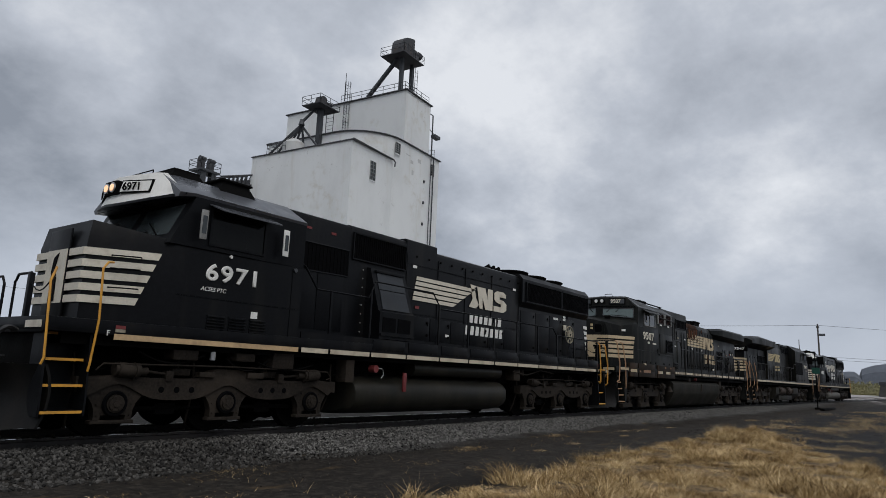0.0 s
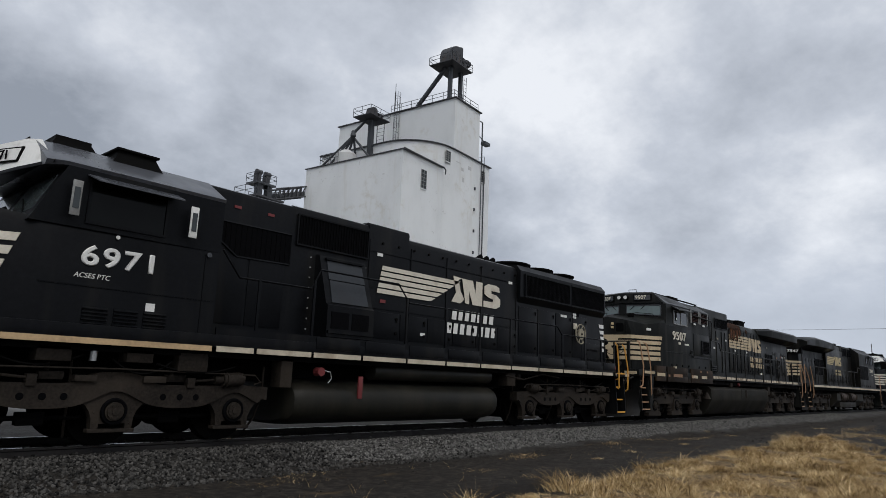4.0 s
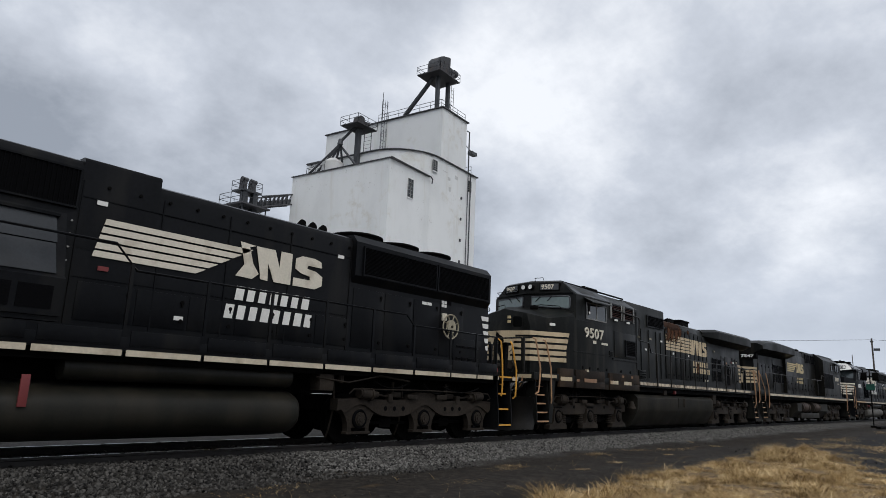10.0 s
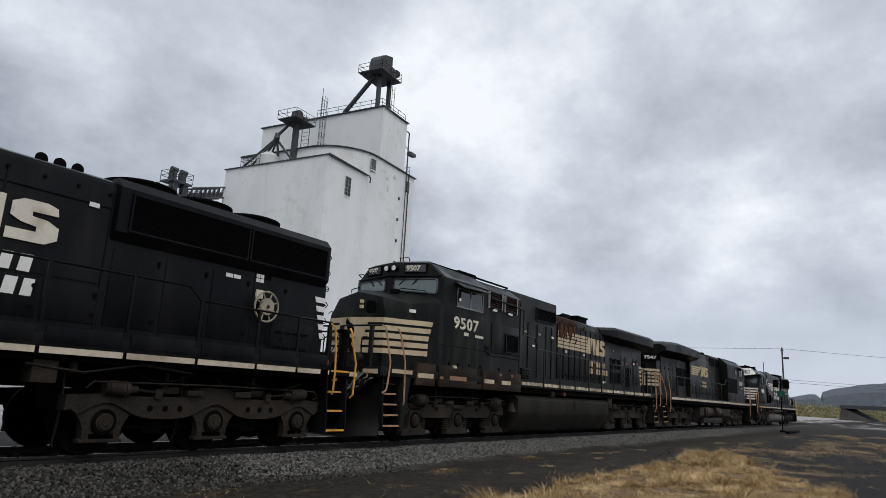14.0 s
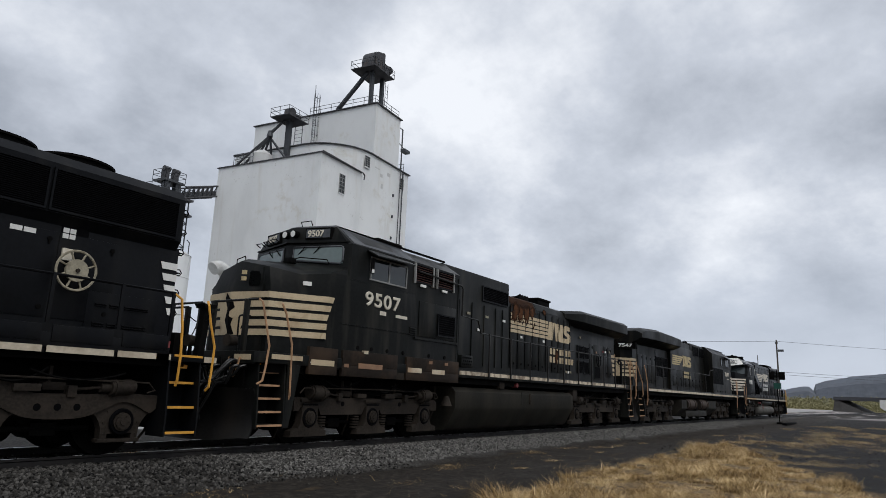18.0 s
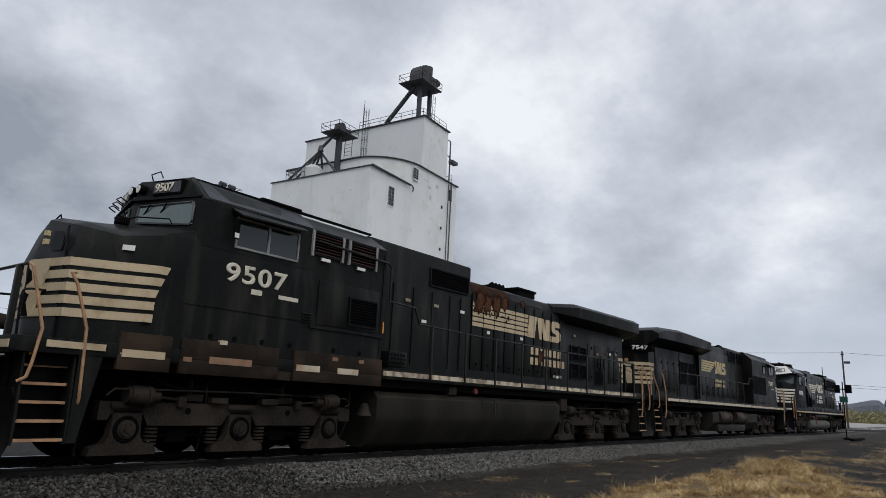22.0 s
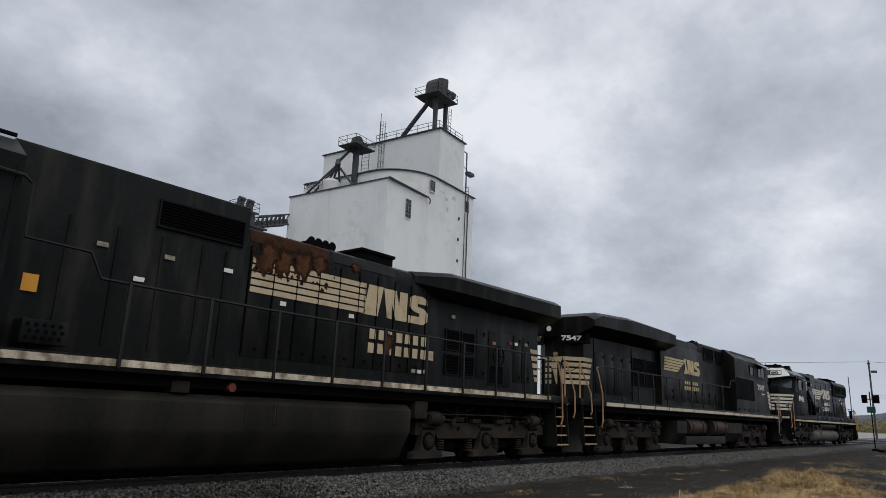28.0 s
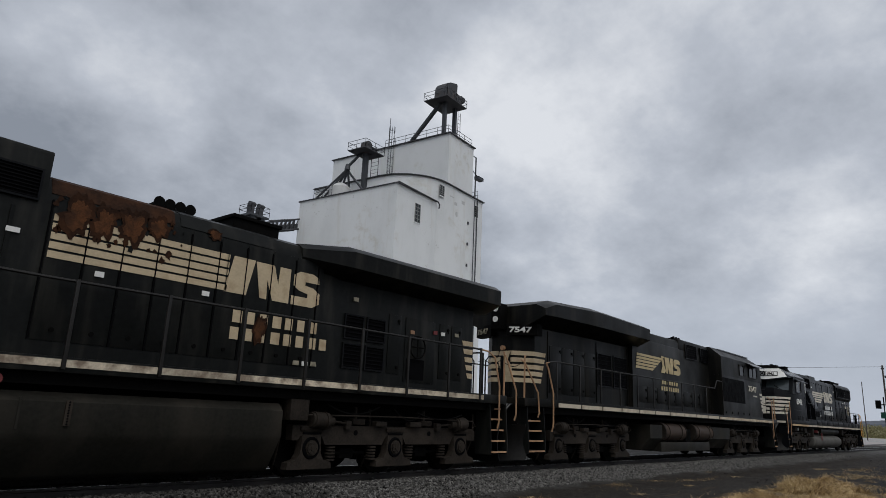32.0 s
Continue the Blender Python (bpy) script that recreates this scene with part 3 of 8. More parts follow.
def truck(parent, axles, kind, r):
    """A six-wheel truck: side frames, journal boxes, springs, brake cylinders and turning wheelsets."""
    x1, x2, x3 = axles
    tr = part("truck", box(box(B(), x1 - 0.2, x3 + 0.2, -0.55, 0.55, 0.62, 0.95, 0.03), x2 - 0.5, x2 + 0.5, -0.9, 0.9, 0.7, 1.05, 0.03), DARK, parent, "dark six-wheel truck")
    for sgn in (-1, 1):
        yo, yi = sgn * 1.24, sgn * 1.06
        if kind == "arched":
            # a beam that sags between the axles and arches over each journal
            top, low = [], []
            n = 56
            for i in range(n + 1):
                x = x1 - 0.62 + (x3 - x1 + 1.24) * i / n
                near = max(math.exp(-((x - a) / 0.40) ** 2) for a in axles)
                hump = math.exp(-((x - x2) / 0.48) ** 4)
                top.append((x, 0.90 + 0.17 * hump + 0.03 * max(math.exp(-((x - a) / 0.3) ** 2) for a in (x1, x3))))
                low.append((x, 0.555 + 0.245 * near + (0.10 if x < x1 - 0.5 or x > x3 + 0.5 else 0.0)))
            prof = top + low[::-1]
            yo = sgn * 1.285
        else:
            prof = [(x1 - 0.42, 0.66), (x1 - 0.42, 0.92), (x3 + 0.42, 0.92), (x3 + 0.55, 0.86), (x3 + 0.55, 0.66), (x3 + 0.28, 0.66), (x3 + 0.24, 0.74), (x3 - 0.24, 0.74),
                    (x3 - 0.34, 0.58), (x2 + 0.34, 0.58), (x2 + 0.24, 0.74), (x2 - 0.24, 0.74), (x2 - 0.34, 0.58), (x1 + 0.34, 0.58), (x1 + 0.24, 0.74), (x1 - 0.24, 0.74), (x1 - 0.28, 0.66)]
        bm = prism(B(), prof, "y", min(yo, yi), max(yo, yi))
        fr = part("side_frame", bm, GRIME, tr, "rust-brown cast side frame")
        if sgn > 0:
            continue
        for a in axles:
            # pedestal jaws and journal box
            bm = B()
            if kind == "arched":
                # legs swell into the arch with a hollow fillet, open below the journal, tied by a bar
                leg = [(0.50, 0.66), (0.40, 0.60), (0.34, 0.52), (0.30, 0.42), (0.29, 0.27), (0.19, 0.27), (0.19, 0.34)]
                prism(bm, [(a, 0.84), (a - 0.3, 0.80)] + [(a - p, q) for p, q in leg] + [(a + p, q) for p, q in leg[::-1]] + [(a + 0.3, 0.80)], "y", -1.245, -1.1)
                box(bm, a - 0.33, a + 0.33, -1.255, -1.1, 0.215, 0.268, 0.01)
                for p, q in ((0.25, 0.34), (0.27, 0.50), (0.22, 0.66)):
                    for sg in (-1, 1):
                        cyl(bm, (a + sg * p, -1.245, q), (a + sg * p, -1.26, q), 0.014, 6)
            else:
                prism(bm, [(a - 0.21, 0.76), (a + 0.21, 0.76), (a + 0.23, 0.44), (a + 0.30, 0.33), (a + 0.48, 0.28), (a + 0.50, 0.17), (a - 0.50, 0.17), (a - 0.48, 0.28), (a - 0.30, 0.33), (a - 0.23, 0.44)], "y", -1.27, -1.1)
                box(bm, a - 0.26, a + 0.26, -1.285, -1.1, 0.83, 0.90, 0.01)
            part("pedestal", bm, GRIME, fr)
            bm = B()
            cyl(bm, (a, -1.24, r), (a, -1.30, r), 0.135, 22)
            cyl(bm, (a, -1.30, r), (a, -1.325, r), 0.11, 22)
            cyl(bm, (a, -1.325, r), (a, -1.34, r), 0.05, 12)
            for k in range(6):
                c, s = 0.1 * math.cos(k * 1.047), 0.1 * math.sin(k * 1.047)
                cyl(bm, (a + c * 0.85, -1.32, r + s * 0.85), (a + c * 0.85, -1.335, r + s * 0.85), 0.014, 6)
            part("journal_cap", bm, GRIME, fr)
            part("journal_ring", tube(B(), [(a + 0.165 * math.cos(k * math.pi / 12), -1.265, r + 0.165 * math.sin(k * math.pi / 12)) for k in range(25)], 0.032, 6), MESHSHADE, fr)
            if kind != "arched":
                part("horn_slot", box(B(), a - 0.205, a + 0.205, -1.276, -1.26, 0.765, 0.80), MESHSHADE, fr)
        # holes cast in the frame, their shade drawn as near-black discs
        for mx in ((x1 + x2) / 2, (x2 + x3) / 2):
            for k in ((-0.27, 0, 0.27) if kind == "arched" else (0.0,)):
                bm = cyl(B(), (mx + k, -1.236, 0.72 if kind == "arched" else 0.80), (mx + k, -1.289 if kind == "arched" else -1.25, 0.72 if kind == "arched" else 0.80), 0.05, 14)
                part("frame_hole_shade", bm, MESHSHADE, fr)
            if kind != "arched":
                for k in (-0.52, 0.52):
                    bm = B()
                    for j in range(5):
                        cyl(bm, (mx + k, -1.14, 0.30 + 0.055 * j), (mx + k, -1.14, 0.33 + 0.055 * j), 0.10, 14)
                    part("coil_spring", bm, GRIME, fr)
            # brake rigging: long rods low between the wheels
            bm = B()
            cyl(bm, (mx - 0.62, -1.02, 0.42), (mx + 0.62, -1.02, 0.42), 0.035, 8)
            box(bm, mx - 0.2, mx + 0.15, -1.05, -0.9, 0.32, 0.5, 0.02)
            part("brake_rod", bm, DARK, fr)
        # sagging hoses, sand pipes down to each wheel, and a cross pipe with unions above the frame
        for k, (xa, xb, dip) in enumerate(((x1 + 0.25, x2 - 0.55, 0.16), (x2 - 0.15, x2 + 0.75, 0.20), (x2 + 0.5, x3 - 0.1, 0.12))):
            pts = [(xa + (xb - xa) * j / 8, -1.33 - 0.02 * k, 1.30 - 0.04 * k - dip * 4 * (j / 8) * (1 - j / 8)) for j in range(9)]
            part("brake_hose", tube(B(), pts, 0.018, 5), DARK, fr)
        for a, d in ((x1, -1), (x2, -1), (x3, 1)):
            part("sand_pipe", tube(B(), [(a + d * 0.62, -1.12, 1.25), (a + d * 0.60, -1.15, 0.75), (a + d * 0.56, -1.0, 0.35), (a + d * 0.50, -0.85, 0.14)], 0.02, 5), GRIME, fr)
        for a in ((x1 + x2) / 2 + 0.1, (x2 + x3) / 2 - 0.05):
            bm = box(B(), a - 0.16, a + 0.16, -1.22, -1.08, 0.95, 1.06, 0.015)
            cyl(bm, (a - 0.05, -1.15, 1.05), (a - 0.05, -1.15, 1.28), 0.03, 8)
            part("slack_adjuster", bm, GRIME, fr)
        for bx, d in ((x1 - 0.1, 1), (x3 + 0.1, -1)):
            fat = 0.115 if kind == "arched" else 0.15
            bm = cyl(B(), (bx, -1.3, 1.02), (bx + d * 0.05, -1.3, 1.02), fat * 0.86, 18)
            cyl(bm, (bx + d * 0.05, -1.3, 1.02), (bx + d * 0.38, -1.3, 1.0), fat, 18)
            cyl(bm, (bx + d * 0.30, -1.3, 1.0), (bx + d * 0.33, -1.3, 1.0), fat + 0.018, 18)
            cyl(bm, (bx + d * 0.38, -1.3, 1.0), (bx + d * 0.52, -1.3, 1.0), fat * 0.6, 12)
            cyl(bm, (bx + d * 0.52, -1.3, 1.0), (bx + d * 0.85, -1.28, 0.97), 0.022, 8)
            box(bm, bx + d * 0.85, bx + d * 0.98, -1.32, -1.2, 0.86, 1.02, 0.01)
            part("brake_cylinder", bm, GRIME, fr)
        part("brake_lever", box(B(), x2 - 0.62, x2 - 0.32, -1.34, -1.2, 0.93, 1.02, 0.01), GRIME, fr)
        part("brake_lever", box(B(), x2 + 0.35, x2 + 0.7, -1.34, -1.2, 0.93, 1.03, 0.01), GRIME, fr)
        bm = tube(B(), [(x1 - 0.4, -1.36, 1.0), (x1 - 0.3, -1.37, 1.1), (x2, -1.37, 1.12), (x3 + 0.3, -1.37, 1.09), (x3 + 0.42, -1.36, 0.98), (x3 + 0.3, -1.35, 0.94)], 0.014)
        part("air_pipe", bm, GRIME, fr)
    # far jaws repeat the near ones in near-black, shade put into their colour
    for a, d in zip(axles, (1, 1, -1)):
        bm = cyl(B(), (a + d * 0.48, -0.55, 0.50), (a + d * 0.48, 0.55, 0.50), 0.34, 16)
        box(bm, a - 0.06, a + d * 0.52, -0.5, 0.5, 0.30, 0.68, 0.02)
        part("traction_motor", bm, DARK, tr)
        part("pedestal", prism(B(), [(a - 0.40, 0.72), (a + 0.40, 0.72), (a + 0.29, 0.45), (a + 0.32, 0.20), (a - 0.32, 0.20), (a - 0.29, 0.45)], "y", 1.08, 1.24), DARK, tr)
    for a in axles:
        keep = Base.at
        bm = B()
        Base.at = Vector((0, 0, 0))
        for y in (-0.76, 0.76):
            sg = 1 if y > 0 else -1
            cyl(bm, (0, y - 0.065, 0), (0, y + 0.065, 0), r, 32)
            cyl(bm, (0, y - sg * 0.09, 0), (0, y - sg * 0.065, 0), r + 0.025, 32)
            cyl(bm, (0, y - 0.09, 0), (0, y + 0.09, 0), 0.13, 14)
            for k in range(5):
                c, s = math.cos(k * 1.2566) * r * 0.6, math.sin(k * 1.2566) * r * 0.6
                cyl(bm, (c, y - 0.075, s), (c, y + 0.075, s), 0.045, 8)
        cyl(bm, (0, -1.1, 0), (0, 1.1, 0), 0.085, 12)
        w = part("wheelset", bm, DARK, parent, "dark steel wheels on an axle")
        Base.at = keep
        w.location = (a - keep.x, 0, r)
        WHEELS.append((w, a - keep.x, r))


def smooth(pts, n=4):
    """A rounded path through the given points."""
    q = [Vector(p) for p in pts]
    out = []
    for i in range(len(q) - 1):
        a, b, c, d = q[max(0, i - 1)], q[i], q[i + 1], q[min(len(q) - 1, i + 2)]
        for k in range(n):
            u = k / n
            out.append(tuple(0.5 * (2 * b + (c - a) * u + (2 * a - 5 * b + 4 * c - d) * u * u + (3 * b - a - 3 * c + d) * u * u * u)))
    return out + [tuple(q[-1])]


def rail_run(parent, pts, posts, mat, r=0.019, base=1.72):
    """A walkway handrail with its stanchions."""
    rail = part("handrail", tube(B(), pts, r), mat, parent)
    for x in posts:
        top = None
        for p, q in zip(pts, pts[1:]):
            if min(p[0], q[0]) <= x <= max(p[0], q[0]) and abs(q[0] - p[0]) > 1e-6:
                top = p[2] + (q[2] - p[2]) * (x - p[0]) / (q[0] - p[0])
        if top:
            bm = box(B(), x - 0.025, x + 0.025, pts[0][1] - 0.02, pts[0][1] + 0.015, base - 0.28, top + 0.02, 0.005)
            part("stanchion", bm, mat, rail)


def step_well(parent, x0, x1, z_top, mat, n=4, plate=BLACK, z_low=0.42):
    """Boarding steps between two side plates, near side and far side; each step lies a little further in than the one below."""
    for sgn in (-1, 1):
        ya, yb = sorted((sgn * 1.08, sgn * 1.52))
        well = part("step_well", box(B(), x0, x1, sgn * 1.08 - 0.01, sgn * 1.08 + 0.01, z_low - 0.06, z_top), plate, parent)
        for xa in (x0 - 0.03, x1):
            bm = prism(B(), [(sgn * 1.08, z_low - 0.06), (sgn * 1.54, z_low - 0.06), (sgn * 1.54, 0.62), (sgn * 1.46, z_top), (sgn * 1.08, z_top)], "x", xa, xa + 0.03)
            part("side_plate", bm, plate, well)
        for i in range(n):
            z = z_low + (z_top - z_low - 0.04) * i / max(1, n - 1) * 0.98
            yo = 1.53 - 0.24 * i / max(1, n - 1)
            part("step", box(B(), x0, x1, *sorted((sgn * 1.08, sgn * (yo - 0.01))), z - 0.012, z + 0.012, 0.004), plate, well)
            part("step_edge", box(B(), x0 + 0.01, x1 - 0.01, sgn * yo - 0.008, sgn * yo + 0.008, z - 0.022, z + 0.016), mat, well, "safety-coloured step edge")


def coupler(parent, x, d):
    bm = box(B(), min(x, x - d * 0.75), max(x, x - d * 0.75), -0.1, 0.1, 0.78, 0.98, 0.02)
    prism(bm, [(x, -0.16), (x + d * 0.12, -0.2), (x + d * 0.28, -0.12), (x + d * 0.24, 0.02), (x + d * 0.1, 0.04), (x + d * 0.14, 0.2), (x, 0.17)], "z", 0.7, 1.06)
    cp = part("coupler", bm, GRIME, parent, "rusty knuckle coupler")
    for k, y in enumerate((-0.55, -0.75, -0.92, 0.6, 0.8)):
        px = x - d * 0.35
        bm = tube(B(), smooth([(px, y, 1.2 - 0.03 * k), (px + d * 0.22, y, 1.12), (px + d * 0.36, y * 0.96, 0.85), (px + d * 0.42, y * 0.9, 0.6 + 0.04 * k), (px + d * 0.5, y * 0.86, 0.5)]), 0.026)
        part("air_hose", bm, HOSE, parent)
    for k, y in enumerate((-1.15, -1.05, -0.38, 0.4)):
        px = x - d * 0.38
        bm = tube(B(), smooth([(px, y, 1.50), (px + d * 0.12, y, 1.54), (px + d * 0.3, y + 0.06, 1.36 - 0.05 * k), (px + d * 0.42, y + 0.12, 1.20 - 0.04 * k), (px + d * 0.62, y + 0.16, 1.14)]), 0.03)
        part("jumper_cable", bm, HOSE, parent)


def pilot(parent, x, d, mat, plow=True, z1=1.62):
    """End plate with a bent plough below."""
    bm = box(B(), min(x, x - d * 0.08), max(x, x - d * 0.08), -1.5, 1.5, z1 - 0.13, z1, 0.02)
    part("end_beam", bm, mat, parent)
    # near-black plate stands for the shaded space behind the hoses
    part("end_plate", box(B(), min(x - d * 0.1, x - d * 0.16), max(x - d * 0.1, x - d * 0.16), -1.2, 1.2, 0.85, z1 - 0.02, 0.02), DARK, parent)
    if plow:
        bm = B()

        def rib(y, lean, foot):
            out = [(x + d * (lean + (0.30 - 0.95 * k / 6 + 1.0 * (k / 6) ** 2) * foot), y, 1.06 - (0.92 - 0.06 * (abs(y) > 1.2)) * k / 6) for k in range(7)]
            return out + [(px - d * 0.04, py, pz) for px, py, pz in out[::-1]]

        loft(bm, [rib(-1.46, -0.24, 0.40), rib(-1.30, -0.16, 0.5), rib(-0.85, 0.0, 0.6), rib(-0.35, 0.10, 0.7), rib(0.35, 0.10, 0.7), rib(0.85, 0.0, 0.6), rib(1.30, -0.16, 0.5), rib(1.46, -0.24, 0.40)])
        part("plough", bm, PLOUGHSTEEL, parent, "bent dirty steel snow plough")


def end_rails(parent, x, d, mat, post_mat, inner=0.75, top=2.78):
    """Handrails across the end platform, with a drooping chain."""
    for y in (-1.45, -inner, inner, 1.45):
        if abs(y) > 1.4 and not post_mat:
            continue
        if abs(y) > 1.4:
            part("end_post", tube(B(), [(x, y, 1.62), (x, y, top - 0.06), (x - d * 0.02, y, top)], 0.024), post_mat, parent)
        else:
            part("end_post", box(B(), x - 0.035, x + 0.035, y - 0.045, y + 0.045, 1.54, top, 0.008), mat, parent)
    for s in (-1, 1):
        part("end_handrail", tube(B(), [(x, s * inner, top), (x, s * 0.3, top), (x, s * 0.2, top - 0.12), (x, s * 0.2, 1.7)], 0.02), mat, parent)
        pts = [(x, s * (inner + (1.45 - inner) * k / 6), top - 0.12 - 0.16 * math.sin(math.pi * k / 6)) for k in range(7)]
        part("safety_chain", tube(B(), pts, 0.010, 5), mat, parent)


def emblem(parent, x0, z0, w, h, y, mat, split, slant, long_block, wedge=True):
    """Slanted speed stripes and two heavy blocks, as plain shapes."""
    n = 5
    hh = h / n
    for i in range(n):
        zt = z0 - i * hh
        zb = zt - hh * 0.74
        a, c = -slant * i * hh, -slant * (i + 0.74) * hh
        # every bar ends further back than the one above it
        end_t, end_b = w * (1 - split * i), w * (1 - split * (i + 0.8))
        part("speed_stripe", quad_plate([(x0 + c, zb), (x0 + end_b, zb), (x0 + end_t, zt), (x0 + a, zt)], y), mat, parent)
    if long_block:
        bx, bz, bw, bh = long_block
        at = lambda pts: [(bx + bw * p[0], bz - bh * p[1]) for p in pts]
        # a neck-like wedge, a notched slab and a curled block
        if wedge:
            part("emblem_block", quad_plate(at([(0.0, 1.0), (0.17, 1.02), (0.24, 0.84), (0.17, 0.55), (0.12, 0.08), (0.19, 0.0), (0.02, -0.04), (0.08, 0.62)]), y), mat, parent)
        part("emblem_block", quad_plate(at([(0.19, 0.0), (0.40, 0.0), (0.46, 0.52), (0.47, 0.0), (0.60, 0.0), (0.60, 1.0), (0.41, 1.0), (0.33, 0.45), (0.34, 1.0), (0.26, 0.98), (0.25, 0.8)]), y), mat, parent)
        part("emblem_block", quad_plate(at([(0.63, 1.0), (0.90, 1.0), (0.985, 0.86), (0.985, 0.56), (0.90, 0.42), (0.79, 0.38), (0.79, 0.27), (0.97, 0.27), (0.96, 0.08), (0.88, 0.0), (0.72, 0.0), (0.645, 0.12), (0.645, 0.44), (0.72, 0.56),
                                            (0.83, 0.62), (0.83, 0.74), (0.63, 0.74)]), y), mat, parent)


def word_bars(parent, x0, z, h, w, count, y, mat, lean=0.12):
    """A line of lettering as plain slanted bars."""
    step = w / count
    for i in range(count):
        cw = step * (0.60 if i % 3 else 0.68)
        a = x0 + i * step
        part("lettering_bar", quad_plate([(a, z), (a + cw, z), (a + cw + h * lean, z + h), (a + h * lean, z + h)], y), mat, parent)


def side_stripes(parent, plan, zs, h, mat, end_lean, out=0.012):
    """Nose bands that wrap round the corner: plan is the nose outline as (x, y) from the centre front to the side."""
    for z in zs:
        pts = [Vector(p) for p in plan]
        run = (pts[-1] - pts[-2]).normalized()
        for s in (-1, 1):
            sections = []
            for k, p in enumerate(pts):
                d = ((pts[min(k + 1, len(pts) - 1)] - p).normalized() + (p - pts[max(k - 1, 0)]).normalized()).normalized()
                n = Vector((-d.y, d.x))
                lo = hi = p
                if k == len(pts) - 1:
                    hi = p - run * end_lean * (zs[0] - z)
                    lo = p - run * end_lean * (zs[0] - z + h)
                sections.append([(lo.x - 0.01 * n.x, s * (lo.y - 0.01 * n.y), z - h), (hi.x - 0.01 * n.x, s * (hi.y - 0.01 * n.y), z),
                                 (hi.x + out * n.x, s * (hi.y + out * n.y), z), (lo.x + out * n.x, s * (lo.y + out * n.y), z - h)])
            part("nose_stripe", loft(B(), sections), mat, parent)


def horn(parent, x, z, mat, y=0.0, n=3):
    bm = box(B(), x - 0.3, x + 0.3, y - 0.05, y + 0.05, z, z + 0.06, 0.01)
    for i in range(n):
        hx = x - 0.28 + 0.56 * i / max(1, n - 1)
        cyl(bm, (hx, y - 0.05, z + 0.14), (hx, y + 0.2, z + 0.14), 0.035, 10)
        cyl(bm, (hx, y - 0.22, z + 0.14), (hx, y - 0.05, z + 0.14), 0.10, 14, 0.035)
        cyl(bm, (hx, y, z + 0.03), (hx, y, z + 0.12), 0.02, 8)
    part("air_horn", bm, mat, parent, "cluster of black air horns")


def fan(parent, x, z, r, mat):
    bm = cyl(B(), (x, 0, z - 0.03), (x, 0, z + 0.17), r, 32)
    cyl(bm, (x, 0, z + 0.17), (x, 0, z + 0.205), r + 0.04, 32)
    fb = part("radiator_fan", bm, mat, parent, "round black roof fan")
    bm = B()
    for k in range(5):
        rr = r * (0.2 + 0.19 * k)
        tube(bm, [(x + rr * math.cos(a * math.pi / 12), rr * math.sin(a * math.pi / 12), z + 0.22) for a in range(25)], 0.008, 4)
    part("fan_guard", bm, mat, fb)


def side_door(parent, x0, x1, z0, z1, y, mat, latch=True):
    """A hood door: thin raised panel with a latch."""
    d = part("hood_door", box(B(), x0, x1, y - 0.012, y + 0.002, z0, z1, 0.006), mat, parent)
    if latch:
        part("latch", box(cyl(B(), (x1 - 0.09, y - 0.012, z1 - 0.12), (x1 - 0.09, y - 0.03, z1 - 0.12), 0.035, 10), x1 - 0.1, x1 - 0.08, y - 0.035, y - 0.02, z1 - 0.2, z1 - 0.1), DARK, d)
        part("latch", cyl(B(), (x1 - 0.09, y - 0.012, z0 + 0.14), (x1 - 0.09, y - 0.03, z0 + 0.14), 0.035, 10), DARK, d)


def hood_shell(x0, x1, hw, z0, z1, shoulder=0.1):
    prof = [(-hw, z0), (hw, z0), (hw, z1 - shoulder), (hw - shoulder * 0.35, z1 - shoulder * 0.3), (hw - shoulder, z1), (-hw + shoulder, z1), (-hw + shoulder * 0.35, z1 - shoulder * 0.3), (-hw, z1 - shoulder)]
    return prism(B(), prof, "x", x0, x1)


def grille(parent, x0, x1, z0, z1, y, horizontal=True, n=10, mat=None, slat_mat=None):
    """A near-black flat sheet that stands for a shaded opening, with slats and frame."""
    g = part("grille", box(B(), x0, x1, y - 0.012, y, z0, z1), MESHSHADE, parent, "intake grille backed by a near-black shade sheet")
    bm = B()
    fw = 0.03
    for a in ((x0, x1, z0 - fw, z0), (x0, x1, z1, z1 + fw), (x0 - fw, x0, z0 - fw, z1 + fw), (x1, x1 + fw, z0 - fw, z1 + fw)):
        box(bm, a[0], a[1], y - 0.035, y, a[2], a[3])
    part("grille_frame", bm, mat or BLACK, g)
    for i in range(n):
        bm = B()
        if horizontal:
            z = z0 + (z1 - z0) * (i + 0.5) / n
            prism(bm, [(y - 0.012, z - 0.012), (y - 0.03, z - 0.02), (y - 0.03, z - 0.012), (y - 0.012, z + 0.004)], "x", x0, x1)
        else:
            x = x0 + (x1 - x0) * (i + 0.5) / n
            box(bm, x - 0.008, x + 0.008, y - 0.03, y - 0.012, z0, z1)
        part("slat", bm, slat_mat or MESHSHADE, g)


def cab_window(parent, x0, x1, z0, z1, y, frame_mat, split=True, pane=None):
    w = part("cab_window", box(B(), x0, x1, y - 0.006, y + 0.01, z0, z1), pane or GLASS, parent, "dark glass cab side window")
    bm = B()
    t = 0.035
    for a in ((x0 - t, x1 + t, z0 - t, z0), (x0 - t, x1 + t, z1, z1 + t), (x0 - t, x0, z0, z1), (x1, x1 + t, z0, z1)):
        box(bm, a[0], a[1], y - 0.025, y + 0.01, a[2], a[3])
    if split:
        box(bm, (x0 + x1) / 2 - 0.025, (x0 + x1) / 2 + 0.025, y - 0.02, y, z0, z1)
    part("window_frame", bm, frame_mat, w)


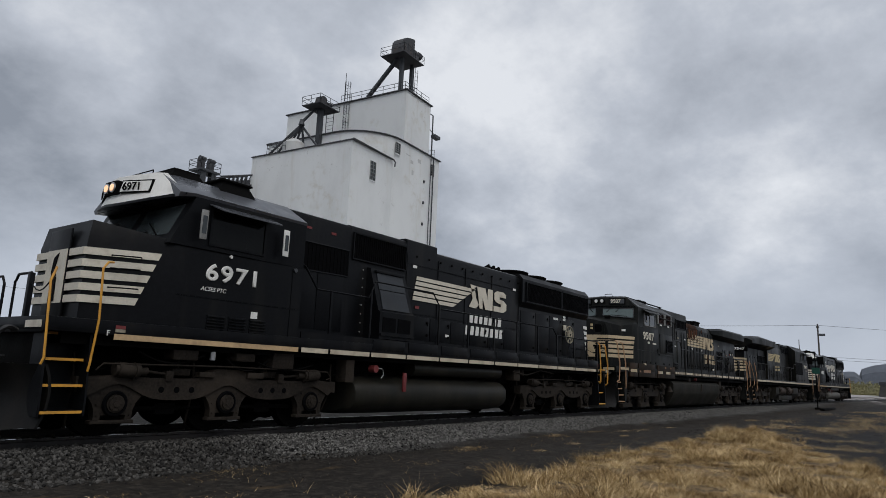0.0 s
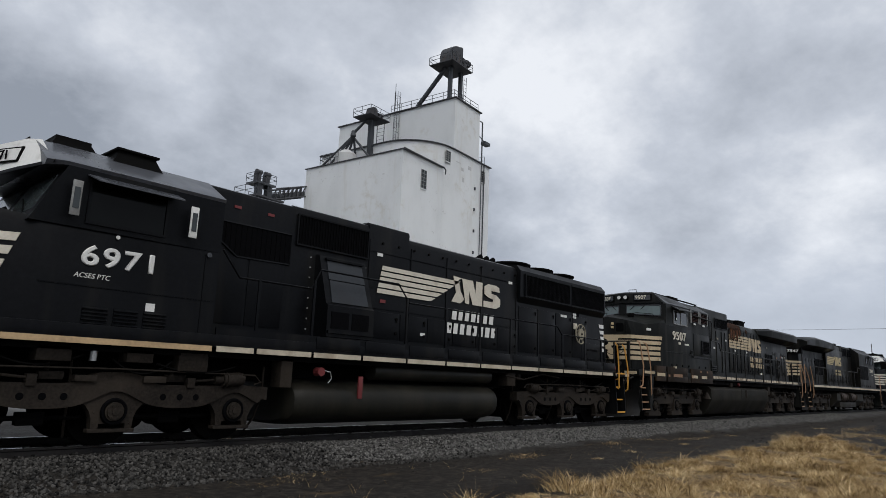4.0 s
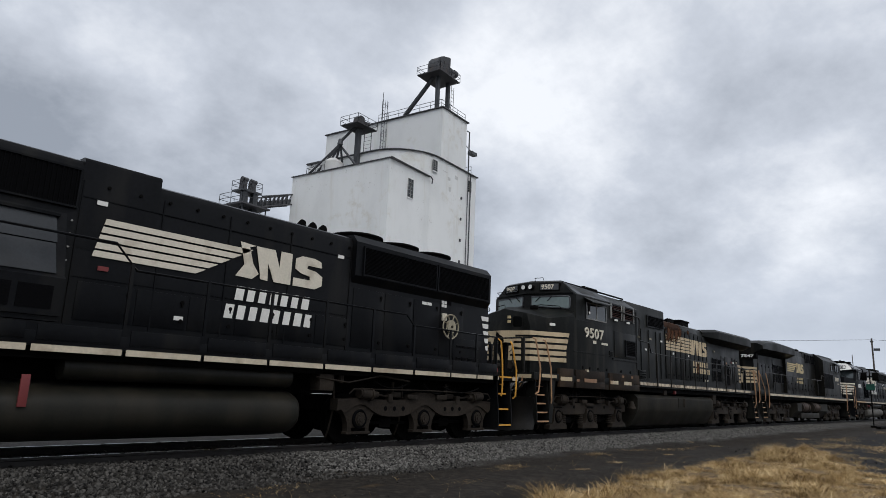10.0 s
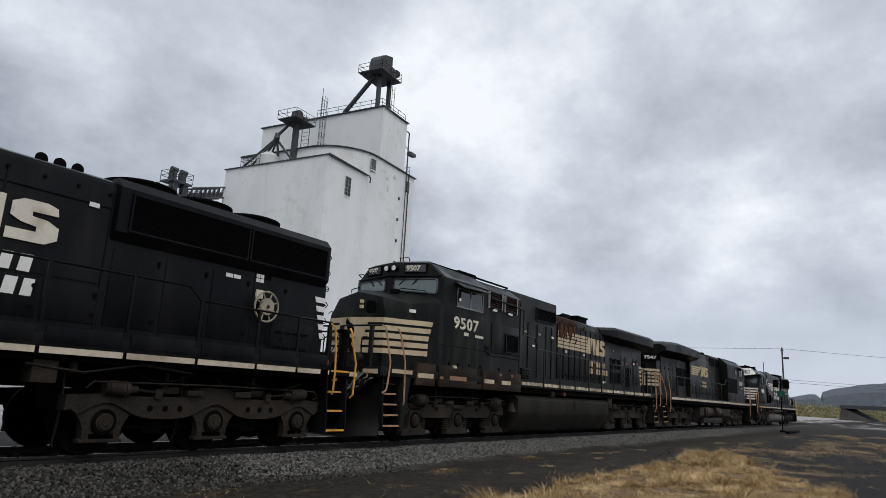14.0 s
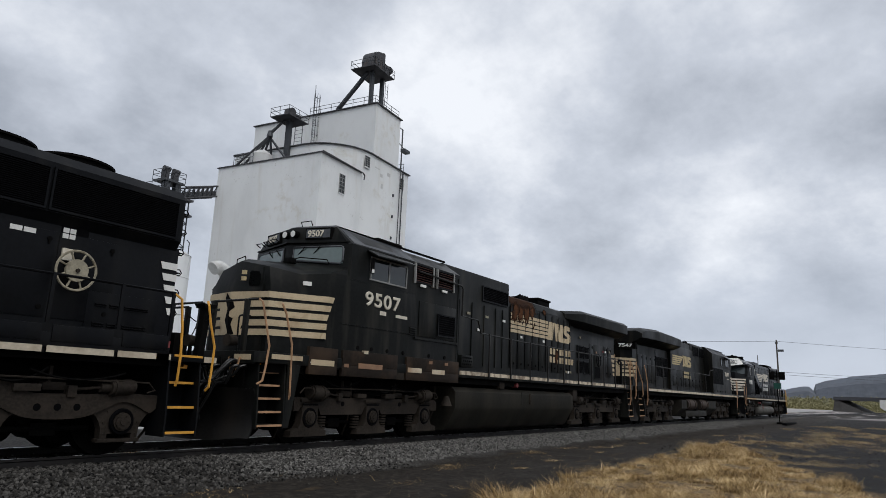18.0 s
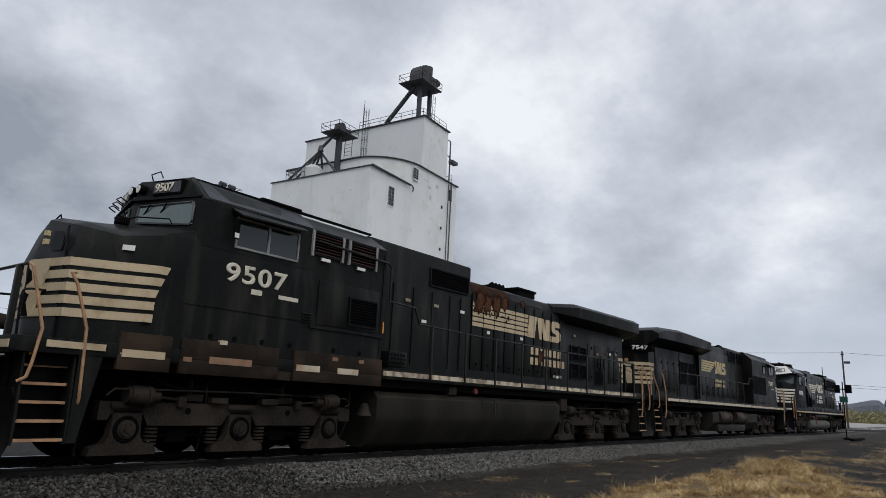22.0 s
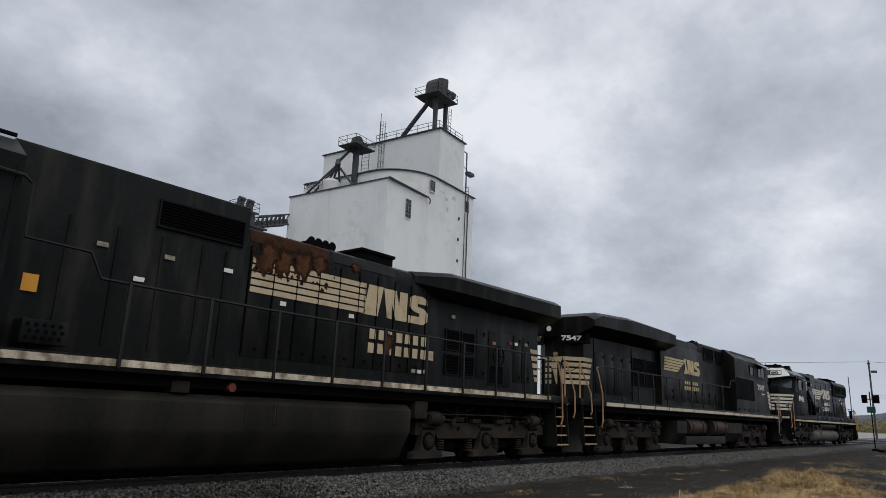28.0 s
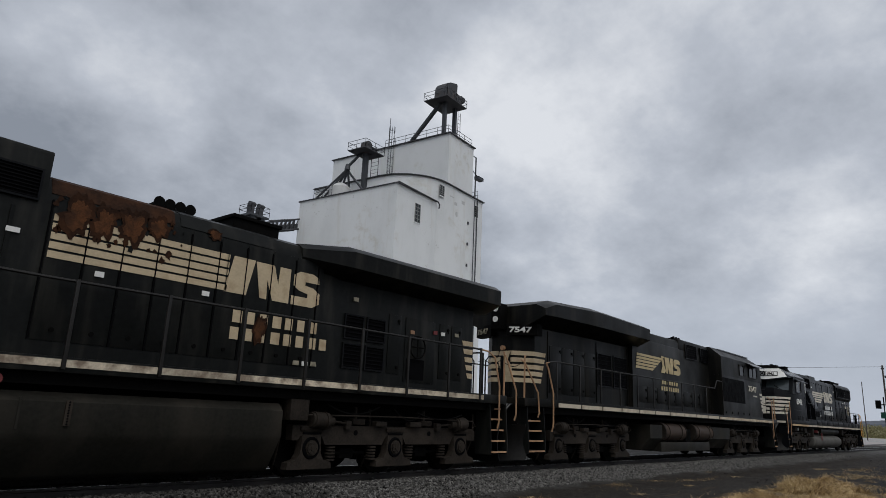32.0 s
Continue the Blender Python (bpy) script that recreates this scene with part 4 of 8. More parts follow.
def deck(parent, x0, x1, mat, drop=0.0):
    """Walkway deck on its underframe; drop is the length of a lower platform at its +x end."""
    bm = box(B(), x0, x1 - drop, -1.54, 1.54, 1.52, 1.72, 0.01)
    if drop:
        box(bm, x1 - drop - 0.02, x1 + 0.22, -1.53, 1.53, 1.445, 1.545, 0.006)
    part("deck", bm, mat, parent)
    # underframe, with the shade below the deck put into its colour
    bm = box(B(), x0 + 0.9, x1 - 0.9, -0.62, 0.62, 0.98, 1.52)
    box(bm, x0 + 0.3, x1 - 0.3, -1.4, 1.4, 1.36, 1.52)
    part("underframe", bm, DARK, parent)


def sill_stripes(parent, cuts, z0, z1, mat, gap=0.06, y=-1.542):
    for a, c in zip(cuts, cuts[1:]):
        part("sill_stripe", box(B(), a + gap / 2, c - gap / 2, y - 0.008, y, z0, z1), mat, parent)


def loco_sd(base, number, label, dx, detail):
    """Six-axle engine with a sloped wide nose and three roof fans; its front looks towards -x."""
    root = thing("locomotive", label, "locomotive", (base + dx, TRACK_Y, 0), "locomotives of the train")
    Base.at = Vector((base, 0, 0))
    P = BLACK
    deck(root, 3.95, 22.95, P, 0.68)
    # kick panel along the walkway
    part("side_sill", box(B(), 8.5, 22.2, -1.535, -1.5, 1.56, 1.84), P, root)
    part("side_sill", box(B(), 8.5, 22.2, 1.5, 1.545, 1.56, 1.86, 0.008), P, root)
    cuts = [8.5, 9.25, 10.45, 11.65, 12.9, 14.15, 15.4, 16.65, 17.9, 19.15, 20.4, 21.4, 22.3]
    part("sill_stripe", box(B(), 4.92, 6.4, -1.55, -1.542, 1.45, 1.535), TANSTRIPE, root)
    part("sill_stripe", box(B(), 6.4, 8.45, -1.55, -1.542, 1.45, 1.535), TANSTRIPE, root)
    sill_stripes(root, cuts, 1.45, 1.54, SILLCREAM)
    # cab
    nose_plan = [(4.65, 0.0), (4.65, 0.80), (5.75, 1.50)]
    low = [(4.68, -0.82), (4.68, 0.82), (5.78, 1.50), (8.45, 1.50), (8.45, -1.50), (5.78, -1.50)]
    bm = B()
    loft(bm, [[(p[0], p[1], 1.60) for p in low],
              [(p[0], p[1], 2.95) for p in low],
              [(4.74, -0.78, 3.31), (4.74, 0.78, 3.31), (5.80, 1.45, 3.10), (8.45, 1.50, 3.10), (8.45, -1.50, 3.10), (5.80, -1.45, 3.10)]])
    cab = part("cab", bm, P, root, "black wide-nose cab with cream bands")
    bm = prism(B(), [(5.62, 3.05), (6.02, 3.90), (8.45, 3.90), (8.45, 3.05)], "y", -1.504, 1.504)
    part("cab_upper", bm, P, cab)
    # windscreens set in the slope
    for y0, y1 in ((-1.3, -0.12), (0.12, 1.3)):
        bm = B()
        loft(bm, [[(5.70, y0, 3.23), (5.70, y1, 3.23), (5.72, y1, 3.22), (5.72, y0, 3.22)], [(5.955, y0, 3.78), (5.955, y1, 3.78), (5.975, y1, 3.77), (5.975, y0, 3.77)]])
        part("windscreen", bm, DIMGLASS, cab, "slanted dark windscreen")
        part("wiper", tube(B(), [(5.69, (y0 + y1) / 2 - 0.25, 3.24), (5.80, (y0 + y1) / 2 + 0.2, 3.50)], 0.012, 5), DARK, cab)
    # roof with the pale brow that carries the number boards
    top = [(-1.5, 3.90), (1.5, 3.90), (1.52, 3.95), (0.85, 4.36), (-0.85, 4.36), (-1.52, 3.95)]
    bm = B()
    loft(bm, [[(5.74, p[0], p[1]) for p in [(-1.42, 3.86), (1.42, 3.86), (1.47, 3.93), (0.85, 4.33), (-0.85, 4.33), (-1.47, 3.93)]],
              [(6.0, p[0], p[1]) for p in top], [(8.46, p[0], p[1]) for p in top]])
    roof = part("cab_roof", bm, ROOF, cab, "sloped cab roof with sky reflection painted grey")
    def ring(pts):
        return pts + [(x, -y, z) for x, y, z in pts[:0:-1]]

    bm = loft(B(), [ring([(5.30, 0.0, 3.78), (5.34, 0.28, 3.78), (5.56, 0.85, 3.86), (5.82, 1.44, 3.95)]), ring([(5.42, 0.0, 4.30), (5.46, 0.28, 4.30), (5.66, 0.78, 4.34), (5.82, 0.86, 4.36)])])
    brow = part("brow", bm, WHITE, cab, "off-white brow over the windscreen")
    bm = loft(B(), [ring([(5.24, 0.0, 3.72), (5.28, 0.30, 3.72), (5.52, 0.90, 3.80), (5.84, 1.50, 3.90)]), ring([(5.26, 0.0, 3.77), (5.30, 0.30, 3.77), (5.53, 0.90, 3.85), (5.84, 1.50, 3.94)])])
    part("brow_lip", bm, P, brow)
    for s in (-1, 1):
        face = lambda o, e, z0, z1: [[(5.37 + 0.40 * (abs(y) - 0.30) + (z - 3.80) * 0.235 - k, y, z) for y, k in ((s * (0.24 + e), o), (s * (0.82 - e), o), (s * (0.82 - e), -0.04), (s * (0.24 + e), -0.04))] for z in (z0, z1)]
        nb = part("number_board", loft(B(), face(0.06, 0.0, 3.96, 4.20)), DARK, brow)
        part("number_face", loft(B(), face(0.068, 0.025, 3.985, 4.175)), WHITE, nb)
        yl = 0.76 if s > 0 else -0.31
        letters("board_number", number, 0.19, (5.37 + 0.40 * (abs(yl) - 0.30) + 0.046 - 0.078, yl, 4.01), DARK, nb, (90, 0, -90 - s * 21.8), bold=0.004)
    part("headlight_pod", box(B(), 5.29, 5.46, -0.21, 0.21, 3.95, 4.20, 0.04), DARK, brow)
    for yc in (-0.1, 0.1):
        hl = part("headlight", cyl(B(), (5.27, yc, 4.07), (5.40, yc, 4.07), 0.088, 18), CHROME, brow)
        part("lens", cyl(B(), (5.262, yc, 4.07), (5.272, yc, 4.07), 0.062, 16), HEADLAMP if detail else DARK, hl, "lit warm headlight" if detail else "")
    # roof clutter
    def lid(x0, x1, y0, y1, z0, z1, inset):
        low = [(x0, y0), (x1, y0), (x1, y1), (x0, y1)]
        top = [(x0 + inset, y0 + inset), (x1 - inset, y0 + inset), (x1 - inset, y1 - inset), (x0 + inset, y1 - inset)]
        return loft(B(), [[(*p, z0) for p in low], [(*p, z1 - 0.05) for p in top], [(*p, z1) for p in top]])

    part("roof_vent", lid(5.95, 6.66, -0.75, 0.6, 4.33, 4.56, 0.10), DARK, roof, "black air-conditioner box")
    part("vent_cap", cyl(B(), (6.45, -0.3, 4.55), (6.45, -0.3, 4.63), 0.09, 12), DARK, roof)
    part("roof_vent", lid(6.76, 7.60, -1.02, -0.2, 4.22, 4.52, 0.12), DARK, roof, "black hipped roof hatch")
    part("vent_rim", box(B(), 6.84, 7.52, -0.94, -0.28, 4.50, 4.54, 0.01), DARK, roof)
    part("antenna", cyl(B(), (7.0, 0.4, 4.35), (7.0, 0.4, 4.75), 0.012, 6), DARK, roof)
    part("grab_iron", tube(B(), [(5.75, -0.5, 4.33), (5.75, -0.5, 4.45), (5.75, 0.2, 4.45), (5.75, 0.2, 4.33)], 0.012, 5), DARK, roof)
    # side windows, visors and wind deflectors
    cab_window(cab, 6.36, 7.46, 3.16, 3.74, -1.507, P, False, DARKGLASS)
    bm = B()
    loft(bm, [[(6.28, -1.50, 3.84), (7.62, -1.50, 3.84), (7.62, -1.50, 3.82), (6.28, -1.50, 3.82)], [(6.32, -1.86, 3.70), (7.58, -1.86, 3.70), (7.58, -1.86, 3.68), (6.32, -1.86, 3.68)]])
    part("sun_visor", bm, ROOF, cab, "sheet-metal visor over the side window, sky reflection painted grey")
    for x in (6.06, 7.80):
        bm = box(B(), x, x + 0.13, -1.66, -1.63, 3.18, 3.68, 0.01)
        d = part("wind_deflector", bm, WHITE if x > 7 else FRAMEGREY, cab, "pale-framed wind deflector")
        part("deflector_glass", box(B(), x + 0.025, x + 0.105, -1.668, -1.66, 3.28, 3.58), GLASS, d)
    # nose door, bands and lettering
    part("nose_door", box(B(), 4.62, 4.66, -0.36, 0.36, 1.75, 3.2, 0.02), P, cab)
    zs = [2.86 - 0.185 * i for i in range(5)]
    side_stripes(cab, [(4.645, 0.0), (4.645, 0.82), (5.60, 1.392)], zs, 0.115, CREAM, 0.36)
    part("nose_panel", box(B(), 4.607, 4.617, -0.34, 0.34, 2.0, 2.86), CREAM, cab)
    bm = prism(B(), [(-0.12, 2.03), (0.02, 2.03), (0.0, 2.29), (0.10, 2.49), (0.06, 2.73), (-0.10, 2.81), (-0.02, 2.59), (-0.10, 2.39)], "x", 4.593, 4.603)
    part("nose_emblem", bm, DARK, cab)
    for s in (-1, 1):
        for z in (2.25, 2.55, 2.75):
            part("grab_iron", tube(B(), [(4.62 + 0.35, s * 1.06, z), (4.58 + 0.35, s * 1.12, z), (4.58 + 0.7, s * 1.36, z), (4.62 + 0.7, s * 1.30, z)], 0.011, 5), DARK, cab)
    part("nose_rail", tube(B(), [(5.1, -0.9, 3.14), (5.1, -0.9, 3.3), (5.1, -0.2, 3.32), (5.1, -0.2, 3.16)], 0.014, 5), DARK, cab)
    part("nose_rail", tube(B(), [(5.5, -1.1, 3.1), (5.45, -1.1, 3.22), (5.45, -0.5, 3.24), (5.5, -0.5, 3.12)], 0.014, 5), DARK, cab)
    letters("road_number", number, 0.39, (6.34, -1.508, 2.55), WHITE, cab, (90, 0, 0), stretch=1.28, bold=0.012, label="white painted road number", space=1.17)
    if detail:
        letters("small_lettering", "ACSES PTC", 0.10, (6.28, -1.505, 2.36), WHITE, cab, (90, 0, 0), shear=0.2)
        letters("small_lettering", "F", 0.12, (4.80, -1.55, 1.50), WHITE, cab, (90, 0, 0))
        part("placard", box(B(), 4.93, 5.08, -1.552, -1.544, 1.61, 1.66), RED, cab)
        part("placard", box(B(), 4.93, 5.08, -1.552, -1.544, 1.56, 1.607), WORNCREAM, cab)
        part("placard", box(B(), 7.33, 7.47, -1.508, -1.503, 1.98, 2.10), WHITE, cab)
        part("status_light", cyl(B(), (6.80, -1.505, 3.0), (6.80, -1.53, 3.0), 0.03, 10), WHITE, cab)
    for k in range(3):
        louvres(6.45 + 0.43 * k, 6.80 + 0.43 * k, 1.62, 1.98, -1.503, 7, cab, P)
    part("cab_seam", box(B(), 5.85, 8.4, -1.512, -1.502, 2.24, 2.255), P, cab)
    part("cab_seam", box(B(), 8.2, 8.215, -1.512, -1.502, 1.65, 3.0), P, cab)
    part("marker_lamp", cyl(B(), (8.25, -1.5, 2.98), (8.25, -1.54, 2.98), 0.04, 14), STEEL, cab)
    # hood in sections
    hood = part("hood", hood_shell(8.45, 10.25, 0.93, 1.72, 4.35), P, root, "black engine hood")
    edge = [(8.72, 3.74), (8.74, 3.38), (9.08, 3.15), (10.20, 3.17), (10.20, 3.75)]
    # no depth here: the intake's inner shade is a flat near-black sheet
    part("intake_shade", prism(B(), edge, "y", -0.945, -0.93), MESHSHADE, hood, "air intake drawn as a flat sheet of near-black shade")
    part("intake_rim", tube(B(), [(x, -0.945, z) for x, z in edge + edge[:1]], 0.02, 4), P, hood)
    for k in range(13):
        x = 8.82 + 0.105 * k
        low = 3.17 if x > 9.08 else 3.38 - 0.23 * (x - 8.74) / 0.34
        part("intake_vane", box(B(), x, x + 0.018, -0.956, -0.94, low + 0.02, 3.73), MESHSHADE, hood)
    for x in (8.95, 9.65):
        part("warning_label", box(B(), x, x + 0.14, -0.94, -0.932, 4.02, 4.07), RED, hood)
    part("hood", hood_shell(10.25, 12.2, 0.93, 1.72, 4.37), P, root)
    grille(hood, 10.35, 12.15, 3.62, 4.18, -0.935, False, 26)
    part("roof_block", hood_shell(12.2, 13.42, 0.934, 3.0, 4.42, 0.06), P, root)
    part("hood", hood_shell(12.2, 17.7, 0.93, 1.72, 4.29, 0.16), P, root)
    part("hood", hood_shell(17.7, 22.62, 0.93, 1.72, 3.34, 0.02), P, root)
    rad = part("radiator_section", prism(B(), [(-0.93, 3.3), (0.93, 3.3), (1.04, 3.45), (1.04, 4.18), (0.9, 4.34), (-0.9, 4.34), (-1.04, 4.18), (-1.04, 3.45)], "x", 17.72, 22.56), P, root)
    grille(rad, 17.95, 20.30, 3.50, 4.08, -1.045, True, 20)
    grille(rad, 20.40, 22.42, 3.50, 4.08, -1.045, True, 20)
    for x in (18.6, 19.85, 21.1):
        fan(root, x, 4.34, 0.60, DARK)
    horn(root, 17.0, 4.28, DARK, -0.2)
    # filter housing that bulges over the walkway, with a leaning lid of two sheets
    prof = [(-0.9, 1.86), (-1.42, 1.86), (-1.42, 2.46), (-1.36, 2.50), (-1.05, 3.46), (-0.9, 3.48)]
    fb = part("filter_housing", prism(B(), prof, "x", 10.82, 12.02), P, root, "black filter box with a leaning grey lid")
    lean = lambda z: -1.36 + 0.31 * (z - 2.50) / 0.96
    for z0, z1 in ((2.53, 2.97), (2.99, 3.38)):
        bm = loft(B(), [[(10.96, lean(z0) + 0.01, z0), (11.90, lean(z0) + 0.01, z0), (11.90, lean(z0) - 0.02, z0 - 0.005), (10.96, lean(z0) - 0.02, z0 - 0.005)], [(10.98, lean(z1) + 0.01, z1), (11.88, lean(z1) + 0.01, z1), (11.88, lean(z1) - 0.02, z1 - 0.005), (10.98, lean(z1) - 0.02, z1 - 0.005)]])
        part("filter_panel", bm, LID, fb, "dull blue-grey metal sheet")
    part("lid_hinge", box(B(), 10.94, 11.92, -1.13, -1.06, 3.38, 3.42), P, fb)
    # bays are flush plates with their shade painted near-black
    for k in range(2):
        part("filter_bay_shade", box(B(), 10.92 + 0.52 * k, 11.36 + 0.52 * k, -1.43, -1.418, 2.02, 2.34), MESHSHADE, fb)
    part("bay_ledge", box(B(), 10.84, 12.0, -1.46, -1.42, 1.93, 1.98), P, fb)
    for k in range(9):
        part("bolt", cyl(B(), (10.70, -0.93, 2.0 + 0.2 * k), (10.70, -0.945, 2.0 + 0.2 * k), 0.016, 6), FRAMEGREY, hood)
        part("bolt", cyl(B(), (12.14, -0.93, 2.0 + 0.2 * k), (12.14, -0.945, 2.0 + 0.2 * k), 0.016, 6), FRAMEGREY, hood)
    # hood doors
    for x in (8.55, 9.35):
        side_door(hood, x, x + 0.75, 1.95, 3.15, -0.932, P, False)
    x = 12.35
    while x < 17.5:
        side_door(hood, x, x + 0.86, 1.95, 2.52, -0.932, P)
        x += 0.9
    x = 17.8
    while x < 20.8:
        side_door(hood, x, x + 0.9, 1.95, 3.2, -0.932, P)
        x += 0.95
    for i in range(11):
        part("door_latch", cyl(B(), (12.6 + 0.5 * i, -0.93, 4.02), (12.6 + 0.5 * i, -0.955, 4.02), 0.028, 8), DARK, hood)
    # long seams, door bolts and a foot panel in each bay of the walkway
    part("hood_seam", box(B(), 12.25, 17.66, -0.945, -0.93, 3.80, 3.815), P, hood)
    part("hood_seam", box(B(), 12.25, 17.66, -0.942, -0.93, 2.58, 2.59), P, hood)
    for x in (12.22, 13.5, 14.75, 16.1, 17.66):
        part("hood_seam", box(B(), x, x + 0.02, -0.948, -0.93, 1.8, 4.05), P, hood)
    for a, c in zip(cuts[2:-1], cuts[3:]):
        part("foot_panel", box(B(), a + 0.07, c - 0.07, -1.552, -1.534, 1.60, 1.82, 0.006), P, root)
    # emblem as plain shapes, and two lines of bars
    emblem(hood, 12.62, 3.53, 2.65, 0.64, -0.946, CREAM, 0.085, 0.22, (14.95, 3.62, 2.0, 0.61))
    word_bars(hood, 14.98, 2.58, 0.25, 1.72, 7, -0.946, WHITE)
    word_bars(hood, 14.80, 2.24, 0.25, 2.0, 8, -0.946, WHITE)
    for x, z, m in ((12.45, 3.72, WHITE), (12.6, 2.72, RED), (17.3, 3.75, WHITE), (13.9, 2.1, WHITE), (19.97, 3.11, WHITE), (20.15, 3.11, WHITE)):
        part("small_placard", box(B(), x, x + 0.16, -0.95, -0.938, z, z + 0.07), m, hood)
    # rear: hand-brake wheel, louvred doors, bands
    bm = tube(B(), [(20.88 + 0.29 * math.cos(k * math.pi / 12), -1.10, 2.66 + 0.29 * math.sin(k * math.pi / 12)) for k in range(25)], 0.020, 6)
    wheel = part("brake_wheel", bm, WORNCREAM, root, "cream hand-brake wheel")
    for k in range(8):
        c, s = math.cos((k + 0.5) * math.pi / 4), math.sin((k + 0.5) * math.pi / 4)
        part("spoke", tube(B(), [(20.88 + 0.15 * c, -1.10, 2.66 + 0.15 * s), (20.88 + 0.29 * c, -1.10, 2.66 + 0.29 * s)], 0.016, 5), WORNCREAM, wheel)
    part("hub", cyl(B(), (20.88, -1.08, 2.66), (20.88, -1.13, 2.66), 0.165, 24), WORNCREAM, wheel)
    part("axle_nut", cyl(B(), (20.88, -1.13, 2.66), (20.88, -1.16, 2.66), 0.03, 8), GRIME, wheel)
    part("brake_plate", box(B(), 20.70, 20.86, -0.99, -0.938, 2.80, 2.98, 0.01), CREAM, root)
    # recess shade painted as a thin near-black plate
    part("brake_recess_shade", box(B(), 20.66, 21.06, -0.942, -0.934, 2.98, 3.36), MESHSHADE, root)
    for i in range(2):
        for j in range(2):
            part("placard", box(B(), 20.68 + 0.10 * i, 20.765 + 0.10 * i, -0.952, -0.944, 3.13 + 0.085 * j, 3.20 + 0.085 * j), WHITE, hood)
    side_door(hood, 21.18, 22.34, 1.74, 2.42, -0.939, P, False)
    for xa, xb in ((21.30, 21.48), (21.53, 21.70), (21.77, 22.18)):
        louvres(xa, xb, 1.80, 1.97, -0.951, 5, hood, P)
        louvres(xa, xb, 2.20, 2.26, -0.951, 2, hood, P)
    for i in range(5):
        z = 3.08 - 0.19 * i
        part("rear_stripe", quad_plate([(22.34 + 0.05 * i, z - 0.115), (22.62, z - 0.115), (22.62, z), (22.30 + 0.05 * i, z)], -0.94), WHITE, root)
        part("rear_stripe", box(B(), 22.62, 22.628, -0.93, 0.93, z - 0.115, z), WHITE, root)
    for z in (2.25, 2.6, 2.95, 3.3, 3.65, 4.0):
        part("ladder_rung", tube(B(), [(22.58, -0.88, z + 0.05), (22.70, -0.9, z + 0.05), (22.74, -0.9, z), (22.70, -0.9, z - 0.05), (22.58, -0.88, z - 0.05)], 0.011, 5), DARK, root)
        part("ladder_rung", tube(B(), [(22.58, -0.85, z), (22.74, -0.85, z), (22.74, -0.5, z), (22.58, -0.5, z)], 0.012, 5), DARK, root)
    part("rear_lamp", cyl(B(), (22.6, -0.25, 3.6), (22.82, -0.25, 3.6), 0.15, 16), DARK, root)
    # handrail along the walkway
    pts = [(8.5, -1.5, 3.12), (8.85, -1.5, 2.70), (10.35, -1.5, 2.70), (10.55, -1.5, 3.08), (12.6, -1.5, 3.08), (12.95, -1.5, 2.72), (18.88, -1.5, 2.72), (19.12, -1.5, 2.51), (22.3, -1.5, 2.51)]
    rail_run(root, pts, (9.25, 10.42, 12.88, 14.15, 15.4, 16.65, 17.9, 19.15, 20.4, 21.4, 22.25), BLACK)
    pts = [(8.5, 1.5, 2.7), (22.3, 1.5, 2.7)]
    rail_run(root, pts, (9.25, 11.65, 14.15, 16.65, 19.15, 22.25), BLACK)
    # pale bands on the edge of the end platform
    for ya, yb in ((-1.46, -0.95), (0.95, 1.46)):
        part("end_band", box(B(), 23.168, 23.182, ya, yb, 1.45, 1.54), CREAM, root)
        part("end_band", box(B(), 3.938, 3.952, ya, yb, 1.56, 1.66), CREAM, root)
    # tanks below
    prof = [(1.47 * math.copysign(abs(math.cos(a)) ** 0.55, math.cos(a)), 0.64 + 0.44 * math.copysign(abs(math.sin(a)) ** 0.75, math.sin(a))) for a in [2 * math.pi * (k + 0.5) / 32 for k in range(32)]]
    ends = ((10.22, 0.84), (10.27, 0.93), (10.40, 0.985), (10.6, 1.0), (16.0, 1.0), (16.22, 0.98), (16.36, 0.88), (16.42, 0.70))
    bm = loft(B(), [[(x, p[0] * k, 0.64 + (p[1] - 0.64) * k) for p in prof] for x, k in ends])
    tank = part("fuel_tank", bm, TANKPAINT if detail else PALETANK, root, "oily dark fuel tank" if detail else "pale dusty fuel tank")
    for s in (-1, 1):
        part("air_reservoir", cyl(B(), (12.2, s * 1.2, 1.25), (16.1, s * 1.2, 1.25), 0.17, 20), TANKPAINT, root)
    part("fuel_gauge", box(B(), 11.65, 11.76, -1.5, -1.46, 0.72, 1.14, 0.01), RED, tank)
    part("fuel_filler", cyl(B(), (10.75, -1.3, 1.2), (10.75, -1.47, 1.2), 0.08, 14), RED, tank)
    part("filler_chain", tube(B(), [(10.82, -1.47, 1.22), (10.95, -1.48, 1.2), (10.98, -1.48, 1.08), (10.9, -1.48, 1.0)], 0.01, 5), CHROME, tank)
    for a, c, y0, z0 in ((16.7, 17.05, -1.1, 1.05), (8.0, 8.5, -1.0, 1.12), (9.9, 10.15, -1.1, 0.9), (6.0, 6.45, -1.1, 1.2), (7.2, 7.6, -1.1, 1.22)):
        part("valve_box", box(B(), a, c, -1.4, y0, z0, 1.42, 0.02), GRIME, root)
    part("air_filter", cyl(B(), (17.3, -1.3, 1.2), (17.3, -1.3, 1.45), 0.06, 10), GRIME, root)
    part("sand_pipe", cyl(B(), (6.75, -1.35, 1.22), (6.75, -1.35, 1.42), 0.05, 10), CHROME, root)
    bm = tube(B(), [(16.6, -1.4, 1.3), (17.4, -1.42, 1.22), (18.3, -1.4, 1.38), (19.2, -1.38, 1.3)], 0.02, 5)
    part("air_pipe", bm, GRIME, root)
    truck(root, (5.21, 7.17, 9.11), "arched", 0.51)
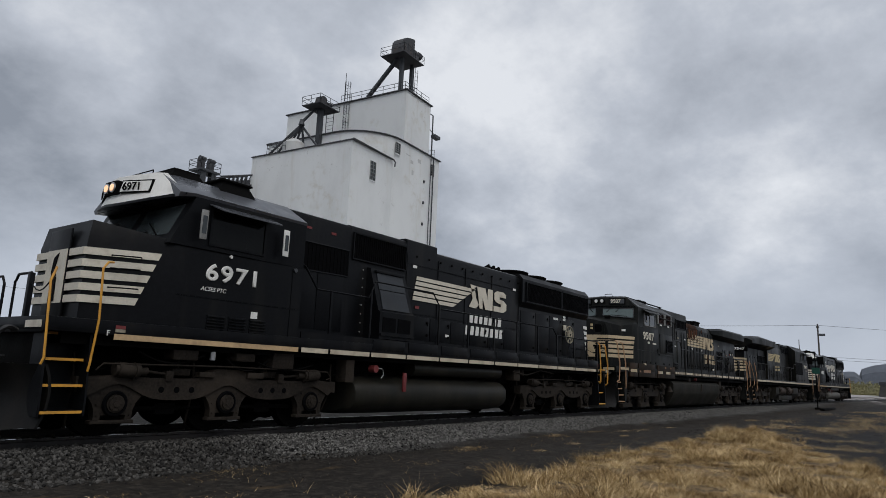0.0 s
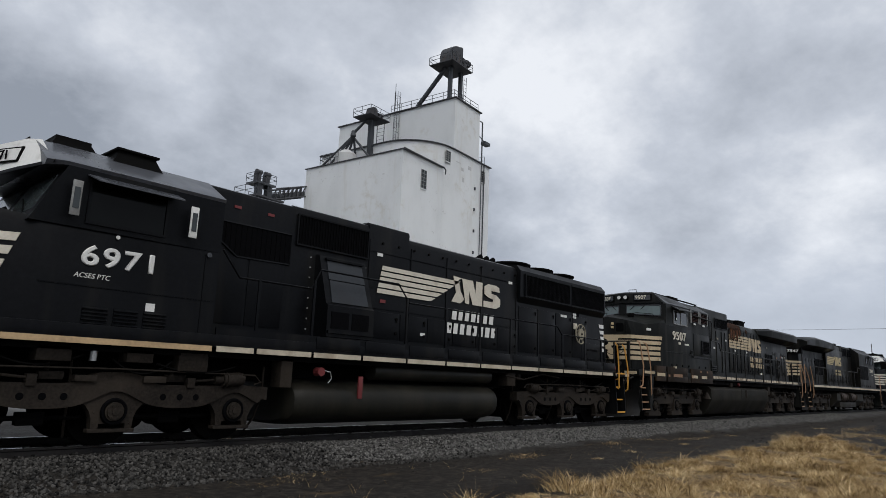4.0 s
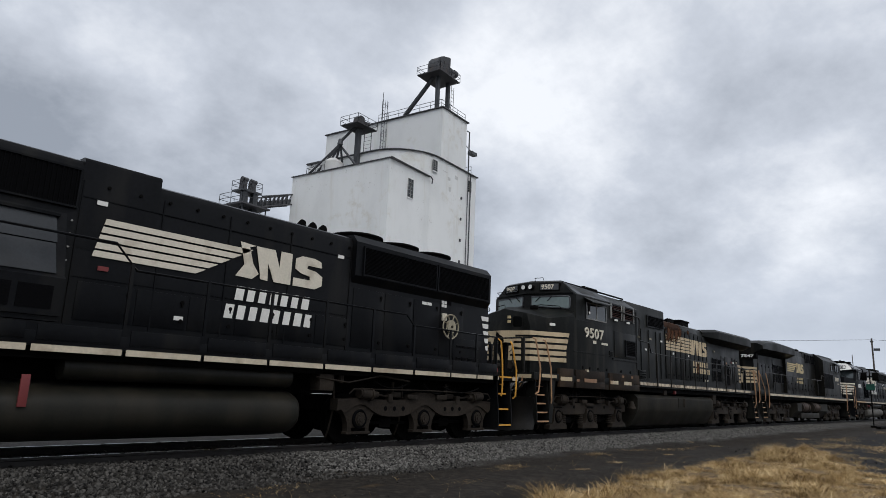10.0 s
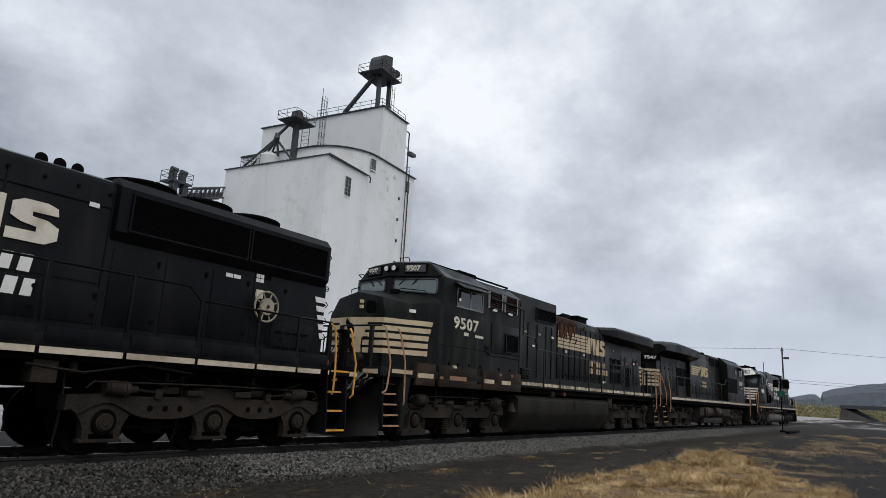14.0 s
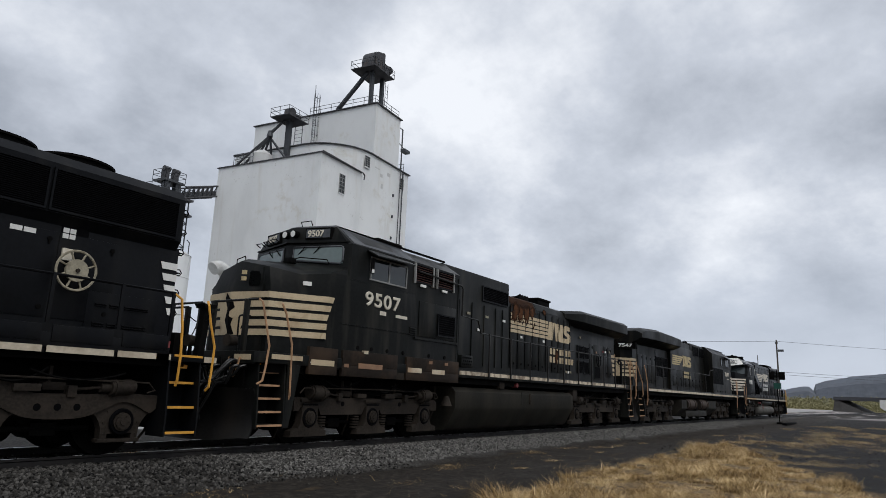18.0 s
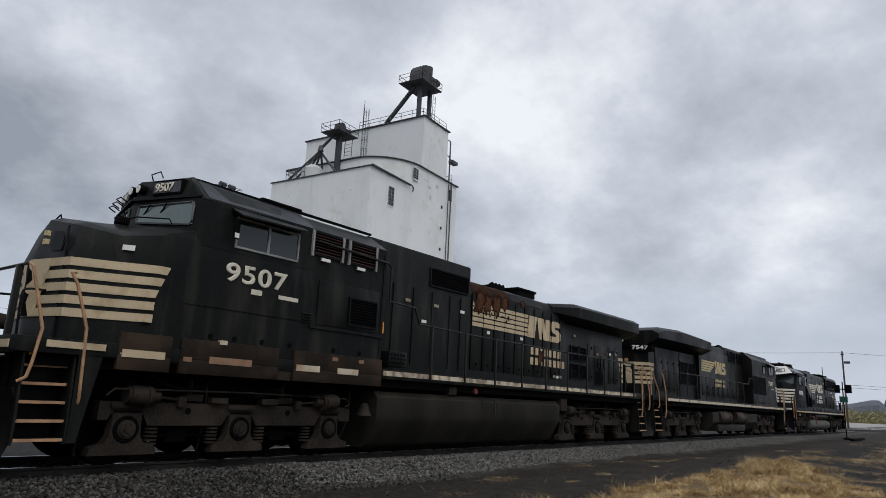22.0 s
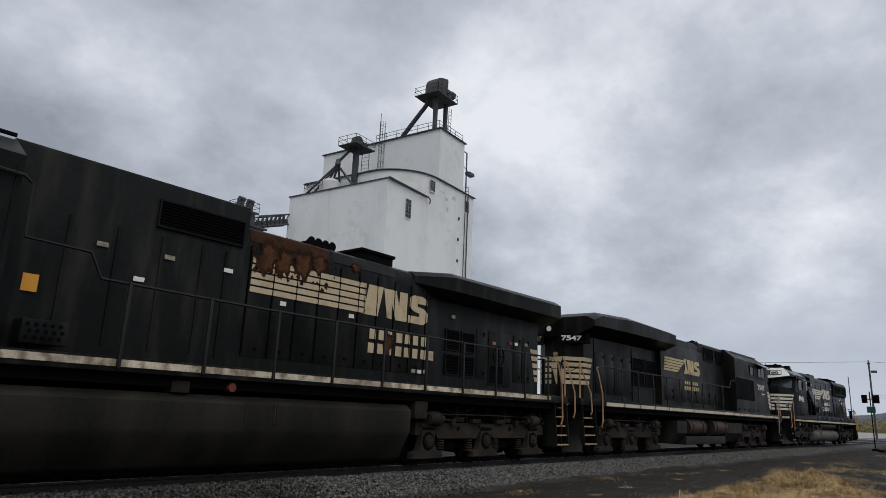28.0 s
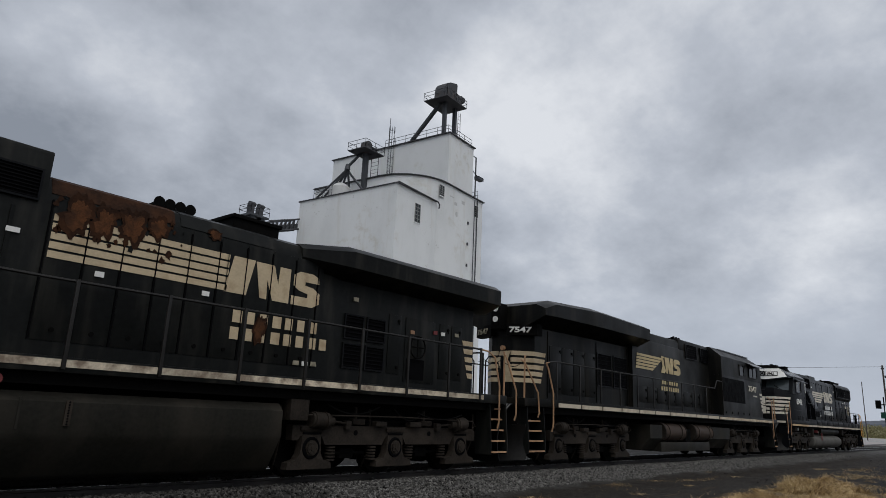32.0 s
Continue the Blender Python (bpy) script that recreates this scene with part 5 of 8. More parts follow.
    truck(root, (17.9, 19.85, 21.8), "arched", 0.51)
    # ends
    front_rail, rear_rail = (YELLOW, YELLOW) if detail else (PINKRAIL, YELLOW)
    step_well(root, 4.05, 4.62, 1.56, front_rail)
    step_well(root, 22.36, 22.9, 1.56, rear_rail, z_low=0.35)
    part("step_edge", box(B(), 22.37, 22.89, -1.545, -1.528, 1.515, 1.55), rear_rail, root)
    # dark box added round the draft gear to fill the shaded gap by the steps
    part("draft_gap_fill", box(B(), 22.33, 23.0, -1.05, 1.05, 0.40, 1.46, 0.03), DARK, root)
    for a, c in ((22.05, 22.30), (22.92, 23.16)):
        part("sill_stripe", box(B(), a, c, -1.55, -1.542, 1.45, 1.54), SILLCREAM, root)
    part("small_placard", box(B(), 22.56, 22.72, -1.40, -1.39, 1.34, 1.40), ORANGE, root)
    part("small_placard", box(B(), 22.14, 22.26, -1.55, -1.538, 1.64, 1.74), RED, root)
    for x, y in ((23.12, -0.9), (23.12, 0.9)):
        lamp = part("platform_light", cyl(B(), (x - 0.12, y, 1.83), (x + 0.06, y, 1.83), 0.105, 18, 0.085), GRIME, root)
        part("light_bracket", box(B(), x - 0.06, x - 0.02, y - 0.03, y + 0.03, 1.54, 1.76), DARK, lamp)
    part("junction_box", box(B(), 22.84, 23.0, -0.78, -0.62, 1.55, 1.95, 0.02), DARK, root)
    pilot(root, 3.95, -1, P)
    pilot(root, 23.17, 1, P, False, 1.54)
    coupler(root, 3.4, -1)
    coupler(root, 23.36, 1)
    end_rails(root, 4.0, -1, BLACK, BLACK, 0.75, 2.36)
    end_rails(root, 23.1, 1, BLACK, None, 0.7, 2.42)
    bm = prism(B(), [(23.02, 1.54), (23.14, 1.54), (23.19, 2.38), (23.07, 2.38)], "y", -1.22, -1.08)
    part("end_stand", prism(bm, [(23.03, 2.38), (23.22, 2.38), (23.27, 2.45), (22.99, 2.45)], "y", -1.28, -1.02), DARK, root)
    part("side_grab", tube(B(), [(4.62, -1.52, 0.98), (4.62, -1.55, 1.07), (4.67, -1.55, 1.72), (4.63, -1.55, 2.47), (4.70, -1.54, 2.57), (4.84, -1.4, 2.60)], 0.017), front_rail, root)
    part("side_grab", tube(B(), [(3.98, -1.53, 1.06), (4.0, -1.56, 1.15), (3.94, -1.56, 2.2), (4.02, -1.5, 2.4)], 0.017), front_rail, root)
    part("side_grab", tube(B(), [(22.46, -1.52, 1.06), (22.46, -1.55, 1.14), (22.47, -1.55, 1.55), (22.44, -1.55, 1.96), (22.37, -1.55, 2.42), (22.27, -1.5, 2.50)], 0.022), rear_rail, root)
    part("side_grab", tube(B(), [(23.05, -1.48, 1.0), (23.06, -1.55, 1.06), (23.08, -1.55, 1.32), (23.09, -1.55, 1.72), (22.96, -1.55, 2.11), (22.91, -1.53, 2.38), (22.94, -1.45, 2.46)], 0.022), rear_rail, root)
    return root


HEADLAMP = glowing("lit_headlamp", (1.0, 0.58, 0.34), 0.9)


def loco_ge(base, number, label):
    """Six-axle engine with a blunt wide cab, a boxy rear radiator wing and rust on its hood; its front looks towards -x."""
    root = thing("locomotive", label, "locomotive", (base, TRACK_Y, 0), "locomotives of the train")
    Base.at = Vector((base, 0, 0))
    P = OLD
    deck(root, 23.95, 44.95, P)
    # cab: a nose with a peaked top, then an upper part whose front is swept back to both sides
    half = [(24.56, 0.0), (24.74, 0.90), (25.26, 1.18), (25.76, 1.50), (28.72, 1.50)]

    def ring(pts):
        return pts + [(x, -y, z) for x, y, z in pts[:0:-1]]

    bm = B()
    loft(bm, [ring([(x, y, 1.50) for x, y in half]), ring([(x, y, 3.02) for x, y in half]),
              ring([(24.70, 0.0, 3.60), (24.82, 0.72, 3.46), (25.27, 1.17, 3.34), (25.78, 1.50, 3.42), (28.72, 1.50, 3.60)]),
              ring([(24.86, 0.0, 3.67), (24.96, 0.70, 3.53), (25.36, 1.12, 3.40), (25.82, 1.47, 3.46), (28.72, 1.50, 3.64)]),
              ring([(25.90, 0.0, 3.78), (26.00, 0.45, 3.76), (26.22, 1.12, 3.70), (26.32, 1.46, 3.62), (28.72, 1.50, 3.70)])])
    cab = part("cab", bm, P, root, "weathered black wide cab with cream bands")
    bm = B()
    loft(bm, [ring([(25.90, 0.0, 3.40), (26.30, 1.444, 3.40), (26.34, 1.505, 3.40), (28.72, 1.505, 3.40)]), ring([(25.93, 0.0, 4.16), (26.30, 1.444, 4.16), (26.36, 1.505, 4.18), (28.72, 1.505, 4.18)]),
              ring([(26.00, 0.0, 4.60), (26.30, 1.06, 4.58), (26.40, 0.98, 4.62), (28.72, 0.98, 4.57)]), ring([(26.16, 0.0, 4.66), (26.40, 0.96, 4.65), (26.46, 0.94, 4.65), (28.72, 0.94, 4.59)])])
    up = part("cab_upper", bm, P, cab)
    # thin plate on the roof slope, either side, its grey painting the reflected sky
    for s in (-1, 1):
        bm = loft(B(), [[(26.44, s * 1.48, 4.21), (26.46, s * 0.99, 4.615), (26.46, s * 0.99, 4.60), (26.44, s * 1.46, 4.19)], [(28.70, s * 1.50, 4.205), (28.70, s * 0.99, 4.575), (28.70, s * 0.99, 4.56), (28.70, s * 1.47, 4.18)]])
        part("roof_sheen", bm, LID, up, "sloped roof side with sky reflection painted grey")
    # windscreens, swept back with the front
    fx = lambda y: 25.885 + 0.40 * abs(y) / 1.44
    for s in (-1, 1):
        y0, y1 = s * 0.16, s * 1.34
        bm = loft(B(), [[(fx(y0), y0, 3.82), (fx(y1), y1, 3.74), (fx(y1) + 0.03, y1, 3.74), (fx(y0) + 0.03, y0, 3.82)], [(fx(y0) + 0.025, y0, 4.12), (fx(y1) + 0.01, y1, 4.12), (fx(y1) + 0.04, y1, 4.12), (fx(y0) + 0.055, y0, 4.12)]])
        ws = part("windscreen", bm, PALEGLASS, up, "swept-back windscreen with pale rubber seal")
        ring4 = [(fx(y0), y0, 3.83), (fx(y1), y1 - s * 0.05, 3.74), (fx(y1), y1, 3.80), (fx(y1) + 0.01, y1, 4.06), (fx(y1), y1 - s * 0.05, 4.12), (fx(y0) + 0.02, y0, 4.12), (fx(y0), y0, 3.83)]
        part("windscreen_seal", tube(B(), ring4, 0.022, 5), STEEL, ws)
        for k in (0.45, 0.8):
            yk = s * k
            part("wiper", tube(B(), [(fx(yk) - 0.02, yk, 4.12), (fx(yk) - 0.03, yk - s * 0.12, 4.0), (fx(yk) - 0.025, yk - s * 0.2, 3.94)], 0.012, 5), DARK, ws)
    # number boards and headlights on the brow
    bx = lambda y: 25.955 + 0.27 * abs(y)
    for s in (-1, 1):
        ya, yb = s * 0.40, s * 1.02
        slabq = lambda o, e, z0, z1: [[(bx(ya) - o, ya + s * e, z0), (bx(yb) - o, yb - s * e, z0), (bx(yb) + 0.06, yb - s * e, z0), (bx(ya) + 0.06, ya + s * e, z0)], [(bx(ya) - o, ya + s * e, z1), (bx(yb) - o, yb - s * e, z1), (bx(yb) + 0.06, yb - s * e, z1), (bx(ya) + 0.06, ya + s * e, z1)]]
        nb = part("number_board", loft(B(), slabq(0.04, 0.0, 4.30, 4.55)), DARK, up)
        part("number_face", loft(B(), slabq(0.048, 0.03, 4.33, 4.52)), STEEL, nb)
        yl = 0.94 if s > 0 else -0.46
        letters("board_number", number, 0.20, (bx(yl) - 0.054, yl, 4.355), CREAM, nb, (90, 0, -90 - s * 15), bold=0.006)
    for yc in (-0.13, 0.13):
        hl = part("headlight", cyl(B(), (25.90, yc, 4.43), (26.05, yc, 4.43), 0.085, 16), DARK, up)
        part("lens", cyl(B(), (25.892, yc, 4.43), (25.902, yc, 4.43), 0.07, 16), WHITE, hl)
    part("brow_lip", loft(B(), [[(25.86, 0, 4.22), (26.28, 1.44, 4.20), (26.34, 1.44, 4.20), (25.95, 0, 4.22)], [(25.86, 0, 4.25), (26.28, 1.44, 4.23), (26.34, 1.44, 4.23), (25.95, 0, 4.25)]]), P, up)
    part("brow_lip", loft(B(), [[(25.86, 0, 4.22), (26.28, -1.44, 4.20), (26.34, -1.44, 4.20), (25.95, 0, 4.22)], [(25.86, 0, 4.25), (26.28, -1.44, 4.23), (26.34, -1.44, 4.23), (25.95, 0, 4.25)]]), P, up)
    part("grab_iron", tube(B(), [(26.1, -0.2, 4.62), (26.06, -0.2, 4.72), (26.06, -0.5, 4.72), (26.12, -0.5, 4.62)], 0.012, 5), DARK, up)
    for k in range(3):
        part("grab_iron", tube(B(), [(25.98 + 0.1 * k, 0.35 + 0.35 * k, 4.28), (25.85 + 0.1 * k, 0.35 + 0.35 * k, 4.34), (25.87 + 0.1 * k, 0.55 + 0.35 * k, 4.34), (26.0 + 0.1 * k, 0.55 + 0.35 * k, 4.28)], 0.012, 5), DARK, up)
    part("roof_vent", box(B(), 26.75, 27.5, -0.85, 0.6, 4.62, 4.68, 0.02), DARK, cab)
    part("roof_vent", box(B(), 27.8, 28.75, -1.0, -0.1, 4.58, 4.68, 0.03), DARK, cab, "black roof air-conditioner")
    part("roof_edge", box(B(), 26.45, 30.7, -1.0, -0.95, 4.585, 4.63), DARK, cab)
    # side windows in pale metal frames, visor
    cab_window(cab, 27.02, 28.30, 3.52, 3.98, -1.508, FRAMEGREY)
    bm = B()
    loft(bm, [[(26.85, -1.49, 4.16), (28.45, -1.49, 4.16), (28.45, -1.49, 4.13), (26.85, -1.49, 4.13)], [(26.9, -1.78, 4.0), (28.3, -1.78, 4.04), (28.3, -1.78, 4.01), (26.9, -1.78, 3.97)]])
    part("sun_visor", bm, P, cab)
    part("mirror", box(B(), 26.86, 26.96, -1.66, -1.62, 3.6, 3.95, 0.01), DARK, cab)
    part("mirror_face", box(B(), 26.87, 26.95, -1.665, -1.66, 3.62, 3.70), WHITE, cab)
    # nose: door, lamps, bands that wrap round the corners
    prow = lambda y: 24.56 + 0.2 * abs(y)

    def on_prow(pts, out, thick=0.012):
        """A plate whose corners, as (y, z), lie on the slanting faces of the nose."""
        bm = prism(B(), pts, "x", 0.0, thick)
        for v in bm.verts:
            v.co.x += prow(v.co.y) - out
        return bm

    for z in (3.16, 3.29):
        part("nose_lamp", on_prow([(-0.30, z), (-0.22, z), (-0.22, z + 0.08), (-0.30, z + 0.08)], 0.05, 0.05), OCHRE, cab)
    part("door_window", on_prow([(-0.62, 3.05), (-0.40, 3.05), (-0.38, 3.10), (-0.38, 3.32), (-0.42, 3.36), (-0.60, 3.34), (-0.64, 3.28), (-0.64, 3.10)], 0.012), DARKGLASS, cab)
    part("nose_seam", on_prow([(-0.80, 1.75), (-0.77, 1.75), (-0.70, 3.42), (-0.73, 3.42)], 0.02, 0.02), P, cab)
    zs = [2.935 - 0.185 * i for i in range(5)]
    side_stripes(cab, [(24.545, 0.0), (24.725, 0.90), (25.25, 1.18), (25.75, 1.502), (25.93, 1.502)], zs, 0.122, TANCREAM, 0.38)
    for sg in (-1, 1):
        part("nose_panel", on_prow([(0.0, 2.07), (sg * 0.26, 2.07), (sg * 0.50, 2.935), (0.0, 2.935)], 0.034), TANCREAM, cab)
    # dark emblem as a plain bent shape
    for pts in ([(-0.16, 2.08), (0.0, 2.08), (0.0, 2.44), (-0.10, 2.40), (-0.06, 2.28)], [(0.0, 2.14), (0.14, 2.36), (0.08, 2.60), (0.20, 2.80), (0.16, 2.92), (0.0, 2.78)], [(-0.12, 2.62), (0.0, 2.54), (0.0, 2.80), (-0.06, 2.76)]):
        part("nose_emblem", on_prow(pts, 0.042), DARK, cab)
    # looped hoses hung on the end platform
    for y0, m in ((-1.2, PINKRAIL), (-0.95, DARK), (0.7, DARK)):
        pts = [(23.92, y0 + 0.28 * k / 8, 1.60 - 0.34 * math.sin(math.pi * k / 8)) for k in range(9)]
        part("hung_hose", tube(B(), pts, 0.022, 6), m, root)
    part("placard", loft(B(), [[(25.28, -1.22, 3.12), (25.42, -1.31, 3.12), (25.42, -1.33, 3.12), (25.28, -1.24, 3.12)], [(25.28, -1.22, 3.20), (25.42, -1.31, 3.20), (25.42, -1.33, 3.20), (25.28, -1.24, 3.20)]]), WHITE, cab)
    part("ditch_light", box(B(), 25.45, 25.62, -0.62, -0.42, 3.66, 3.78, 0.02), DARK, cab)
    part("nose_rail", tube(B(), [(25.6, -0.5, 3.76), (25.72, -0.62, 3.82), (25.98, -1.15, 3.78), (26.02, -1.18, 3.70)], 0.012, 5), DARK, cab)
    part("nose_rail", tube(B(), [(24.9, 0.4, 3.6), (24.9, 0.4, 3.7), (24.86, 0.1, 3.74), (24.88, 0.1, 3.66)], 0.012, 5), DARK, cab)
    for y in (0.75, 1.05):
        part("grab_iron", tube(B(), [(24.9 + 0.5 * (y - 0.75), y, 3.1), (24.8 + 0.5 * (y - 0.75), y + 0.06, 3.16), (24.85 + 0.5 * (y - 0.75), y + 0.2, 3.1)], 0.014, 5), DARK, cab)
    for s in (-1, 1):
        part("platform_light", cyl(B(), (23.97, s * 0.72, 1.92), (24.16, s * 0.72, 1.92), 0.115, 18, 0.095), GRIME, root)
    # road number, small lettering as a bar
    letters("road_number", number, 0.43, (26.88, -1.508, 2.92), CREAM, cab, (90, 0, 0), stretch=1.34, bold=0.012, label="cream painted road number", space=1.12)
    part("lettering_bar", slab(27.42, 27.64, 2.76, 2.85, -1.503, 0.006), CREAM, cab)
    part("lettering_bar", slab(28.0, 28.44, 2.76, 2.83, -1.503, 0.006), CREAM, cab)
    letters("small_lettering", "F", 0.13, (25.32, -1.55, 1.52), WHITE, root, (90, 0, 0))
    # cabinet behind the cab
    bm = prism(B(), [(-1.5, 1.42), (1.5, 1.42), (1.5, 4.20), (0.98, 4.54), (0.5, 4.58), (-0.5, 4.58), (-0.98, 4.54), (-1.5, 4.20)], "x", 28.72, 30.72)
    cabinet = part("equipment_cabinet", bm, P, root, "black equipment cabinet with louvred openings")
    for x0 in (28.67, 29.62):
        grille(cabinet, x0, x0 + 0.72, 3.74, 4.14, -1.503, True, 7, None, REDSLAT)
        part("opening_post", box(B(), x0 + 0.72, x0 + 0.77, -1.555, -1.503, 3.68, 4.18), FRAMEGREY, cabinet)
        part("opening_post", box(B(), x0 - 0.04, x0, -1.555, -1.503, 3.68, 4.18), FRAMEGREY, cabinet)
        part("placard", box(B(), x0 + 0.2, x0 + 0.42, -1.56, -1.53, 3.62, 3.68), WHITE, cabinet)
    part("cabinet_door", box(B(), 28.9, 30.55, -1.52, -1.503, 2.42, 3.28, 0.012), P, cabinet)
    grille(cabinet, 29.72, 30.45, 2.52, 3.02, -1.522, True, 9)
    louvres(28.55, 28.78, 2.42, 2.62, -1.505, 4, cabinet, P)
    part("rain_gutter", box(B(), 28.75, 30.7, -1.545, -1.503, 2.34, 2.39), P, cabinet)
    part("door_seam", box(B(), 26.2, 28.6, -1.515, -1.503, 2.44, 2.46), P, cab)
    part("door_seam", box(B(), 30.64, 30.66, -1.515, -1.503, 1.5, 4.1), P, cabinet)
    # skirt under the cab, with its broken cream bands
    for a, c in ((25.3, 26.1), (26.25, 28.1), (28.45, 30.72)):
        part("skirt", box(B(), a, c, -1.556, -1.47, 1.365, 1.585, 0.006), SKIRT, root, "brown-dusted lower side panel")
        part("side_panel", box(B(), a, c, -1.554, -1.47, 1.59, 1.90, 0.006), SKIRT, root)
    for a, c, m in ((25.35, 26.0, TANCREAM), (26.75, 27.55, BROWNBAND), (28.5, 29.05, RUSTCREAM), (29.5, 30.05, RUSTCREAM)):
        part("sill_stripe", box(B(), a, c, -1.566, -1.554, 1.545, 1.655), m, root)
    for x, z, m in ((26.9, 1.86, RUSTCREAM), (29.35, 1.78, BROWNBAND), (30.05, 1.78, BROWNBAND), (26.3, 1.55, BROWNBAND)):
        part("small_placard", box(B(), x, x + 0.14, -1.566, -1.503, z, z + 0.07), m, root)
    for x in (26.75, 27.2, 27.75, 28.35, 29.4, 30.1):
        part("jacking_hole", cyl(B(), (x, -1.5, 1.98), (x, -1.515, 1.98), 0.045, 12), DARK, root)
    bm = box(B(), 28.12, 28.42, -1.53, -1.40, 1.36, 1.6, 0.01)
    part("latch_box", bm, GRIME, root)
    part("sill_stripe", box(B(), 24.35, 25.12, -1.56, -1.545, 1.60, 1.69), TANCREAM, root)
    # tall hood behind the cabinet
    hood = part("hood", hood_shell(30.72, 34.5, 0.96, 1.72, 4.60, 0.06), P, root, "tall black hood with streaks of dirt")
    grille(hood, 32.85, 34.38, 3.86, 4.26, -0.965, True, 8)
    for x in (31.55, 32.25, 32.95, 33.65, 34.1):
        part("hood_rib", box(B(), x, x + 0.05, -0.985, -0.958, 1.9, 3.7), P, hood)
    for x, z, m in ((31.97, 3.33, WORNCREAM), (33.02, 3.34, WORNCREAM), (34.09, 3.33, WHITE), (32.58, 2.91, WHITE)):
        part("small_placard", box(B(), x, x + 0.17, -0.99, -0.975, z, z + 0.07), m, hood)
    part("orange_placard", box(B(), 31.10, 31.30, -0.985, -0.968, 2.52, 2.76), ORANGE, hood, "orange warning placard")
    bm = box(B(), 31.06, 31.64, -1.42, -1.05, 1.80, 2.12, 0.02)
    crate = part("perforated_box", bm, P, root, "black box with round holes")
    for i in range(5):
        for j in range(3):
            part("hole", cyl(B(), (31.13 + 0.10 * i + 0.03 * (j % 2), -1.42, 1.88 + 0.085 * j), (31.13 + 0.10 * i + 0.03 * (j % 2), -1.43, 1.88 + 0.085 * j), 0.026, 10), MESHSHADE, crate)
    # rusty middle hood with many narrow doors
    hood2 = part("hood", hood_shell(34.5, 39.5, 0.96, 1.72, 4.30, 0.30), P, root, "rust-streaked hood with narrow doors")
    for i in range(9):
        x = 34.62 + 0.53 * i
        part("hood_door", box(B(), x, x + 0.49, -0.972, -0.958, 1.95, 3.96, 0.006), P, hood2)
        part("latch", cyl(B(), (x + 0.25, -0.97, 2.1), (x + 0.25, -0.99, 2.1), 0.035, 10), DARK, hood2)
    emblem(hood2, 34.64, 3.71, 2.80, 0.66, -0.974, TANCREAM, 0.0, 0.0, None)
    part("emblem_block", quad_plate([(37.40, 3.07), (37.82, 3.07), (37.95, 3.71), (37.52, 3.71)], -0.974), TANCREAM, hood2)
    for i in range(10):
        part("door_gap", box(B(), 34.585 + 0.53 * i, 34.605 + 0.53 * i, -0.987, -0.955, 1.95, 3.9), MESHSHADE, hood2)
    emblem(hood2, 37.40, 3.71, 0.02, 0.66, -0.974, TANCREAM, 0.0, 0.0, (37.62, 3.70, 1.836, 0.64), False)
    word_bars(hood2, 37.62, 2.58, 0.21, 1.90, 7, -0.974, TANCREAM, 0.0)
    word_bars(hood2, 37.60, 2.29, 0.21, 2.2, 8, -0.974, TANCREAM, 0.0)
    # rust patches eat into paint and bands
    rng = random.Random(4)
    for cx, cz, rx, rz in ((34.95, 3.76, 0.27, 0.33), (35.33, 3.74, 0.22, 0.28), (35.74, 3.76, 0.27, 0.30), (36.12, 3.84, 0.20, 0.20), (38.17, 2.53, 0.15, 0.28), (37.1, 3.98, 0.16, 0.10)):
        for grow, m, y0 in ((1.0, RUSTDARK, -0.991), (0.70, RUST, -0.994)):
            wob = lambda a, f, o: 0.85 + 0.50 * noise.noise((cx + f * math.cos(a), f * math.sin(a), o)) + 0.34 * noise.noise((cx + 4 * math.cos(a), 4 * math.sin(a), o))
            pts = [(cx + grow * rx * wob(a, 1.1, y0 * 30) * math.cos(a), cz + grow * rz * wob(a, 1.1, y0 * 30) * math.sin(a)) for a in [k * math.pi / 24 for k in range(48)]]
            part("rust_patch", prism(B(), pts, "y", y0, y0 + 0.005), m, hood2, "flaking brown rust")
    # flecks of bare rust scattered round them
    for _ in range(46):
        cx, cz = rng.uniform(34.62, 36.6), 3.98 - 0.62 * rng.random() ** 1.7
        rad = rng.uniform(0.012, 0.05)
        turn = rng.uniform(0, 6.28)
        pts = [(cx + rad * rng.uniform(0.5, 1.5) * math.cos(turn + k * 0.785), cz + rad * rng.uniform(0.6, 1.9) * math.sin(turn + k * 0.785)) for k in range(8)]
        part("rust_fleck", prism(B(), pts, "y", -0.9885, -0.983), RUSTDARK if rng.random() < 0.7 else OLD, hood2)
    prof = [(-0.97, 3.99), (-0.86, 4.22), (-0.64, 4.312), (-0.60, 4.30), (-0.83, 4.2), (-0.94, 3.99)]
    part("rust_band", prism(B(), prof, "x", 34.56, 36.4), RUSTDARK, hood2, "rusted hood shoulder")
    part("rust_band", prism(B(), prof, "x", 36.5, 38.3), OLD, hood2)
    part("exhaust_chimney", box(B(), 37.75, 38.75, -0.42, 0.42, 4.24, 4.60, 0.02), DARK, root, "sooty exhaust stack")
    part("stack_lip", box(B(), 37.71, 38.79, -0.46, 0.46, 4.56, 4.63, 0.01), DARK, root)
    horn(root, 36.62, 4.32, DARK, -0.2, 4)
    # rear hood and overhanging radiator wing
    hood3 = part("hood", hood_shell(39.5, 44.27, 0.96, 1.72, 3.8, 0.04), P, root)
    bm = B()
    wing = lambda x, w, z0, z1: [(x, -0.95, z0 - 0.2), (x, 0.95, z0 - 0.2), (x, w, z0), (x, w, z1 - 0.12), (x, w - 0.18, z1), (x, -w + 0.18, z1), (x, -w, z1 - 0.12), (x, -w, z0)]
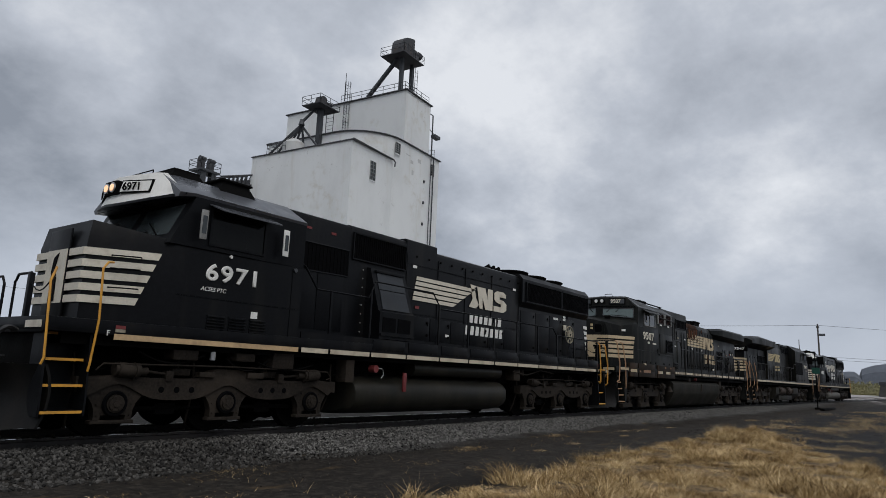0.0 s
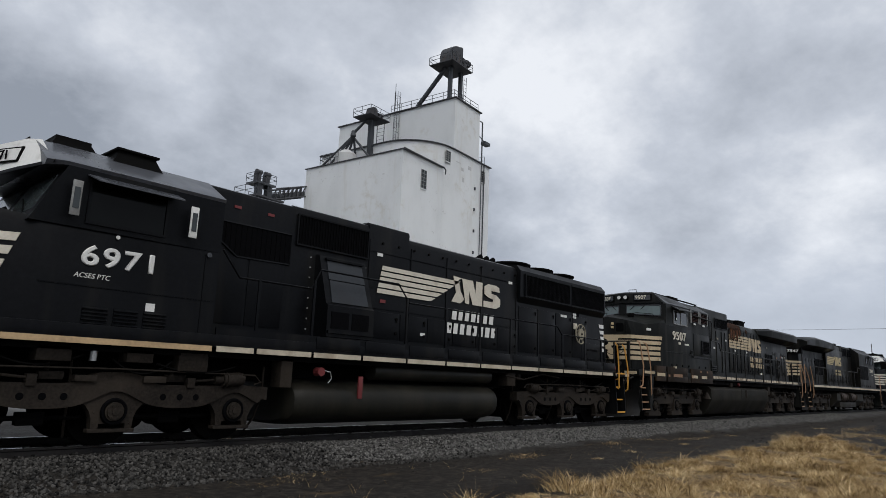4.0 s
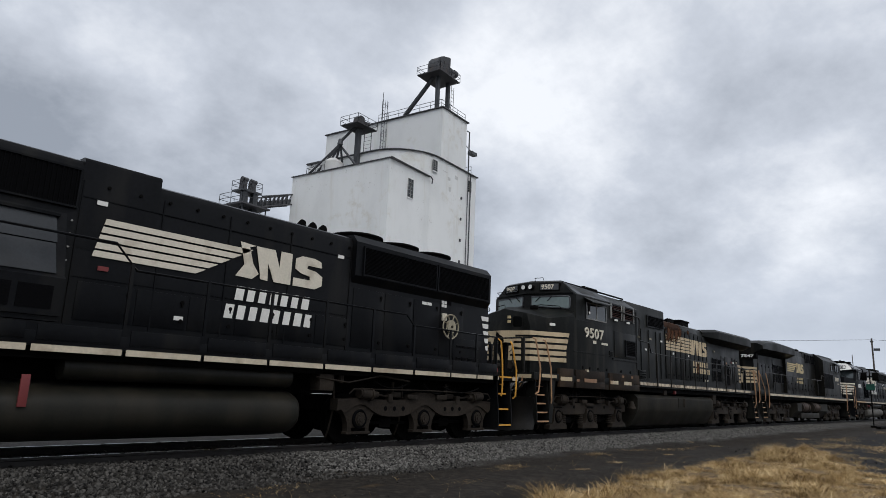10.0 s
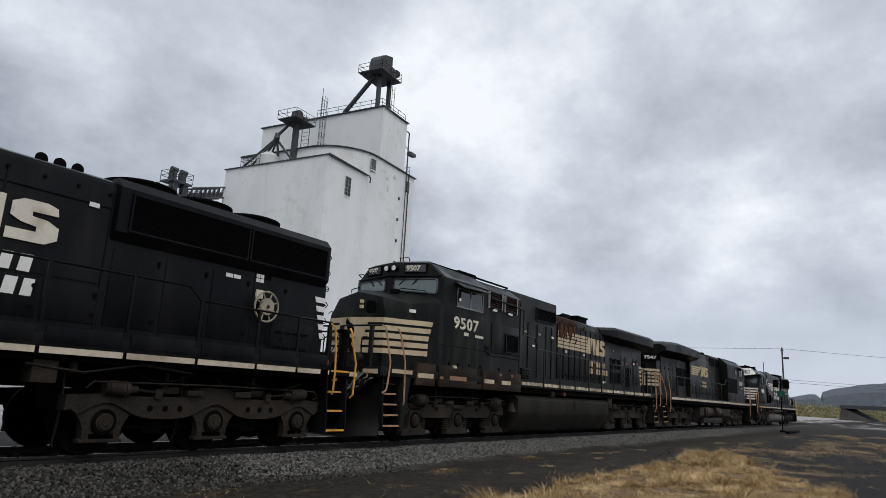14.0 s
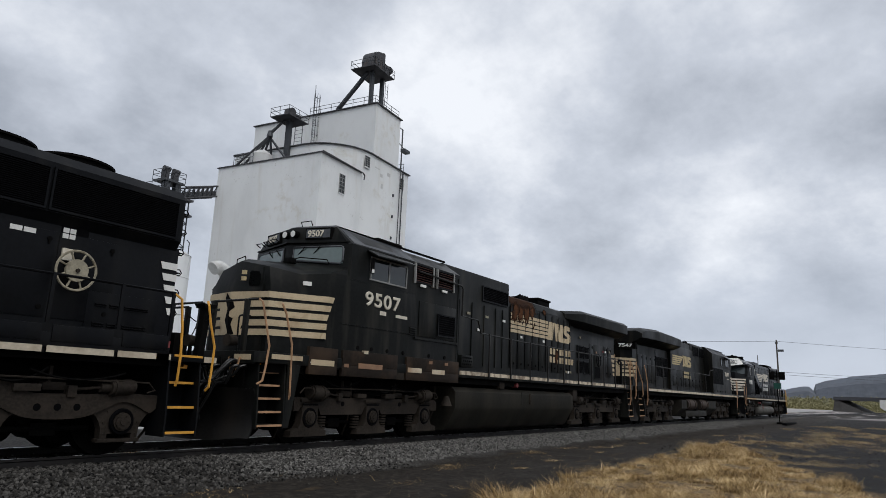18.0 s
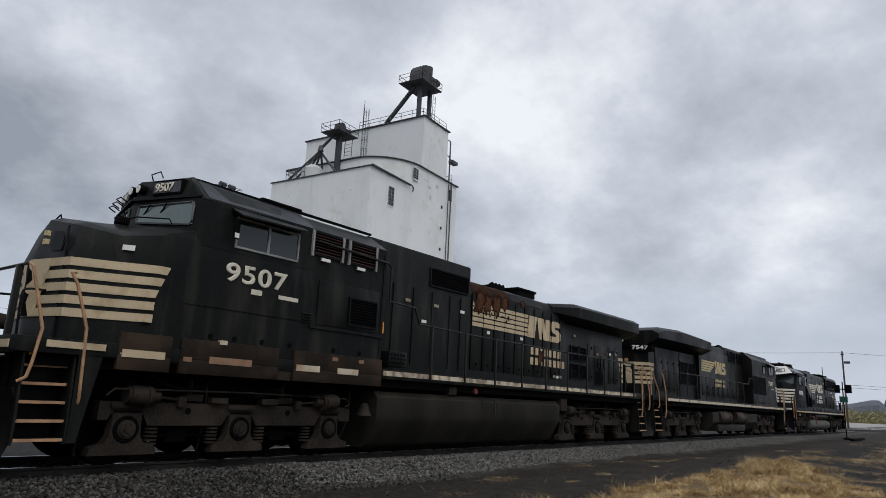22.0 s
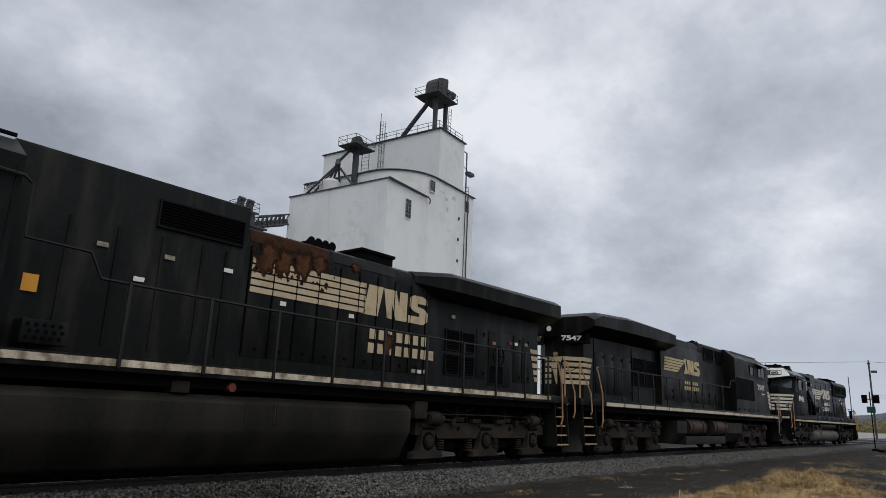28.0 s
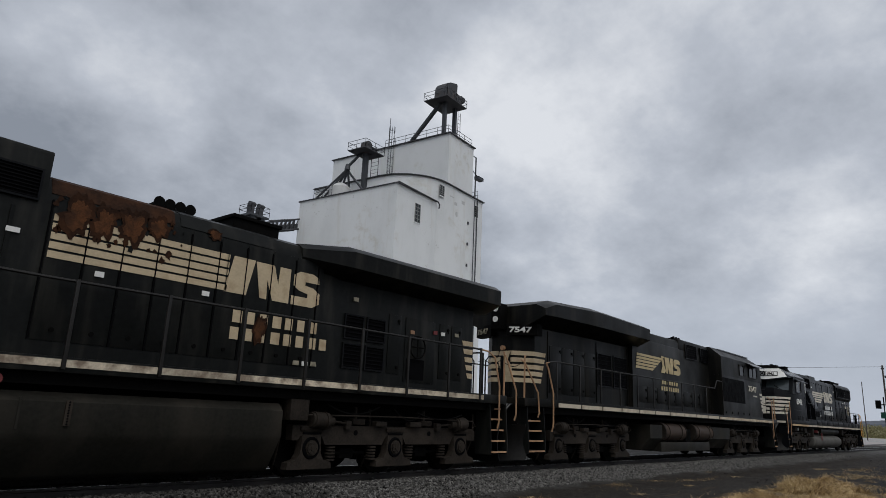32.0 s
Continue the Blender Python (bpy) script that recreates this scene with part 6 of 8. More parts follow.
    loft(bm, [wing(38.95, 0.97, 4.0, 4.28), wing(39.9, 1.40, 3.92, 4.36), wing(44.82, 1.40, 3.92, 4.40)])
    part("radiator_wing", bm, P, root, "overhanging black radiator wing")
    grille(hood3, 40.14, 40.60, 2.62, 3.06, -0.965, True, 6)
    grille(hood3, 40.74, 41.22, 2.62, 3.06, -0.965, True, 6)
    grille(hood3, 40.14, 40.60, 2.04, 2.48, -0.965, True, 6)
    grille(hood3, 40.74, 41.22, 2.04, 2.48, -0.965, True, 6)
    for x in (41.36, 43.02, 43.45):
        side_door(hood3, x, x + 0.38, 2.0, 3.25, -0.965, P)
    side_door(hood3, 41.88, 42.86, 1.86, 3.25, -0.965, P, False)
    # flush near-black plate paints the shade of the brake recess
    part("brake_recess_shade", box(B(), 41.94, 42.52, -0.982, -0.977, 1.92, 2.36), MESHSHADE, hood3)
    bm = tube(B(), [(42.23 + 0.24 * math.cos(k * math.pi / 10), -1.04, 2.62 + 0.24 * math.sin(k * math.pi / 10)) for k in range(21)], 0.02, 6)
    wheel = part("brake_wheel", bm, DARK, root)
    part("spoke", tube(B(), [(41.99, -1.04, 2.62), (42.47, -1.04, 2.62)], 0.016, 5), DARK, wheel)
    part("spoke", tube(B(), [(42.23, -1.035, 2.38), (42.23, -1.035, 2.86)], 0.016, 5), DARK, wheel)
    for x, z, m in ((40.30, 3.36, WORNCREAM), (42.02, 2.90, BROWNBAND), (42.78, 2.98, RED), (43.05, 2.98, WHITE), (43.55, 3.01, WORNCREAM), (38.95, 1.97, WORNCREAM), (39.15, 1.97, WHITE), (39.35, 1.98, WORNCREAM), (35.30, 2.93, WHITE), (37.0, 2.93, WHITE)):
        part("small_placard", box(B(), x, x + 0.13, -1.0, -0.985, z, z + 0.08), m, hood3)
    for i in range(5):
        z = 2.96 - 0.19 * i
        part("rear_stripe", quad_plate([(43.90 + 0.05 * i, z - 0.12), (44.27, z - 0.12), (44.27, z), (43.86 + 0.05 * i, z)], -0.966), TANCREAM, root)
        part("rear_stripe", box(B(), 44.27, 44.278, -0.96, 0.96, z - 0.12, z), CREAM, root)
    part("rear_lamp", box(B(), 44.27, 44.45, -0.14, 0.14, 3.42, 3.9, 0.03), DARK, root)
    for z in (3.55, 3.77):
        part("lens", cyl(B(), (44.45, 0, z), (44.47, 0, z), 0.08, 14), WHITE, root)
    # walkway sill and handrail
    cuts = [30.75, 32.3, 33.6, 34.9, 36.2, 37.5, 38.8, 40.1, 41.4, 42.7, 44.05]
    sill_stripes(root, cuts, 1.59, 1.69, FLAKED)
    pts = [(28.75, -1.56, 3.98), (30.72, -1.56, 3.92), (30.84, -1.54, 3.84), (30.88, -1.5, 3.14), (31.72, -1.5, 3.11), (31.9, -1.5, 2.77), (34.5, -1.5, 2.73), (43.9, -1.5, 2.74)]
    rail_run(root, pts, (32.3, 33.6, 34.9, 36.2, 37.5, 38.8, 40.1, 41.4, 42.7, 43.85), HANDRAIL, 0.024, 1.84)
    rail_run(root, [(30.9, 1.5, 2.74), (43.9, 1.5, 2.74)], (32.3, 34.9, 37.5, 40.1, 42.7), OLD, 0.02, 1.84)
    # fuel tank with a slanted lower face
    prof = [(-1.46, 0.76), (-1.42, 0.66), (-1.18, 0.22), (-1.08, 0.15), (1.08, 0.15), (1.18, 0.22), (1.42, 0.66), (1.46, 0.76), (1.46, 1.15), (1.32, 1.27), (-1.32, 1.27), (-1.46, 1.15)]
    tank = part("fuel_tank", prism(B(), prof, "x", 30.75, 38.5), DUSTYTANK, root, "dirty slab-sided fuel tank")
    part("fuel_gauge", box(B(), 35.05, 35.13, -1.49, -1.46, 0.85, 1.18), GRIME, tank)
    part("tank_seam", box(B(), 34.5, 34.53, -1.47, -1.455, 0.8, 1.2), DUSTYTANK, tank)
    for k in range(9):
        part("gauge_hole", cyl(B(), (35.09, -1.49, 0.87 + 0.035 * k), (35.09, -1.497, 0.87 + 0.035 * k), 0.012, 8), MESHSHADE, tank)
    part("fuel_filler", cyl(B(), (34.2, -1.3, 1.40), (34.2, -1.48, 1.40), 0.07, 14), RED, tank)
    part("bell", cyl(B(), (30.5, -1.35, 0.78), (30.5, -1.35, 1.02), 0.15, 16, 0.06), GRIME, root, "brass bell dulled by grime")
    part("valve_box", box(B(), 33.2, 33.5, -1.42, -1.2, 1.28, 1.46, 0.02), GRIME, root)
    part("valve_box", box(B(), 38.7, 39.1, -1.4, -1.1, 1.0, 1.4, 0.02), GRIME, root)
    truck(root, (25.72, 27.66, 29.66), "plain", 0.53)
    truck(root, (39.32, 41.45, 43.55), "plain", 0.53)
    for ya, yb in ((-1.46, -1.02), (1.02, 1.46)):
        part("end_band", box(B(), 23.936, 23.95, ya, yb, 1.56, 1.66), TANCREAM, root)
    step_well(root, 24.16, 24.76, 1.66, PINKRAIL, 6, OLD)
    step_well(root, 44.38, 45.0, 1.72, PINKRAIL, 6, OLD)
    pilot(root, 23.95, -1, OLD)
    pilot(root, 44.95, 1, OLD)
    coupler(root, 23.55, -1)
    coupler(root, 45.35, 1)
    for y in (-1.14, -0.2, 0.2, 1.14):
        part("end_post", box(B(), 23.98, 24.05, y - 0.05, y + 0.05, 1.62, 2.66, 0.008), OLD, root)
    for sg in (-1, 1):
        part("end_handrail", tube(B(), [(24.02, sg * 1.45, 2.66), (24.02, sg * 0.2, 2.66)], 0.022), OLD, root)
        part("safety_chain", tube(B(), smooth([(24.0, sg * 0.16, 2.62), (23.9, sg * 0.13, 2.2), (23.8, sg * 0.1, 2.0)]), 0.012, 5), HANDRAIL, root)
        part("nose_handrail", tube(B(), smooth([(24.3, sg * 0.62, 1.72), (24.28, sg * 0.62, 2.3), (24.34, sg * 0.60, 2.42), (24.6, sg * 0.55, 2.44)]), 0.018), OLD, root)
        part("step_panel", prism(B(), [(24.80, 0.37), (24.92, 0.37), (25.12, 1.56), (24.80, 1.56)], "y", *sorted((sg * 1.50, sg * 1.53))), OLD, root)
    part("small_placard", box(B(), 24.22, 24.36, -1.40, -1.39, 1.48, 1.55), ORANGE, root)
    # thick hoses slung between the end beam and the plough
    for k, (y, dip) in enumerate(((-1.32, 0.16), (-1.18, 0.30), (-1.02, 0.22), (-0.84, 0.36), (-0.62, 0.26), (-0.40, 0.34), (0.3, 0.3), (0.6, 0.26))):
        reach = 0.10 + 0.03 * (k % 3)
        pts = smooth([(23.98, y, 1.46 - 0.02 * (k % 2)), (23.98 - reach, y + 0.05, 1.42), (23.98 - reach * 1.2, y + 0.18, 1.44 - dip), (23.98 - reach, y + 0.34, 1.36 - 0.2 * dip), (23.98, y + 0.42, 1.40)])
        part("air_hose", tube(B(), pts, 0.034 if k % 2 else 0.026, 7), HOSE, root)
    for y in (-1.1, -0.75):
        pts = smooth([(23.9, y, 1.30), (23.72, y + 0.1, 1.22), (23.5, y + 0.2, 1.12), (23.35, y + 0.25, 1.20), (23.2, y + 0.25, 1.34)])
        part("jumper_cable", tube(B(), pts, 0.022, 6), STEEL if y > -1 else HOSE, root)
    end_rails(root, 44.95, 1, OLD, PINKRAIL)
    part("side_grab", tube(B(), [(24.88, -1.50, 0.86), (24.87, -1.55, 0.95), (24.85, -1.55, 1.34), (24.82, -1.55, 1.89), (24.61, -1.55, 2.46), (24.52, -1.54, 2.61), (24.62, -1.42, 2.64)], 0.022), PINKRAIL, root)
    part("side_grab", tube(B(), [(24.10, -1.50, 1.14), (24.18, -1.55, 1.20), (24.22, -1.55, 1.39), (24.27, -1.55, 1.83), (24.11, -1.55, 2.35), (24.04, -1.53, 2.61), (24.02, -1.45, 2.66)], 0.022), PINKRAIL, root)
    part("side_grab", tube(B(), [(44.60, -1.53, 0.95), (44.61, -1.57, 1.1), (44.60, -1.57, 1.93), (44.42, -1.55, 2.6), (44.2, -1.5, 2.72), (43.9, -1.5, 2.74)], 0.022), PINKRAIL, root)
    part("side_grab", tube(B(), [(45.30, -1.53, 1.15), (45.32, -1.57, 1.3), (45.31, -1.57, 1.85), (44.98, -1.55, 2.5), (44.93, -1.5, 2.7)], 0.022), PINKRAIL, root)
    return root


def loco_evo(base, number, label):
    """Six-axle engine coupled backwards: its big radiator wing leads, its cab trails towards +x."""
    root = thing("locomotive", label, "locomotive", (base, TRACK_Y, 0), "locomotives of the train")
    Base.at = Vector((base, 0, 0))
    P = DUSTBLACK
    deck(root, 45.75, 68.9, P)
    hood = part("hood", hood_shell(53.3, 60.9, 0.96, 1.72, 4.20, 0.08), P, root, "black hood with an emblem on its side")
    plan = [(46.88, -0.36), (47.32, -0.80), (53.3, -0.80), (53.3, 0.80), (47.32, 0.80), (46.88, 0.36)]
    radiator_end = part("hood", prism(B(), plan, "z", 1.72, 4.05), P, root, "black hood end with cut corners")
    bm = B()
    wing = lambda x, w, z0, z1: [(x, -0.80, z0 - 0.28), (x, 0.80, z0 - 0.28), (x, w, z0), (x, w, z1 - 0.14), (x, w - 0.30, z1), (x, -w + 0.30, z1), (x, -w, z1 - 0.14), (x, -w, z0)]
    loft(bm, [wing(46.86, 1.44, 3.98, 4.30), wing(47.4, 1.46, 4.00, 4.48), wing(49.9, 1.46, 4.04, 4.62), wing(53.8, 1.42, 4.06, 4.58)])
    part("radiator_wing", bm, P, root, "large overhanging black radiator wing")
    part("hood_top", hood_shell(53.7, 57.6, 0.93, 4.0, 4.50, 0.10), P, root)
    # number boards angled round the corners of the end, the headlight between them, a band of stripes below
    for sg in (-1, 1):
        ya, yb = sg * 0.28, sg * 1.05
        ring4 = lambda o, e, z0, z1: [[(46.70 + 0.45 * (abs(y) - 0.3) - o, y, z) for y in (ya + sg * e, yb - sg * e)] + [(47.32, yb - sg * e, z), (47.0, ya + sg * e, z)] for z in (z0, z1)]
        nb = part("number_board", loft(B(), ring4(0.0, 0.0, 3.46, 3.78)), DARK, root)
        yl = 1.0 if sg > 0 else -0.34
        letters("board_number", number, 0.21, (46.70 + 0.45 * (abs(yl) - 0.3) - 0.014, yl, 3.54), WHITE if sg < 0 else WORNCREAM, nb, (90, 0, -90 - sg * 24.2), stretch=1.5, bold=0.008)
    for i in range(5):
        z = 3.04 - 0.185 * i
        part("end_stripe", box(B(), 46.868, 46.88, -0.36, -0.30, z - 0.12, z), TANCREAM, root)
        part("end_stripe", box(B(), 46.868, 46.88, 0.12, 0.36, z - 0.12, z), TANCREAM, root)
        for sg in (-1, 1):
            part("end_stripe", prism(B(), [(46.87, sg * 0.362), (47.31, sg * 0.808), (47.33, sg * 0.79), (46.89, sg * 0.35)], "z", z - 0.12, z), TANCREAM, root)
        part("end_stripe", quad_plate([(47.31, z - 0.12), (47.86 - 0.055 * i, z - 0.12), (47.90 - 0.055 * i, z), (47.31, z)], -0.802), TANCREAM, root)
    bm = prism(B(), [(-0.34, 2.18), (-0.06, 2.18), (0.06, 2.6), (0.14, 2.78), (0.06, 3.04), (-0.30, 3.04), (-0.2, 2.8), (-0.34, 2.6)], "x", 46.862, 46.874)
    part("end_emblem", bm, TANCREAM, root)
    part("end_door", box(B(), 46.85, 46.88, -0.26, 0.04, 1.75, 2.15, 0.01), P, root)
    lamp = part("end_headlight", box(B(), 46.52, 46.88, -0.16, 0.16, 3.62, 4.36, 0.04), DARK, root)
    # white paint on the lenses stands in for their bright reflection
    for z in (3.90, 4.20):
        part("lens", cyl(B(), (46.50, 0, z), (46.53, 0, z), 0.085, 18), WHITE, lamp, "lamp glass painted white for its bright reflection")
    part("marker_lamp", cyl(B(), (46.80, -0.05, 3.12), (46.88, -0.05, 3.12), 0.07, 12), PINKRAIL, root)
    for x in (48.1, 48.8, 49.5, 50.2):
        side_door(radiator_end, x, x + 0.66, 1.95, 3.3, -0.805, P)
    grille(radiator_end, 51.0, 51.95, 2.35, 3.35, -0.805, True, 8)
    grille(radiator_end, 52.15, 53.1, 2.35, 3.35, -0.805, True, 8)
    for x in (48.0, 50.95, 53.2):
        part("hood_seam", box(B(), x, x + 0.03, -0.82, -0.80, 1.8, 3.7), P, radiator_end)
    emblem(hood, 53.65, 3.64, 2.3, 0.56, -0.972, OCHRE, 0.09, 0.2, (55.72, 3.70, 1.92, 0.60))
    word_bars(hood, 55.75, 2.68, 0.15, 1.6, 7, -0.972, OCHRE)
    word_bars(hood, 55.70, 2.45, 0.15, 1.75, 8, -0.972, OCHRE)
    x = 53.6
    while x < 60.3:
        side_door(hood, x, x + 0.8, 1.95, 2.5, -0.965, P)
        x += 0.86
    grille(hood, 58.25, 59.4, 3.88, 4.42, -0.968, True, 6)
    grille(hood, 59.9, 60.8, 3.88, 4.42, -0.968, True, 6)
    part("exhaust_chimney", box(B(), 55.2, 56.1, -0.35, 0.35, 4.38, 4.52, 0.02), DARK, root)
    horn(root, 58.8, 4.57, DARK, -0.2)
    part("roof_hatch", box(B(), 57.6, 60.9, -0.95, 0.95, 4.1, 4.58, 0.06), P, root)
    # cab at the far end
    low = [(60.9, -1.5), (60.9, 1.5), (66.6, 1.5), (67.4, 1.12), (67.7, 0.6), (67.7, -0.6), (67.4, -1.12), (66.6, -1.5)]
    bm = B()
    loft(bm, [[(p[0], p[1], 1.5) for p in low], [(p[0], p[1], 3.0) for p in low], [(60.9, -1.5, 3.5), (60.9, 1.5, 3.5), (66.5, 1.48, 3.45), (67.2, 1.05, 3.3), (67.5, 0.55, 3.35), (67.5, -0.55, 3.35), (67.2, -1.05, 3.3), (66.5, -1.48, 3.45)]])
    cab = part("cab", bm, P, root, "black wide cab facing backwards")
    bm = B()
    loft(bm, [[(60.896, -1.505, 3.4), (66.7, -1.505, 3.4), (66.7, 1.505, 3.4), (60.896, 1.505, 3.4)], [(60.896, -1.50, 4.20), (66.5, -1.50, 4.20), (66.5, 1.50, 4.20), (60.896, 1.50, 4.20)], [(61.0, -1.0, 4.60), (66.2, -1.0, 4.58), (66.2, 1.0, 4.58), (61.0, 1.0, 4.60)]])
    part("cab_upper", bm, P, cab)
    cab_window(cab, 63.3, 63.9, 3.55, 4.0, -1.51, P, False, DARKGLASS)
    cab_window(cab, 64.7, 65.9, 3.55, 4.05, -1.51, P, True, DARKGLASS)
    bm = loft(B(), [[(64.4, -1.49, 4.22), (66.3, -1.49, 4.22), (66.3, -1.49, 4.19), (64.4, -1.49, 4.19)], [(64.45, -1.8, 4.06), (66.25, -1.8, 4.06), (66.25, -1.8, 4.03), (64.45, -1.8, 4.03)]])
    part("sun_visor", bm, ROOF, cab)
    part("roof_edge", box(B(), 62.0, 66.3, -1.05, -0.98, 4.58, 4.62), ROOF, cab)
    part("roof_vent", box(B(), 62.3, 63.4, -0.7, 0.7, 4.58, 4.72, 0.03), DARK, cab)
    letters("road_number", number, 0.36, (64.5, -1.506, 2.90), CREAM, cab, (90, 0, 0), stretch=1.75, bold=0.01)
    part("lettering_bar", slab(65.2, 65.8, 2.68, 2.74, -1.503, 0.006), CREAM, cab)
    # shade of the side recess, painted on a flush sheet
    part("side_recess_shade", box(B(), 60.95, 63.9, -1.512, -1.502, 2.3, 3.3), MESHSHADE, cab)
    for i in range(5):
        z = 2.88 - 0.18 * i
        part("nose_stripe", quad_plate([(66.25 + 0.05 * i, z - 0.11), (66.6, z - 0.11), (66.6, z), (66.2 + 0.05 * i, z)], -1.503), CREAM, cab)
    for x in (61.2, 62.0, 62.8, 63.6, 64.4):
        part("jacking_hole", cyl(B(), (x, -1.5, 1.85), (x, -1.515, 1.85), 0.05, 10), DARK, cab)
    cuts = [47.35 + 1.28 * i for i in range(11)]
    sill_stripes(root, cuts, 1.54, 1.65, SILLCREAM)
    sill_stripes(root, [60.2, 61.6, 63.0, 64.4, 65.8, 67.2, 68.2], 1.54, 1.64, RUSTCREAM)
    rail_run(root, [(46.9, -1.5, 2.70), (47.3, -1.5, 2.74), (59.9, -1.5, 2.76), (60.2, -1.5, 3.1), (60.8, -1.5, 3.1)], [47.35 + 1.28 * i for i in range(10)], HANDRAIL, 0.024, 1.84)
    rail_run(root, [(47.3, 1.5, 2.76), (60.2, 1.5, 2.76)], [47.35 + 2.56 * i for i in range(5)], BLACK, 0.02, 1.84)
    prof = [(-1.40, 0.75), (-1.05, 0.36), (1.05, 0.36), (1.40, 0.75), (1.40, 1.2), (-1.40, 1.2)]
    part("fuel_tank", prism(B(), prof, "x", 59.4, 61.8), DUSTYTANK, root)
    part("fuel_tank", prism(B(), prof, "x", 53.6, 54.6), DUSTYTANK, root)
    part("tank_bed", box(B(), 54.6, 59.4, -1.35, 1.35, 0.3, 0.62, 0.02), DUSTYTANK, root)
    part("valve_box", box(B(), 57.0, 57.55, -1.3, -0.95, 0.62, 1.1, 0.02), DARK, root)
    for x0 in (54.8, 57.7):
        for e in (x0, x0 + 1.9):
            part("tank_end", cyl(B(), (e - 0.03, -1.15, 0.975), (e + 0.03, -1.15, 0.975), 0.325, 24), GRIME, root)
        part("air_reservoir", cyl(B(), (x0, -1.15, 0.98), (x0 + 1.9, -1.15, 0.96), 0.31, 24), BROWNTANK, root, "fat rust-brown air tank")
        for k in (0.35, 1.5):
            part("tank_strap", tube(B(), [(x0 + k, -1.15 + 0.32 * math.sin(a), 0.975 + 0.32 * math.cos(a)) for a in [math.pi * j / 8 for j in range(-8, 9)]], 0.018, 5), GRIME, root)
    truck(root, (47.85, 49.75, 51.75), "plain", 0.53)
    truck(root, (62.2, 64.05, 65.9), "plain", 0.53)
    step_well(root, 45.97, 46.72, 1.72, PINKRAIL, 6, OLD)
    step_well(root, 68.1, 68.65, 1.56, PINKRAIL, 5, OLD)
    pilot(root, 45.78, -1, OLD)
    pilot(root, 68.9, 1, OLD)
    coupler(root, 45.42, -1)
    coupler(root, 69.4, 1)
    end_rails(root, 45.85, -1, BLACK, PINKRAIL)
    end_rails(root, 68.85, 1, BLACK, PINKRAIL)
    part("side_grab", tube(B(), [(47.06, -1.53, 0.9), (47.07, -1.57, 1.1), (47.06, -1.57, 1.9), (46.85, -1.55, 2.5), (46.78, -1.52, 2.66), (46.95, -1.5, 2.70)], 0.022), PINKRAIL, root)
    part("side_grab", tube(B(), [(46.36, -1.53, 1.25), (46.37, -1.57, 1.35), (46.31, -1.57, 1.86), (45.72, -1.55, 2.58), (45.6, -1.5, 2.66)], 0.022), PINKRAIL, root)
    for x, d in ((68.0, -1),):
        part("side_grab", tube(B(), [(x, -1.53, 0.8), (x, -1.57, 1.0), (x - 0.02, -1.57, 2.3), (x - 0.12 * d, -1.54, 2.6), (x - 0.25, -1.45, 2.76)], 0.022), PINKRAIL, root)
    return root


def lengthen(root, x0, x1, extra, taller):
    """Draws out the body between x0 and x1 (from its own origin) and raises all above the trucks: a larger model of the same family."""
    for ob in root.children_recursive:
        if ob.location.x:
            ob.location.x += extra * min(1.0, max(0.0, (ob.location.x - x0) / (x1 - x0)))
            continue
        for v in ob.data.vertices:
            v.co.x += extra * min(1.0, max(0.0, (v.co.x - x0) / (x1 - x0)))
            v.co.z += taller * max(0.0, v.co.z - 1.0)
    for k, (w, x, r) in enumerate(WHEELS):
        if w.parent == root:
            WHEELS[k] = (w, w.location.x, r)
    return root


TRAIN = [
    loco_sd(3.4, "6971", "clean black diesel locomotive with cream nose bands and sky-greyed cab roof", 0.0, True),
    loco_ge(23.5, "9507", "weathered black diesel locomotive with rust on its hood"),
    loco_evo(45.7, "7547", "black diesel locomotive coupled backwards, large radiator wing first"),
    lengthen(loco_sd(3.4, "6942", "dusty black diesel locomotive with an off-white cab brow", 66.85, False), 8.9, 14.2, 1.5, 0.075),
]
TRAIN_AT = [3.4, 23.5, 45.7, 70.25]
for ob, x in zip(TRAIN, TRAIN_AT):
    ob.location = (x, TRACK_Y, 0)
Base.at = Vector((0, 0, 0))


def motions():
    """The train rolls towards -x; every wheelset turns with it."""
    times = [0.5 * i for i in range(len(ROLLED))]

    def on_track(x, span=20.0, inset=4.0):
        """Both trucks stand on the bend, so the body lies along the chord between them."""
        a, c = x + inset, x + span - inset
        turn = math.atan2(bend(c) - bend(a), c - a)
        return pose(x, TRACK_Y + bend(a) - inset * math.sin(turn), 0, 0, 0, math.degrees(turn))

    for ob, x in zip(TRAIN, TRAIN_AT):
        walk(ob, [(t, on_track(x - s)) for t, s in zip(times, ROLLED)])
    for w, x, r in WHEELS:
        walk(w, [(t, pose(x, 0, r, 0, -math.degrees(s / r), 0)) for t, s in zip(times, ROLLED)])


# ---- ground, track ----
def ground_height(x, y):
    """Yard level with the track bed raised on it."""
    d = abs(y - TRACK_Y - bend(x))
    bed = -0.12 if d < 1.55 else max(-0.36, -0.12 - (d - 1.55) * 0.26)
    if y > TRACK_Y + 1.5:
        bed = max(bed, -0.22)
    near = 0.05 * noise.noise((x * 0.25, y * 0.5, 0)) + 0.02 * noise.noise((x * 1.3, y * 1.3, 4))
    fade = 1.0 if d > 2.4 else max(0.0, (d - 1.4))
    return bed + near * fade * (1.0 if abs(x) < 60 and abs(y) < 60 else 0.3)


